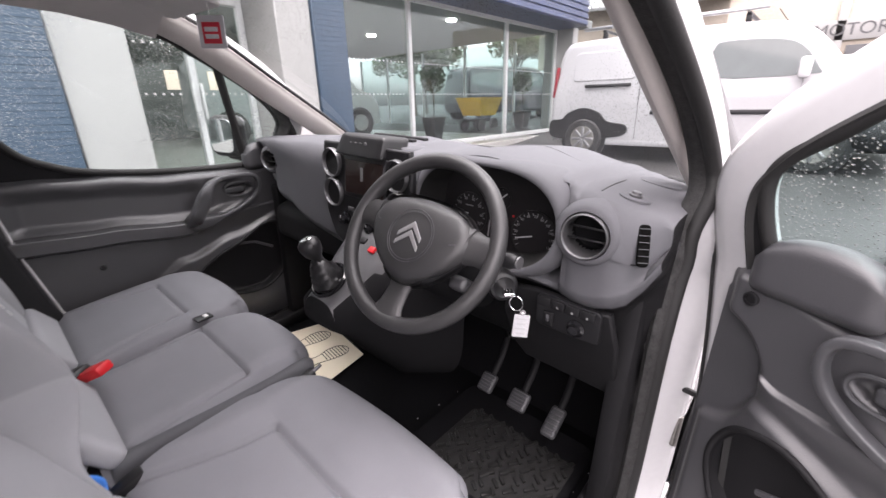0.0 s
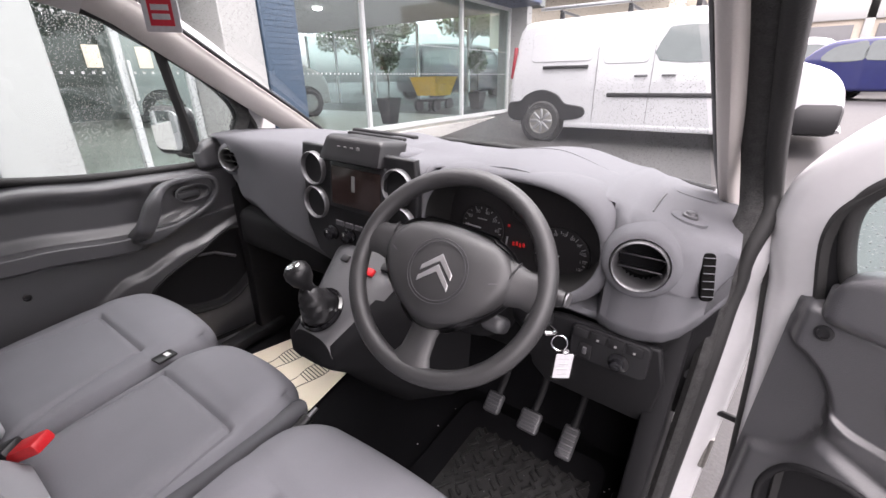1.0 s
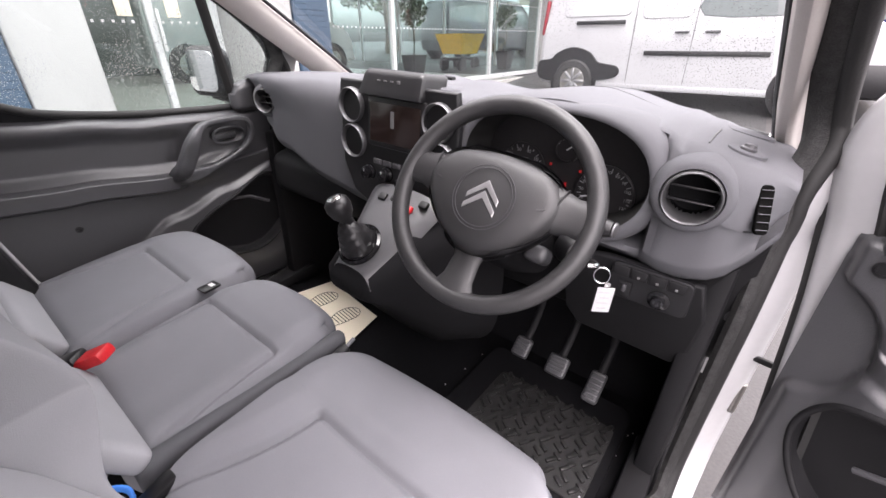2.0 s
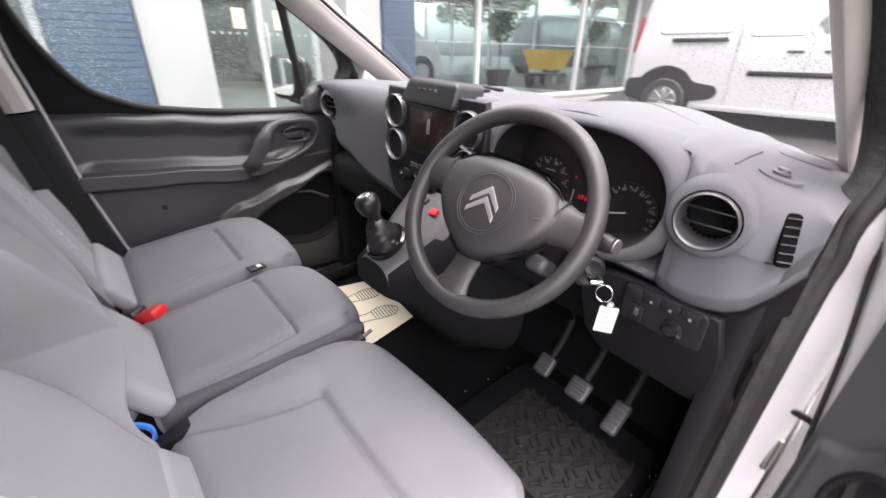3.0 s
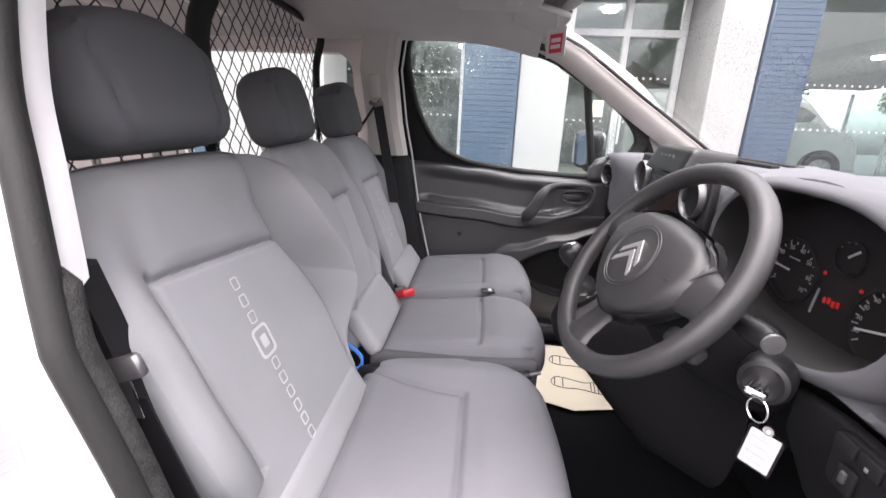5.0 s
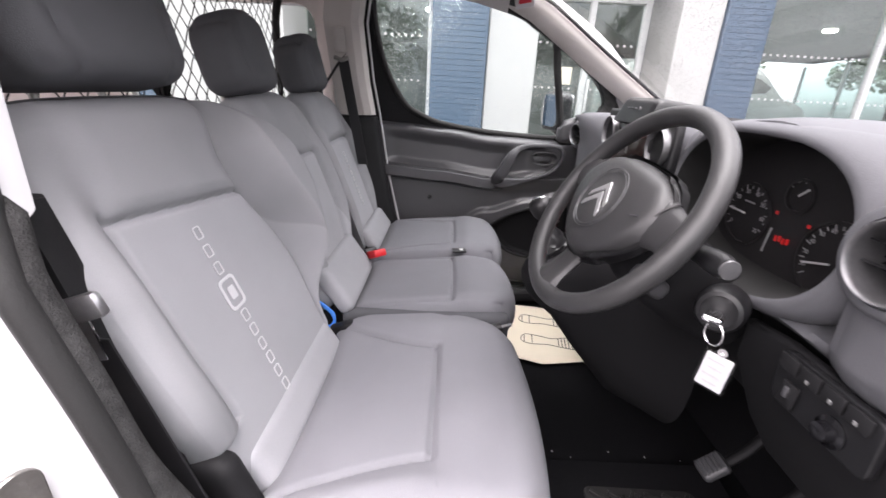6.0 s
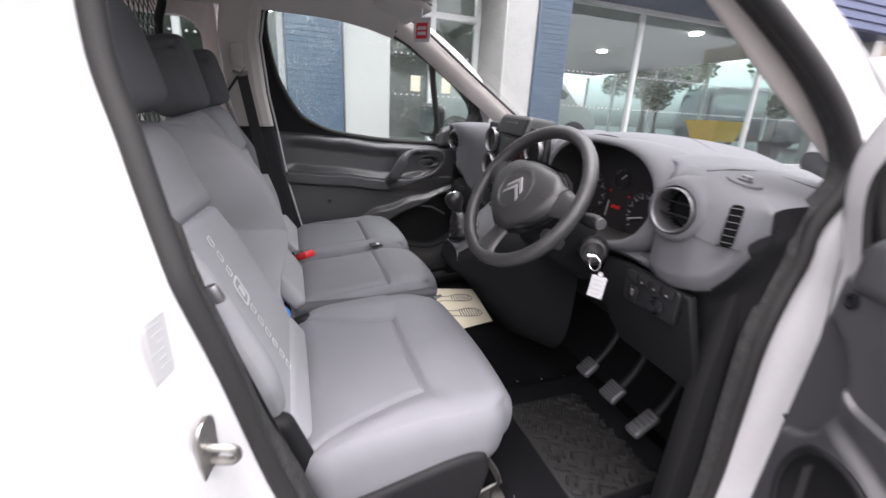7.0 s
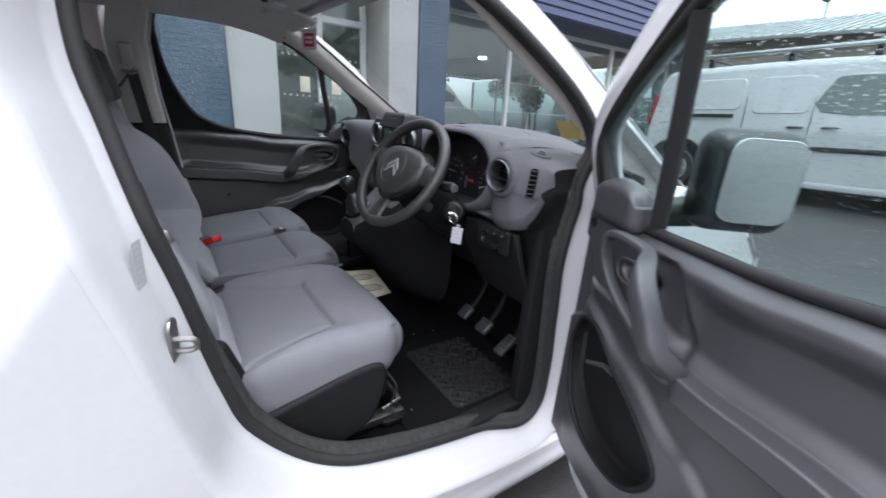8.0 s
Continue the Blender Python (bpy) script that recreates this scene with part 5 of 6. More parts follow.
def panel_reach(c):
    p = inv @ c
    return min(p.x - 0.020 + lens(p.z), near_seam(p.z) + 0.020 - p.x, seam_height(p.x, 0.105, 0.020) - p.z, p.y - 0.02)


sew_panel(bk, panel_reach)
cells = [(0.042, 0.070 - 0.034 * i, 0.0095, 0.0115) for i in range(3)] + [(0.042, -0.047, 0.024, 0.030)] + [(0.042, -0.095 - 0.032 * i, 0.0095, 0.0115) for i in range(6)]
chain(bk, BM, lambda z: 0.047, cells)
part("woven_centre", bent(plate(rrect(-0.009, -0.012, 0.009, 0.012, 0.003), (), 0.002, 0.0004), lambda v: BM @ Vector((0.042 + v.x, 0.0475 + v.z, -0.047 + v.y))), PATTERN, bk)
part("lower_roll", soft((0.215, 0.024, 0.046), 0.022, (24, 8, 10), lambda q, p: pose(SX, 0.116, 0.787, 32, 0, 0) @ Vector((q.x, q.y, q.z))), FABRIC_LIGHT, drv, "pale roll where back meets cushion")
part("headrest", headrest(0.415, -0.160, 1.462, 0.162, 0.102, 0.064), FABRIC_DARK, drv, "dark fabric headrest", 50)
posts(drv, 0.425, -0.15, 1.36)
base = bent(plate([(p.x, p.y) for p in smooth_loop([(0.10, 0.56, 0), (0.14, 0.655, 0), (0.30, 0.705, 0), (0.46, 0.735, 0), (0.505, 0.70, 0), (0.485, 0.60, 0), (0.43, 0.53, 0), (0.25, 0.475, 0), (0.13, 0.48, 0)], 5)], (), 0.035, 0.012, 3), lambda v: Vector((0.690 + v.z, v.x, v.y)))
part("side_cover", base, TRIM_SOFT, drv, "black plastic side cover", 50)
part("seat_pan", rbox((SX, 0.34, 0.63), (0.50, 0.42, 0.16), 0.03), BLACK, drv, "black seat pan")
for s in (-1, 1):
    rail = part("seat_rail", rbox((SX + s * 0.20, 0.36, 0.445), (0.045, 0.52, 0.03), 0.006), STEEL, drv, "dull steel seat rail")
    part("rail_foot", rbox((SX + s * 0.20, 0.575, 0.432), (0.07, 0.07, 0.02), 0.006), BLACK, rail)
    part("rail_bolt", lathe([(0.011, 0), (0.011, 0.010), (0.007, 0.013), (0.0005, 0.013)], 6, pose(SX + s * 0.20, 0.585, 0.440)), STEEL, rail)
part("slide_bar", tube([(SX - 0.20, 0.55, 0.47), (SX - 0.20, 0.61, 0.49), (SX + 0.20, 0.61, 0.49), (SX + 0.20, 0.55, 0.47)], 0.007, 8), STEEL, drv, "steel slide bar")
part("cable", tube(smooth_loop([(0.655, 0.53, 0.66, ), (0.665, 0.56, 0.60), (0.65, 0.55, 0.53), (0.655, 0.57, 0.47)], 4, False), 0.003, 6), STEEL, drv)
part("recline_cover", soft((0.022, 0.045, 0.075), 0.020, (8, 12, 14), lambda q, p: Vector((0.645 + q.x, 0.095 + q.y - 0.35 * q.z, 0.805 + q.z))), TRIM_SOFT, drv, "flat charcoal recliner cover", 50)

# double passenger bench
bench = thing("passenger_bench", "grey fabric two-seat passenger bench", "seat", (-0.34, 0.25, 0.42))
for x0, x1, lab in ((-0.315, 0.066, "middle cushion"), (-0.775, -0.318, "outer cushion")):
    cx, hx = (x0 + x1) / 2, (x1 - x0) / 2
    c = part("cushion", cushion(cx, 0.375, 0.828 if hx < 0.215 else 0.835, hx, 0.262, 0.085, 0.06, hx * 0.62 if hx > 0.215 else hx * 0.80, (110, 104, 12), 0.05, 0.012), [FABRIC_DIMMED], bench, "grey padded " + lab, 50)
for cx, hx in ((-0.105, 0.205), (-0.515, 0.205)):
    m = back_matrix(cx, 20, -0.035, 1.07)
    b = part("backrest", backrest(m, hx, 0.305, 0.05, 0.11, hx * 0.62, 0.026, (90, 10, 100), waist=(0.36, 0.04) if cx > -0.3 else (0.04, 0.12)), [FABRIC_TWO], bench, "grey padded backrest", 50)
    mi = m.inverted()
    sew_panel(b, lambda c, mi=mi, hx=hx: min(hx * 0.62 - abs((mi @ c).x), 0.11 - (mi @ c).z, (mi @ c).y - 0.02))
    if cx < -0.3:
        chain(b, m, lambda z: 0.052, [(0.0, 0.05 - 0.025 * i, 0.006, 0.008) for i in range(9)])
part("hump_cover", soft((0.156, 0.025, 0.075), 0.02, (20, 6, 12), lambda q, p: pose(-0.066, 0.105, 0.855, 35, 0, 0) @ Vector((q.x, q.y, q.z))), FABRIC_LIGHT, bench, "pale fold-down hinge cover")
part("outer_roll", soft((0.17, 0.02, 0.05), 0.018, (20, 6, 8), lambda q, p: pose(-0.53, 0.115, 0.835, 35, 0, 0) @ Vector((q.x, q.y, q.z))), FABRIC_LIGHT, bench)
for cx in (-0.005, -0.465):
    part("headrest", headrest(cx, -0.132, 1.440, 0.100, 0.092, 0.055), FABRIC_DARK, bench, "dark fabric headrest", 50)
    posts(bench, cx, -0.12, 1.35, 0.045)
part("bench_base", rbox((-0.34, 0.36, 0.60), (0.82, 0.42, 0.30), 0.03), BLACK, bench, "black bench base")
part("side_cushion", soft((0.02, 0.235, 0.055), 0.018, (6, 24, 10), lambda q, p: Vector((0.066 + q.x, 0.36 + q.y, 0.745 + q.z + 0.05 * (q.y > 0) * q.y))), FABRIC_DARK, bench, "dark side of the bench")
part("size_tag", rbox((-0.316, 0.455, 0.842), (0.035, 0.05, 0.008), 0.003, (0, 0, 8)), BLACK, bench, "black sewn tag")
part("tag_mark", rbox((-0.316, 0.462, 0.8465), (0.018, 0.012, 0.001), 0.0003, (0, 0, 8)), WHITE_MARK, bench)
part("size_tag", rbox((-0.318, -0.062, 1.205), (0.028, 0.010, 0.045), 0.003, (20, 0, 0)), BLACK, bench, "black sewn tag")
part("tag_mark", rbox((-0.318, -0.056, 1.207), (0.012, 0.003, 0.020), 0.0003, (20, 0, 0)), WHITE_MARK, bench)

# belts
bc = thing("belt_buckle", "red-buttoned seat belt buckle on the bench", "seat belt", (-0.23, 0.16, 0.80))
part("buckle_body", rbox((-0.258, 0.134, 0.838), (0.045, 0.065, 0.030), 0.007, (25, 0, -50)), BLACK, bc)
part("release_button", rbox((-0.217, 0.170, 0.852), (0.046, 0.068, 0.026), 0.007, (25, 0, -50)), RED, bc, "red release button")
# Webbing widened to a black sheet, drawing the shaded gap between the backrests.
part("strap_gap_shade", rbox((-0.285, 0.055, 0.945), (0.090, 0.02, 0.28), 0.008, (20, 0, 0)), BLACK, bc, "black webbing")
bc2 = thing("belt_buckle", "red belt buckle between the seats", "seat belt", (0.09, 0.13, 0.80))
part("release_button", rbox((0.150, 0.188, 0.772), (0.026, 0.034, 0.02), 0.006, (0, 0, 10)), RED, bc2)
part("buckle_body", rbox((0.128, 0.145, 0.764), (0.032, 0.07, 0.05), 0.008, (20, 0, 0)), BLACK, bc2)
strap = thing("blue_strap", "looped blue webbing strap beside the driver seat", "strap", (0.075, 0.07, 0.80))
part("loop", tube(smooth_loop([(0.094, 0.045, 0.836), (0.096, 0.075, 0.824), (0.098, 0.106, 0.796), (0.104, 0.108, 0.768), (0.112, 0.088, 0.764), (0.108, 0.062, 0.796)], 5), 0.0065, 8, True, flat=0.6), BLUE, strap)
lb = thing("passenger_belt", "black seat belt at the passenger pillar", "seat belt", (-0.70, -0.03, 1.3))
part("belt_guide", rbox((-0.600, -0.026, 1.535), (0.020, 0.042, 0.085), 0.008, (0, 12, 0)), PILLAR, lb, "beige belt height adjuster")
part("belt_loop", tube([(-0.588, -0.045, 1.475), (-0.584, -0.018, 1.466), (-0.588, 0.008, 1.475)], 0.008, 8), STEEL, lb)
part("webbing", bent(plate([(-0.020, 0), (0.020, 0), (0.020, 0.40), (-0.020, 0.40)], (), 0.003, 0.0005), lambda v: Vector((-0.590 - 0.055 * (1 - v.y / 0.40) + v.z, -0.015 + v.x + 0.055 * (1 - v.y / 0.40), 1.075 + v.y))), BLACK, lb, "black webbing")
part("webbing_cross", bent(plate([(-0.028, 0), (0.028, 0), (0.028, 0.24), (-0.028, 0.24)], (), 0.003, 0.0005), lambda v: Vector((-0.592 + v.z, -0.018 + v.x * 0.7 - 0.17 * (1 - v.y / 0.24), 1.235 + v.y + v.x * 0.7))), BLACK, lb)
rb = thing("driver_belt", "black driver seat belt against the pillar", "seat belt", (0.70, 0.0, 1.1))
part("webbing", bent(plate([(-0.022, 0), (0.022, 0), (0.022, 0.51), (-0.022, 0.51)], (), 0.003, 0.0005), lambda v: Vector((0.699 + v.z, 0.012 + v.x + 0.150 * (1 - v.y / 0.51), 0.60 + v.y))), BLACK, rb, "black webbing")
part("belt_tongue", rbox((0.702, 0.006, 1.146), (0.014, 0.072, 0.030), 0.005, (20, 0, 0)), SATIN, rb, "grey belt tongue")
part("tongue_plate", rbox((0.705, 0.008, 1.112), (0.003, 0.040, 0.058), 0.001, (10, 0, 0)), CHROME, rb, "steel tongue")

# ---- cargo net behind the seats ----
net = thing("cargo_net", "black cord safety net behind the seats", "cargo net", (0, -0.30, 0.9))
NY = -0.29
for xa, rr in ((0.045, 0.026), (-0.675, 0.015), (0.70, 0.018)):
    part("frame_tube", tube(smooth_loop([(xa, NY, 0.95), (xa, NY, 1.50), (xa - 0.004, NY + 0.005, 1.62), (xa * 0.96 - 0.02, NY + 0.03, 1.70), (xa * 0.95, NY + 0.035, 1.775)], 4, False), rr, 12), RUBBER, net, "padded black net frame")
part("frame_tube", tube([(-0.66, NY + 0.02, 1.745), (0, NY, 1.785), (0.66, NY + 0.02, 1.745)], 0.012, 10), RUBBER, net)
cords, pitch = [], 0.050
for k in range(-30, 62):
    for s in (1, -1):
        # cords run on both diagonals, clipped to the frame
        x0 = -0.69 + k * pitch if s > 0 else 0.69 - k * pitch
        dx = s * 0.66
        t0, t1 = sorted(((-0.69 - x0) / dx, (0.69 - x0) / dx))
        lo_t, hi_t = max(0.0, t0), min(1.0, t1)
        if hi_t - lo_t < 0.02:
            continue
        n = max(2, int((hi_t - lo_t) * 34))
        ts = [lo_t + (hi_t - lo_t) * i / n for i in range(n + 1)]
        cords.append(tube([(x0 + dx * t, NY + 0.0015 * s + 0.012 * math.sin(5 * t + x0), 0.93 + 0.83 * t + 0.004 * math.sin(66 * t)) for t in ts], 0.0019, 4))
cv, cf = [], []
for v, f in cords:
    cf += [tuple(i + len(cv) for i in q) for q in f]
    cv += list(v)
tagged(part("net_mesh", (cv, cf), BLACK, net, "diamond mesh of black cord"), kind="stuff")

# ---- floor mats and small things ----
rm = thing("rubber_mat", "black moulded rubber mat in the driver footwell", "floor mat", (0.48, 0.95, 0.41))
part("mat_base", bent(plate(rrect(0.20, 0.60, 0.70, 1.18, 0.04), (), 0.012, 0.004), lambda v: Vector((v.x, v.y, 0.418 + v.z + 0.25 * max(0, v.y - 1.10)))), CARPET, rm, "black carpet mat")
pad = part("heel_pad", bent(plate(rrect(0.285, 0.80, 0.675, 1.09, 0.02), (), 0.010, 0.003), lambda v: Vector((v.x, v.y, 0.428 + v.z))), RUBBER, rm, "ribbed heel pad")
random.seed(4)
for i in range(9):
    for j in range(6):
        x, y = 0.312 + 0.042 * i, 0.826 + 0.047 * j
        kind = (i + 2 * j) % 3
        part("tread_bar", rbox((x, y, 0.437), (0.032, 0.011, 0.010), 0.003, (0, 0, (55, -35, 55)[kind])), DAMP, pad)
        part("tread_bar", rbox((x + 0.010, y + 0.020, 0.437), (0.026, 0.011, 0.010), 0.003, (0, 0, (55, -35, -35)[kind])), DAMP, pad)
pm = thing("paper_mat", "cream paper floor mat printed with shoe soles", "paper mat", (-0.45, 0.90, 0.42))
sheet_p = bent(plate([(-0.69, 0.70), (-0.68, 0.84), (-0.625, 1.07), (-0.275, 1.02), (-0.232, 0.80), (-0.28, 0.66)], (), 0.0015, 0.0003), lambda v: Vector((v.x, v.y, 0.428 + v.z + 0.03 * (v.x + 0.45) ** 2)))
paper = part("paper_sheet", sheet_p, PAPER, pm, "cream paper sheet")
for cx, cy, yaw in ((-0.545, 0.885, 82), (-0.385, 0.870, 82)):
    m = pose(cx, cy, 0.4315, 0, 0, yaw)
    sole = smooth_loop([(-0.13, 0.0, 0), (-0.11, 0.034, 0), (-0.05, 0.030, 0), (0.0, 0.022, 0), (0.06, 0.042, 0), (0.11, 0.036, 0), (0.135, 0.0, 0), (0.11, -0.034, 0), (0.05, -0.036, 0), (-0.02, -0.026, 0), (-0.08, -0.034, 0), (-0.12, -0.026, 0)], 4)
    part("sole_outline", tube([m @ p for p in sole], 0.0016, 4, True), INK, paper)
    for i in range(10):
        u = 0.024 + 0.0135 * i if i < 8 else -0.116 + 0.032 * (i - 8)
        w = interp(u, [(-0.12, 0.026), (-0.08, 0.031), (0.0, 0.023), (0.06, 0.039), (0.10, 0.038), (0.13, 0.016)])
        part("sole_stripe", moved(rbox((u, 0.002, 0), (0.0035, 1.9 * w, 0.001), 0), m), INK, paper)
hb = thing("handbrake", "black handbrake lever with a grey button", "handbrake", (0.06, 0.5, 0.6))
part("lever", tube([(0.112, 0.35, 0.70), (0.112, 0.46, 0.755), (0.108, 0.570, 0.792)], [0.016, 0.015, 0.013], 12), BLACK, hb)
part("button", tube([(0.108, 0.570, 0.792), (0.107, 0.596, 0.800)], 0.005, 10), DARKSATIN, hb)

# hanging card
tag = thing("hanging_card", "small white and red card hanging on a thread", "card", (-0.207, 0.584, 1.64))
tm = pose(-0.207, 0.584, 1.64, 90, 0, 38)
tc = part("card_board", moved(plate(rrect(-0.034, -0.037, 0.034, 0.037, 0.003), (), 0.002, 0.0004), tm), CARD, tag, "white card")
part("red_square", moved(plate(rrect(-0.023, -0.026, 0.023, 0.022, 0.001), (), 0.0012, 0.0002), tm @ pose(0, 0, 0.0012)), CARDRED, tc, "red printed square")
for z in (0.006, -0.010):
    part("print_bar", moved(rbox((0, z, 0.0022), (0.034, 0.010, 0.0006), 0.0002), tm), CARD, tc)
part("thread", tube([(-0.207, 0.584, 1.677), (-0.2, 0.575, 1.76)], 0.0008, 5), CARD, tag)

# overhead console, sun visors
oc = thing("overhead_console", "grey overhead console with map lamp", "console", (-0.1, 0.45, 1.75))
part("console_body", soft((0.30, 0.12, 0.025), 0.022, (24, 14, 6), lambda q, p: Vector((-0.02 + q.x, 0.42 + q.y, 1.760 + q.z - 0.10 * max(0, q.y)))), LINING, oc, "grey moulded console")
lamp = part("map_lamp", rbox((-0.16, 0.46, 1.732), (0.09, 0.045, 0.012), 0.005, (-6, 0, 0)), CARD, oc, "white map lamp lens")
part("clothes_hook", lathe([(0.012, 0), (0.014, 0.012), (0.009, 0.016), (0.006, 0.004), (0.0005, 0.004)], 18, pose(-0.09, 0.40, 1.738, 180, 0, 0)), BLACK, oc)
for s in (-1, 1):
    vis = thing("sun_visor", "grey folded sun visor under the roof", "sun visor", (s * 0.38, 0.52, 1.73), "sun visors")
    part("visor_board", soft((0.17, 0.075, 0.010), 0.009, (18, 10, 4), lambda q, p, s=s: Vector((s * 0.38 + q.x, 0.545 + q.y, 1.728 + q.z - 0.28 * q.y))), LINING, vis, "grey padded board")
    part("visor_pivot", tube([(s * 0.55, 0.60, 1.722), (s * 0.22, 0.615, 1.718)], 0.006, 8), BLACK, vis)

# striker, bolts and check strap at the driver opening
st = thing("door_striker", "steel door striker on the white pillar", "striker", (0.80, 0.0, 0.985))
sm = pose(0.818, 0.018, 0.99, 0, 0, 162) @ pose(0, 0, 0, 90, 0, 0)
part("striker_plate", bent(plate(rrect(-0.020, -0.052, 0.020, 0.052, 0.019), (), 0.006, 0.0015), lambda v: sm @ Vector((v.x, v.y, v.z + 0.003))), STEEL, st, "oval steel plate")
part("striker_bar", tube([sm @ Vector(q) for q in smooth_loop([(-0.004, 0.012, 0.0), (-0.004, 0.012, 0.032), (0.0, 0.0, 0.040), (0.0, -0.012, 0.032), (0.0, -0.012, 0.0)], 4, False)], 0.0055, 8), STEEL, st, "steel loop")
cs = thing("check_strap", "black door check strap on the white pillar", "check strap", (0.86, 1.08, 0.86))
part("bracket", rbox((0.845, 1.075, 0.862), (0.02, 0.03, 0.04), 0.006), STEEL, cs)
part("strap", tube([(0.845, 1.075, 0.862), (0.90, 1.085, 0.852), (0.95, 1.09, 0.845)], 0.009, 8, flat=0.5), BLACK, cs)
part("plug", lathe([(0.016, 0), (0.014, 0.004), (0.008, 0.004), (0.007, 0.0), (0.0005, 0.0)], 18, pose(0.842, 1.062, 1.088, 0, 75, 0)), RUBBER, cs, "black rubber plug")
for z in (0.72, 1.02):
    part("hinge_leaf", rbox((0.868, 1.115, z), (0.05, 0.05, 0.07), 0.010, (0, 0, 30)), PAINT, van, "white painted door hinge")
    part("hinge_pin", tube([(0.895, 1.10, z - 0.045), (0.895, 1.10, z + 0.045)], 0.010, 10), STEEL, van)
lbl = thing("pillar_label", "white data label on the door pillar", "label", (0.85, -0.02, 1.1))
lm = pose(0.817, -0.009, 1.145, 90, 0, 160)
lp = part("label_sheet", bent(plate(rrect(-0.017, -0.042, 0.017, 0.042, 0.003), (), 0.0006, 0.0001), lambda v: lm @ Vector((v.x, v.y, v.z))), PAINT, lbl)
for i in range(7):
    part("text_bar", moved(rbox((-0.004 + 0.004 * (i % 3), 0.034 - 0.011 * i, 0.0006), (0.022 - 0.005 * (i % 3), 0.0018, 0.0003), 0), lm), FAINT, lp)


crumbs = []
random.seed(11)
for _ in range(24):
    x, y = random.uniform(0.12, 0.72), random.uniform(0.56, 1.12)
    r = random.uniform(0.0009, 0.0022)
    z = 0.4245 if not (0.285 < x < 0.675 and 0.80 < y < 1.09) else 0.434
    crumbs.append(rbox((x, y, z + r * 0.4), (r * 2, r * 1.6, r), 0, (0, 0, random.uniform(0, 90))))
tagged(solid("floor_crumbs", join(*crumbs), CARD, "pale crumbs scattered on the dark footwell carpet", "crumbs"), kind="stuff")

# ---- outside ----
def grade(y):
    return 0.092 * max(0.0, min(y, 10.5) - 1.2)


ASPHALT = mat("wet_asphalt", (0.035, 0.034, 0.034), 0.48, var=0.40, scale=0.8, fine=90, bump=0.7, spec=0.35)
BRICKBLUE = mat("blue_cladding", (0.030, 0.056, 0.090), 0.5, var=0.10, scale=1.5, fine=60, bump=0.1)
VANPAINT = mat("dull_white_paint", (0.34, 0.34, 0.35), 0.3, var=0.05, scale=2, fine=60, bump=0.0, coat=0.4)
RENDERED = mat("white_render", (0.29, 0.29, 0.285), 0.8, var=0.06, scale=1.2, fine=60, bump=0.2)
ALU = mat("white_frame", (0.50, 0.51, 0.51), 0.4, var=0.03, bump=0.0)
FASCIA = mat("navy_fascia", (0.035, 0.05, 0.11), 0.4, var=0.06, bump=0.05)
TILEFLOOR = mat("pale_floor_tile", (0.45, 0.44, 0.42), 0.3, var=0.08, scale=2, fine=30, bump=0.0)
SHOPGLASS = glass_mat("shop_glass", (0.80, 0.87, 0.86), 1.55)
INTERIOR = mat("grey_interior_wall", (0.17, 0.18, 0.175), 0.8)
CARGLASS = mat("tinted_car_glass", (0.05, 0.064, 0.062), 0.05, bump=0.0, spec=0.8, coat=0.5)
TYRE = mat("tyre_rubber", (0.02, 0.02, 0.02), 0.8)
BLUECAR = mat("blue_car_paint", (0.012, 0.015, 0.075), 0.25, coat=0.7, bump=0.0)
DARKVAN = mat("dark_van_paint", (0.03, 0.03, 0.035), 0.25, coat=0.7, bump=0.0)
SILVERVAN = mat("silver_paint", (0.45, 0.46, 0.47), 0.3, metal=0.3, coat=0.5, bump=0.0)
YELLOW = mat("yellow_paint", (0.72, 0.42, 0.02), 0.5)
TAIL = mat("tail_lamp", (0.20, 0.012, 0.02), 0.2, bump=0.0)
LEAF = mat("leaf_green", (0.05, 0.09, 0.025), 0.7, var=0.4, scale=2)
BARK = mat("bark", (0.09, 0.07, 0.05), 0.9, var=0.3)
LAMP = mat("ceiling_lamp_lens", (0.9, 0.9, 0.9), 0.5, bump=0.0, emit=(1, 0.95, 0.88, 9.0))

ys = [-60, -30, -15, -8, -4, -2, 0, 1.2] + [1.2 + 9.3 * i / 12 for i in range(1, 13)] + [14, 20, 30, 60, 120, 300]
gx = [-300, -60, -20, -10, -5, -3, -1, 1, 3, 6, 12, 30, 80, 300]
solid("ground", loft([[Vector((x, y, grade(y))) for x in gx] for y in ys], ring=False, cap=False), ASPHALT, "wet dark asphalt forecourt rising gently ahead", "ground", "structure", van=False)

shop = thing("showroom", "car showroom with blue and white pilasters and tall glazing", "building", (-3.3, 4, 0), kind="", van=False)
def box(name, x0, x1, y0, y1, z0, z1, material, parent, label="", r=0.01):
    return part(name, rbox(((x0 + x1) / 2, (y0 + y1) / 2, (z0 + z1) / 2), (x1 - x0, y1 - y0, z1 - z0), r, seg=1), material, parent, label)


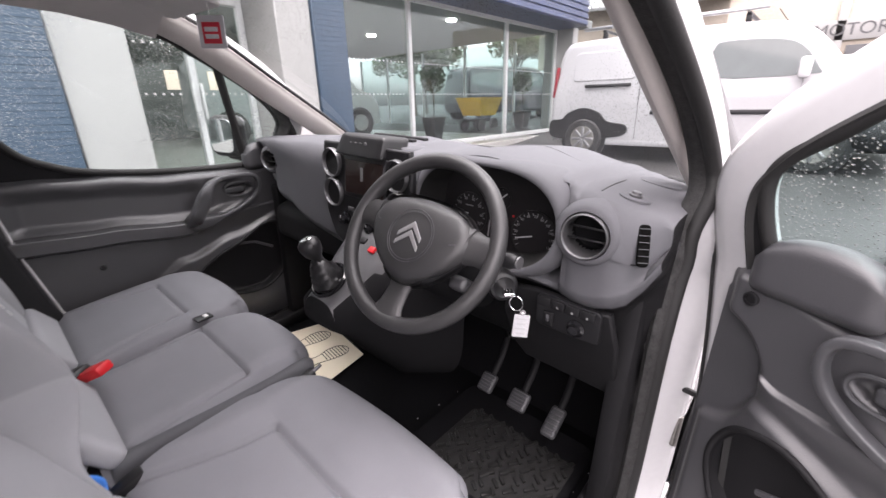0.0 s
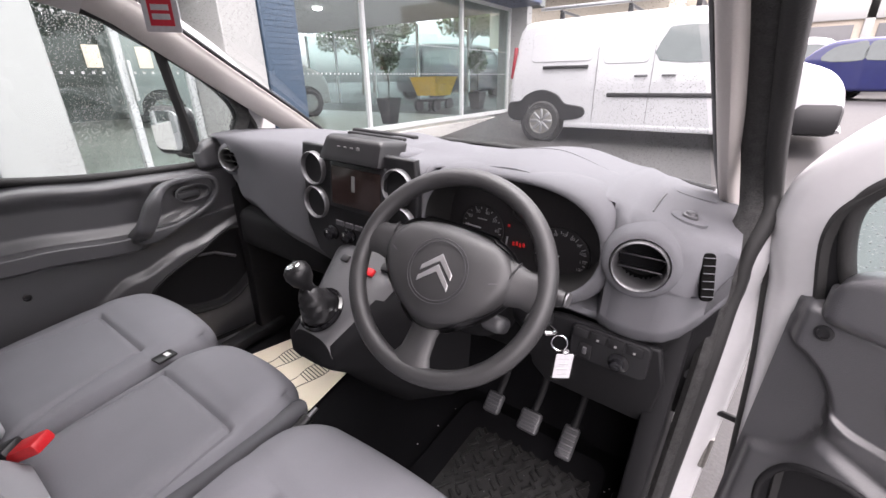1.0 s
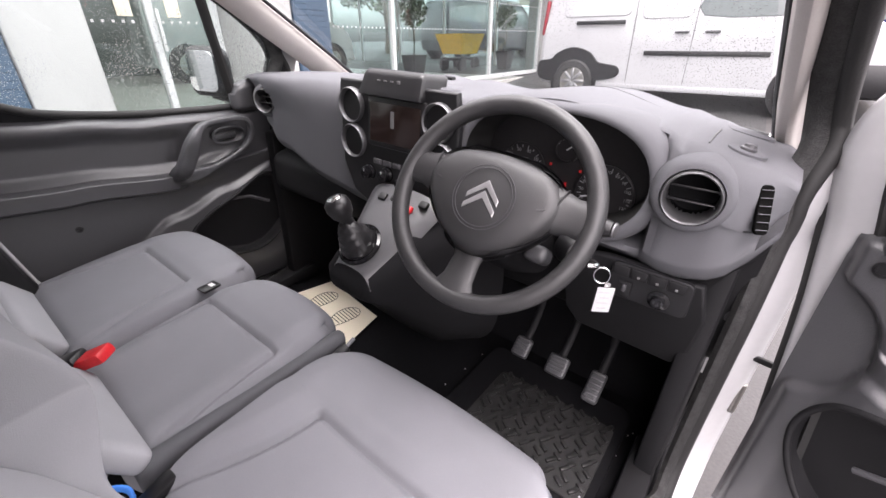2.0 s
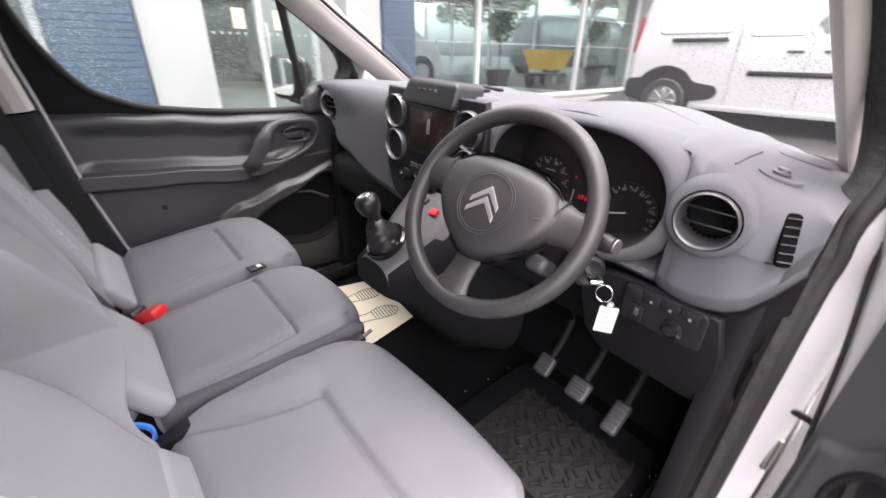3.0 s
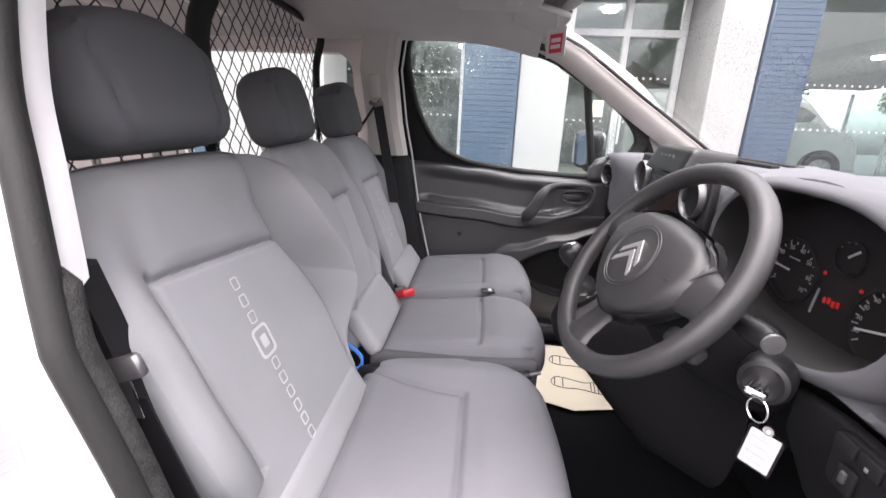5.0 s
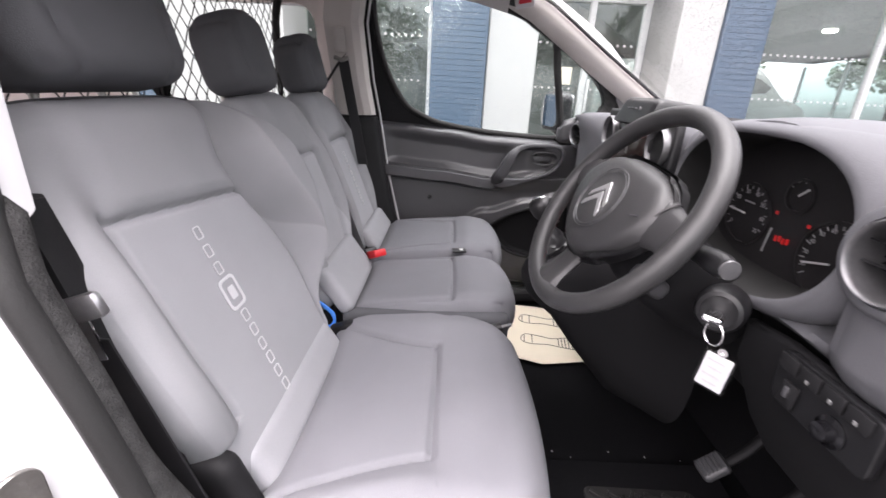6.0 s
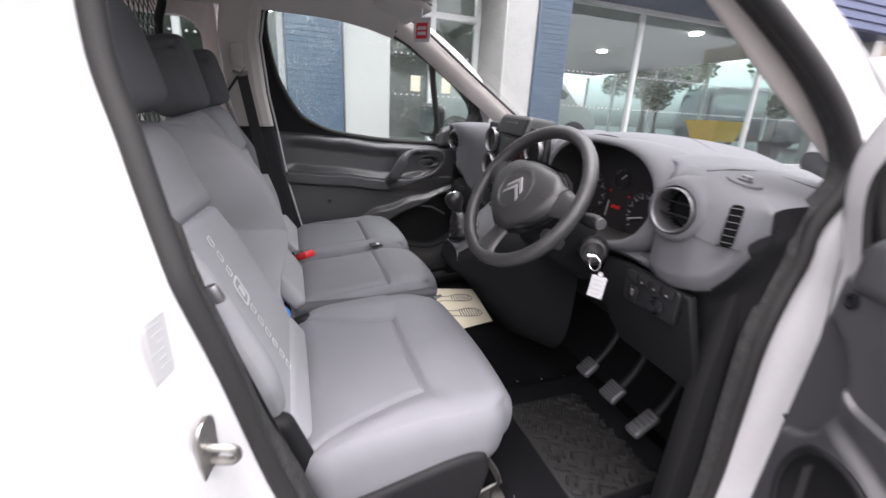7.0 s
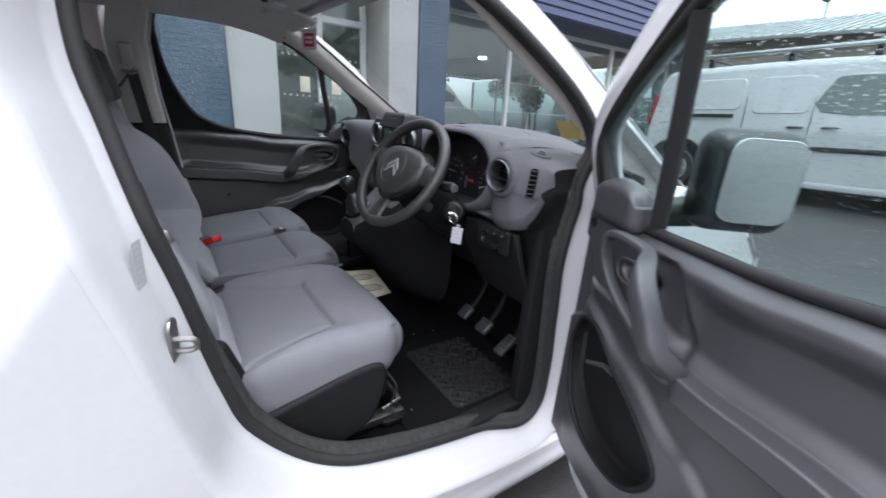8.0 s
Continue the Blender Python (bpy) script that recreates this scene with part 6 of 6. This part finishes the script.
box("shop_floor", -12, -3.9, -6, 10.6, 0.2, 0.72, TILEFLOOR, shop, "pale tiled showroom floor")
box("shop_ceiling", -12, -3.55, -6, 10.6, 3.05, 3.2, INTERIOR, shop, "grey showroom ceiling")
box("back_wall", -12.2, -12.0, -6, 6.2, 0.5, 3.1, INTERIOR, shop)
box("end_wall", -12, -3.9, -6.2, -6, 0.5, 3.1, INTERIOR, shop)
def pilaster(y_white0, y_white1, y_blue0, y_blue1):
    box("white_pilaster", -4.0, -3.25, y_white0, y_white1, -0.05, 3.0, RENDERED, shop, "white rendered pier")
    blue = box("blue_pilaster", -4.0, -3.22, y_blue0, y_blue1, -0.05, 2.98, BRICKBLUE, shop, "blue clad pier")
    for i in range(58):
        part("cladding_rib", rbox((-3.217, (y_blue0 + y_blue1) / 2, 0.06 + 0.05 * i), (0.004, y_blue1 - y_blue0 - 0.01, 0.046), 0.001, seg=1), BRICKBLUE, blue)


pilaster(0.70, 1.17, 0.16, 0.69)
pilaster(2.46, 2.85, 2.86, 3.27)
pilaster(-2.45, -1.25, -2.99, -2.46)
box("white_pilaster", -4.3, -3.6, 9.75, 10.0, 0.3, 3.0, RENDERED, shop)
box("fascia", -4.1, -3.30, 2.86, 9.75, 2.98, 3.85, FASCIA, shop, "navy ribbed fascia")
for i in range(7):
    part("fascia_rib", rbox((-3.29, 6.3, 3.04 + 0.12 * i), (0.03, 6.88, 0.085), 0.008, seg=1), FASCIA, shop)
box("fascia", -4.1, -3.28, -6, 2.84, 3.0, 3.9, RENDERED, shop, "white upper wall")
box("parapet", -12.2, -4.1, -6, 10.4, 3.2, 3.9, RENDERED, shop)


def glazing(y0, y1, z0, z1, bars, x=-4.02, rails=()):
    pane = box("pane", x - 0.012, x, y0, y1, z0, z1, SHOPGLASS, shop, "large shop window pane", 0)
    pane.visible_shadow = False
    for y in bars:
        box("mullion", x - 0.04, x + 0.04, y - 0.035, y + 0.035, z0, z1, ALU, shop)
    for z in (z0, z1, *rails):
        box("rail", x - 0.035, x + 0.038, y0, y1, z - 0.04, z + 0.04, ALU, shop)


glazing(3.27, 9.75, 0.80, 2.96, (3.32, 5.03, 7.7, 9.72))
glazing(-1.83, 0.16, 0.55, 2.96, (-1.8, -0.85, 0.12), x=-3.95)
glazing(1.17, 2.46, 0.55, 2.96, (1.22, 1.84, 2.42), x=-3.95, rails=(2.52,))
glazing(-6, -2.84, 0.5, 2.96, (-5.5, -4.2, -2.9), x=-3.95)
def dots(y0, y1, rows, x, pitch=0.075, size=0.022):
    """Rows of small pale squares stuck on the glazing as a warning strip."""
    v, f = [], []
    for z in rows:
        for i in range(int((y1 - y0) / pitch)):
            y, k = y0 + pitch * (i + 0.5), len(v)
            v += [Vector((x, y - size / 2, z - size / 2)), Vector((x, y + size / 2, z - size / 2)), Vector((x, y + size / 2, z + size / 2)), Vector((x, y - size / 2, z + size / 2))]
            f.append((k, k + 1, k + 2, k + 3))
    return v, f


for y0, y1, x in ((3.40, 4.95, -4.014), (5.10, 7.62, -4.014), (7.78, 9.66, -4.014), (-1.7, 0.05, -3.944), (1.28, 1.78, -3.944), (1.90, 2.36, -3.944)):
    tagged(part("warning_dots", dots(y0, y1, (1.62, 2.08), x), ALU, shop, "rows of small white squares on the glass", smooth=False), kind="stuff")
for y in (1.80, 1.88):
    part("door_pull", rbox((-3.88, y, 1.55), (0.03, 0.03, 0.35), 0.012), ALU, shop, "white door pull")
    part("notice", rbox((-3.93, y - 0.16 if y < 1.85 else y + 0.16, 1.75), (0.006, 0.12, 0.18), 0.002), PAPER, shop)
far = box("pane", -4.0, -3.99, 9.76, 9.77, 0.8, 2.96, SHOPGLASS, shop, "", 0)
side_pane = box("pane", -12, -4.1, 10.38, 10.39, 0.8, 2.96, SHOPGLASS, shop, "end glazing of the showroom", 0)
side_pane.visible_shadow = False
for x in (-5.5, -7.2, -8.9, -10.6, -12):
    box("mullion", x - 0.03, x + 0.03, 10.34, 10.42, 0.8, 2.96, ALU, shop)
for y in (-0.1, 1.9, 4.2, 7.2):
    for x in (-5.0, -7.5):
        lampob = part("ceiling_lamp", lathe([(0.10, 0.0), (0.10, -0.03), (0.085, -0.04), (0.0005, -0.04)], 18, pose(x, y, 3.05)), LAMP, shop, "lit round ceiling lamp")
lamp_data = bpy.data.lights.new("showroom_light", "AREA")
lamp_data.shape, lamp_data.size, lamp_data.size_y, lamp_data.energy, lamp_data.color = "RECTANGLE", 6, 12, 50, (1, 0.96, 0.9)
sl = new("showroom_light", lamp_data)
sl.matrix_world = look((-8, 3, 3.0), (-8, 3, 0))


# parked vehicles, each built along its own x, nose towards +x, standing at z = 0
def wheel_parts(parent, x, y, r=0.31, w=0.2):
    side = 1 if y > 0 else -1
    tyre = part("wheel", moved(lathe([(r * 0.66, -w / 2), (r * 0.93, -w / 2), (r, -w * 0.35), (r, w * 0.35), (r * 0.93, w / 2), (r * 0.66, w / 2)], 36, None, False), pose(x, y, r, 90, 0, 0)), TYRE, parent, "black tyre")
    rim = part("rim", moved(lathe([(r * 0.68, w * 0.42), (r * 0.62, w * 0.46), (r * 0.57, w * 0.34), (r * 0.54, w * 0.24), (0.0005, w * 0.24)], 28), pose(x, y, r, 90 if side < 0 else -90, 0, 0)), STEEL, tyre, "silver rim")
    for i in range(8):
        part("spoke", moved(rbox((r * 0.32, 0, w * 0.34), (r * 0.56, r * 0.15, 0.05), 0.012), pose(x, y, r, 90 if side < 0 else -90, 0, 0) @ pose(0, 0, 0, 0, 0, 45 * i)), SATIN, tyre)


def vehicle(name, label, category, profile, width, wheels, panes, paint, at, yaw, r=0.31, dark=TRIM, group=""):
    """A parked vehicle: profile (x, z) of its side, panes given as outlines on the side."""
    car = thing(name, label, category, (0, 0, 0), group, van=False)
    prof = [(p.x, p.y) for p in smooth_loop([(*p, 0) for p in profile], 3)]
    def tuck(v):
        lean = 1 - 0.16 * max(0.0, (v.y - 0.95)) / 0.9
        return Vector((v.x, v.z * lean, v.y))
    body = part("body", bent(plate(prof, (), width, 0.09, 4), tuck), paint, car, "", 40)
    for i, pane in enumerate(panes):
        for s in (-1, 1):
            out = [(p.x, p.y) for p in smooth_loop([(*p, 0) for p in pane], 3)]
            part("window", bent(plate(out, (), 0.02, 0.004), lambda v, s=s: Vector((v.x, s * (width / 2 + 0.003) * (1 - 0.16 * max(0.0, (v.y - 0.95)) / 0.9) + s * v.z * 0.4, v.y))), CARGLASS, body, "dark window glass")
    for x in wheels:
        for s in (-1, 1):
            part("wheel_arch", moved(lathe([(r * 1.22, -0.02), (r * 1.22, 0.004), (r * 1.05, 0.006), (0.0005, 0.006)], 32), pose(x, s * (width / 2 - 0.002), r, 90 if s < 0 else -90, 0, 0)), BLACK, body)
            wheel_parts(car, x, s * (width / 2 - 0.042), r)
    car.matrix_basis = pose(*at, 0, 0, yaw)
    return car, body


VANPROF = [(0.02, 0.35), (0.0, 0.8), (0.06, 1.45), (0.16, 1.74), (0.5, 1.81), (2.2, 1.83), (3.0, 1.78), (3.35, 1.62), (3.68, 1.24), (3.80, 1.12), (4.12, 1.0), (4.30, 0.78), (4.34, 0.42), (4.2, 0.26), (2.3, 0.22), (0.3, 0.24)]
VY = 7.0
pv, pb = vehicle("parked_van", "white parked panel van with roof bars, rain-wet", "van", VANPROF, 1.82, (0.62, 3.55), [
    [(2.27, 1.17), (2.30, 1.52), (2.42, 1.60), (2.95, 1.58), (3.22, 1.48), (3.42, 1.22), (3.35, 1.15)]], VANPAINT, (-2.6, VY + 0.91, grade(VY) + 0.02), 0)
for s in (-1,):
    yy = s * 0.912
    for nm, z, x0, x1, h in (("slide_rail", 1.12, 0.58, 1.30, 0.05), ("side_moulding", 0.72, 1.62, 3.1, 0.06)):
        part(nm, rbox(((x0 + x1) / 2, yy - 0.004, z), (x1 - x0, 0.03, h), 0.008), BLACK, pb, "black rubbing strip")
    def flank(v):
        return Vector((v.x, -0.912 * (1 - 0.16 * max(0.0, (v.y - 0.95)) / 0.9) + 0.004 - v.z, v.y))
    for x0, x1, z0, z1 in ((0.35, 1.35, 1.20, 1.63), (1.50, 2.14, 1.15, 1.63)):
        part("pressed_panel", bent(plate(rrect(x0, z0, x1, z1, 0.08), (), 0.026, 0.010, 3), flank), VANPAINT, pb, "pressed blank window panel", 50)
    arch = [(0.02, 0.36), (0.0, 0.52), (0.05, 0.60), (0.22, 0.62), (0.30, 0.70), (0.48, 0.78), (0.66, 0.79), (0.86, 0.72), (0.98, 0.60), (1.12, 0.57), (1.28, 0.54), (1.32, 0.45), (1.25, 0.38), (1.06, 0.34), (0.62, 0.30), (0.2, 0.30)]
    part("arch_flare", bent(plate([(p.x, p.y) for p in smooth_loop([(*q, 0) for q in arch], 3)], (), 0.05, 0.012, 2), flank), BLACK, pb, "black arch flare and bumper corner", 50)
    for x in (1.43, 2.2, 3.3):
        part("door_seam", rbox((x, yy + 0.004, 0.85), (0.005, 0.012, 1.05), 0), BLACK, pb)
    for x in (2.06, 2.42):
        part("door_handle", rbox((x, yy - 0.012, 0.98), (0.18, 0.03, 0.03), 0.012), TRIM, pb, "dark door handle")
    part("tail_lamp", rbox((0.052, yy + 0.055, 1.20), (0.05, 0.08, 0.48), 0.02, (0, 6, 0)), TAIL, pb, "red tail lamp")
    part("front_bumper", rbox((4.10, yy + 0.20, 0.45), (0.50, 0.46, 0.40), 0.10), BLACK, pb, "black front bumper corner")
    part("sill", rbox((2.2, yy + 0.03, 0.27), (2.5, 0.06, 0.10), 0.02), VANPAINT, pb)
    mir = part("door_mirror", rbox((3.30, yy - 0.10, 1.22), (0.12, 0.18, 0.24), 0.04), PAINT, pb, "white door mirror")
for x in (0.75, 1.75, 2.6):
    bar = part("roof_bar", rbox((x, 0, 1.92), (0.05, 1.5, 0.03), 0.006), BLACK, pb, "black roof bar")
    for s in (-1, 1):
        part("bar_foot", rbox((x, s * 0.68, 1.86), (0.07, 0.06, 0.12), 0.012), BLACK, bar)
part("rack_rail", rbox((1.6, -0.70, 1.97), (2.4, 0.04, 0.05), 0.01), SATIN, pb, "grey rack rail")
part("aerial", tube([(3.0, -0.2, 1.80), (2.85, -0.2, 2.0)], 0.006, 6), BLACK, pb)

HATCH = [(0.02, 0.35), (0.0, 0.7), (0.12, 0.98), (0.55, 1.36), (1.0, 1.47), (1.9, 1.47), (2.4, 1.36), (3.0, 1.0), (3.6, 0.88), (3.95, 0.68), (4.0, 0.40), (3.8, 0.22), (0.2, 0.22)]
HWIN = [[(0.62, 0.98), (0.80, 1.28), (1.2, 1.37), (1.48, 1.38), (1.50, 0.96)], [(1.58, 0.96), (1.58, 1.38), (1.95, 1.36), (2.35, 1.22), (2.72, 0.98)]]
bc_, bb_ = vehicle("parked_car", "dark blue parked hatchback on wet asphalt", "car", HATCH, 1.75, (0.72, 3.25), HWIN, BLUECAR, (2.05, 17.2, grade(17) + 0.02), -28)
part("headlamp", rbox((3.80, -0.70, 0.72), (0.30, 0.20, 0.14), 0.04, (0, 12, 18)), CHROME, bb_, "clear headlamp")
part("door_mirror", rbox((2.55, -0.98, 0.98), (0.14, 0.16, 0.12), 0.03), BLUECAR, bb_)
vehicle("parked_van", "white parked van beside the stone garage", "van", VANPROF, 1.85, (0.62, 3.72), [[(2.27, 1.17), (2.30, 1.52), (2.42, 1.60), (2.95, 1.58), (3.22, 1.48), (3.42, 1.22), (3.35, 1.15)]], PAINT, (-0.4, 21.5, grade(20) + 0.02), -8)
vehicle("dark_van", "dark grey van beyond the glazing", "van", VANPROF, 1.85, (0.62, 3.72), [[(0.4, 1.15), (0.45, 1.58), (2.9, 1.60), (3.42, 1.22), (3.35, 1.15)]], DARKVAN, (-9.4, 12.6, grade(12) + 0.02), 70)
vehicle("white_van", "white van beyond the glazing", "van", VANPROF, 1.9, (0.62, 3.72), [[(2.27, 1.17), (2.30, 1.52), (2.95, 1.58), (3.42, 1.22)]], PAINT, (-9.2, 17.0, grade(12) + 0.02), 60)
vehicle("silver_van", "silver van inside the showroom", "van", VANPROF, 1.8, (0.62, 3.72), [[(1.2, 1.17), (1.3, 1.55), (2.95, 1.58), (3.42, 1.22)]], SILVERVAN, (-9.6, 3.6, 0.74), 80)
vehicle("parked_car", "silver parked hatchback behind the camera", "car", HATCH, 1.75, (0.72, 3.25), HWIN, SILVERVAN, (7.0, 2.0, 0.02), 80)
vehicle("parked_van", "white parked van opposite the showroom", "van", VANPROF, 1.85, (0.62, 3.72), [[(2.27, 1.17), (2.30, 1.52), (2.95, 1.58), (3.42, 1.22)]], PAINT, (8.0, 7.5, grade(7.5) + 0.02), 100)

# yellow tipping trolley and potted trees in the showroom
tr = thing("tipping_trolley", "yellow tipping trolley on small wheels", "trolley", (-6.2, 9.75, 0.73), van=False)
skip = loft([[Vector((-6.2 + sx * w, 9.75 + sy * l, z)) for sx, sy in ((-1, -1), (1, -1), (1, 1), (-1, 1))] for z, w, l in ((1.14, 0.30, 0.34), (1.60, 0.42, 0.50), (1.58, 0.39, 0.47), (1.17, 0.27, 0.31))])
part("skip", skip, YELLOW, tr, "yellow steel skip", 20)
part("chassis", rbox((-6.2, 9.75, 1.02), (0.5, 0.86, 0.06), 0.01), BLACK, tr)
for sx in (-1, 1):
    for sy in (-1, 1):
        part("trolley_wheel", moved(lathe([(0.06, -0.04), (0.16, -0.04), (0.17, 0), (0.16, 0.04), (0.06, 0.04)], 20), pose(-6.2 + sx * 0.28, 9.75 + sy * 0.30, 0.90, 0, 90, 0)), TYRE, tr)


def leaves(center, r, n, size, seed):
    random.seed(seed)
    v, f = [], []
    for _ in range(n):
        d = Vector((random.gauss(0, 1), random.gauss(0, 1), random.gauss(0, 1))).normalized() * (random.random() ** 0.4)
        c = Vector(center) + Vector((d.x * r[0], d.y * r[1], d.z * r[2]))
        a = Vector((random.gauss(0, 1), random.gauss(0, 1), random.gauss(0, 1))).normalized()
        b = a.cross(Vector((random.gauss(0, 1), random.gauss(0, 1), random.gauss(0, 1)))).normalized()
        s = size * (0.6 + 0.8 * random.random())
        k = len(v)
        v += [c - a * s, c - b * s * 0.5, c + a * s, c + b * s * 0.5]
        f.append((k, k + 1, k + 2, k + 3))
    return v, f


for i, (x, y) in enumerate(((-5.0, 6.6), (-5.0, 10.0))):
    pt = thing("potted_tree", "clipped potted tree in a tapered black pot", "potted plant", (x, y, 0.73), "potted trees", van=False)
    part("pot", lathe([(0.15, 0.0), (0.24, 0.46), (0.25, 0.48), (0.22, 0.48), (0.20, 0.42), (0.0005, 0.42)], 4, pose(x, y, 0.73, 0, 0, 45)), BLACK, pt, "tapered black pot", 20)
    part("trunk", tube([(x, y, 1.14), (x + 0.02, y, 1.5), (x, y, 1.75)], 0.02, 8), BARK, pt)
    part("crown", leaves((x, y, 1.95), (0.26, 0.26, 0.30), 900, 0.035, i), LEAF, pt, "dense green clipped crown", smooth=False)

# trees and buildings in the distance
def tree(x, y, z, h, seed, bare=False):
    random.seed(seed)
    t = thing("tree", "bare winter tree with thin twigs in the distance" if bare else "green leafy tree beyond the showroom", "tree", (x, y, z), "distant trees", van=False)
    top = Vector((x + random.uniform(-0.3, 0.3), y, z + h * 0.62))
    part("trunk", tube([(x, y, z), ((x + top.x) / 2 + 0.1, y, z + h * 0.3), tuple(top)], [h * 0.03, h * 0.022, h * 0.01], 8), BARK, t)
    ends = []
    for i in range(9 if not bare else 16):
        a, e = random.uniform(0, 6.28), random.uniform(0.4, 1.2)
        s0 = Vector((x, y, z + h * random.uniform(0.3, 0.6)))
        d = Vector((math.cos(a) * math.cos(e), math.sin(a) * math.cos(e), math.sin(e))) * h * random.uniform(0.25, 0.42)
        ends.append(s0 + d)
        part("limb", tube([s0, s0 + d * 0.5 + Vector((0, 0, 0.05 * h)), s0 + d], [h * 0.011, h * 0.007, h * 0.003], 6), BARK, t)
    v, f = [], []
    for i, c in enumerate(ends + [top]):
        lv, lf = leaves(c, (h * 0.17, h * 0.17, h * 0.13), 60 if bare else 420, h * (0.012 if bare else 0.022), seed * 31 + i)
        f += [tuple(k + len(v) for k in q) for q in lf]
        v += lv
    part("crown", (v, f), LEAF, t, "sparse twigs and leaves" if bare else "loose green crown", smooth=False)


for i, (x, y, h) in enumerate(((-16, 17, 5.5), (-19, 21, 6.5), (-14, 24, 6), (-22, 15, 6), (-11, 28, 6.5), (-25, 26, 7), (-7, 38, 7.5), (-1, 42, 8))):
    tree(x, y, grade(12), h, i + 3, bare=i > 5)
for i, (x, y, h) in enumerate(((14, 3, 6), (17, 9, 7), (15, -4, 6.5))):
    tree(x, y, 0.3, h, i + 30)
STONE = mat("beige_stone", (0.42, 0.37, 0.31), 0.85, var=0.15, scale=0.7, fine=12)
ROOFM = mat("grey_metal_roof", (0.25, 0.26, 0.26), 0.5, var=0.1, scale=1, fine=8)
gar = thing("garage_building", "stone garage building with a dark sign band", "building", (2, 24, 0.8), van=False)
part("wall", rbox((4.0, 26, 3.4), (15, 3.0, 5.4), 0.02), STONE, gar, "beige stone wall")
for i in range(4):
    part("garage_door", rbox((-1.0 + 3.3 * i, 24.48, 2.1), (2.6, 0.08, 2.4), 0.02), TRIM, gar, "dark roller door")
    part("pilaster", rbox((-2.6 + 3.3 * i, 24.45, 2.9), (0.3, 0.16, 4.2), 0.02), RENDERED, gar)
part("sign_board", rbox((4.0, 24.42, 3.85), (11, 0.10, 0.75), 0.02), RENDERED, gar, "pale sign board")
writing("MOTOR", pose(1.0, 24.36, 3.85, 90, 0, 0), 0.62, TRIM, gar, "sign_letters")
shed = thing("far_shed", "long low building with a grey ribbed roof", "building", (-6, 19, 0.85), van=False)
part("wall", rbox((-5.8, 20.5, 2.9), (7.2, 4, 4.1), 0.02), STONE, shed)
eaves = part("roof", moved(rbox((0, 0, 0), (7.8, 5.2, 0.12), 0.02), pose(-5.8, 19.9, 5.35, 15, 3, 0)), ROOFM, shed, "grey ribbed roof")
for i in range(26):
    part("roof_rib", moved(rbox((-3.8 + 0.304 * i, 0, 0.08), (0.05, 5.2, 0.05), 0.008, seg=1), pose(-5.8, 19.9, 5.35, 15, 3, 0)), ROOFM, eaves)
for x in (-6.5, -3.8):
    pole = thing("lamp_post", "thin grey lighting column beside the trees", "lamp post", (x, 26, 0.85), "lamp posts", van=False)
    part("column", tube([(x, 26, 0.85), (x, 26, 7.5)], [0.07, 0.045], 10), ALU, pole)
    part("lantern", rbox((x, 25.7, 7.5), (0.2, 0.6, 0.1), 0.03), TRIM, pole)

# the van leans a little to the driver's side
LEANING = Matrix.Translation((0, 0, 1)) @ Matrix.Rotation(radians(2.5), 4, "Y") @ Matrix.Translation((0, 0, -1))
for ob in CAR:
    ob.matrix_basis = LEANING @ ob.matrix_basis
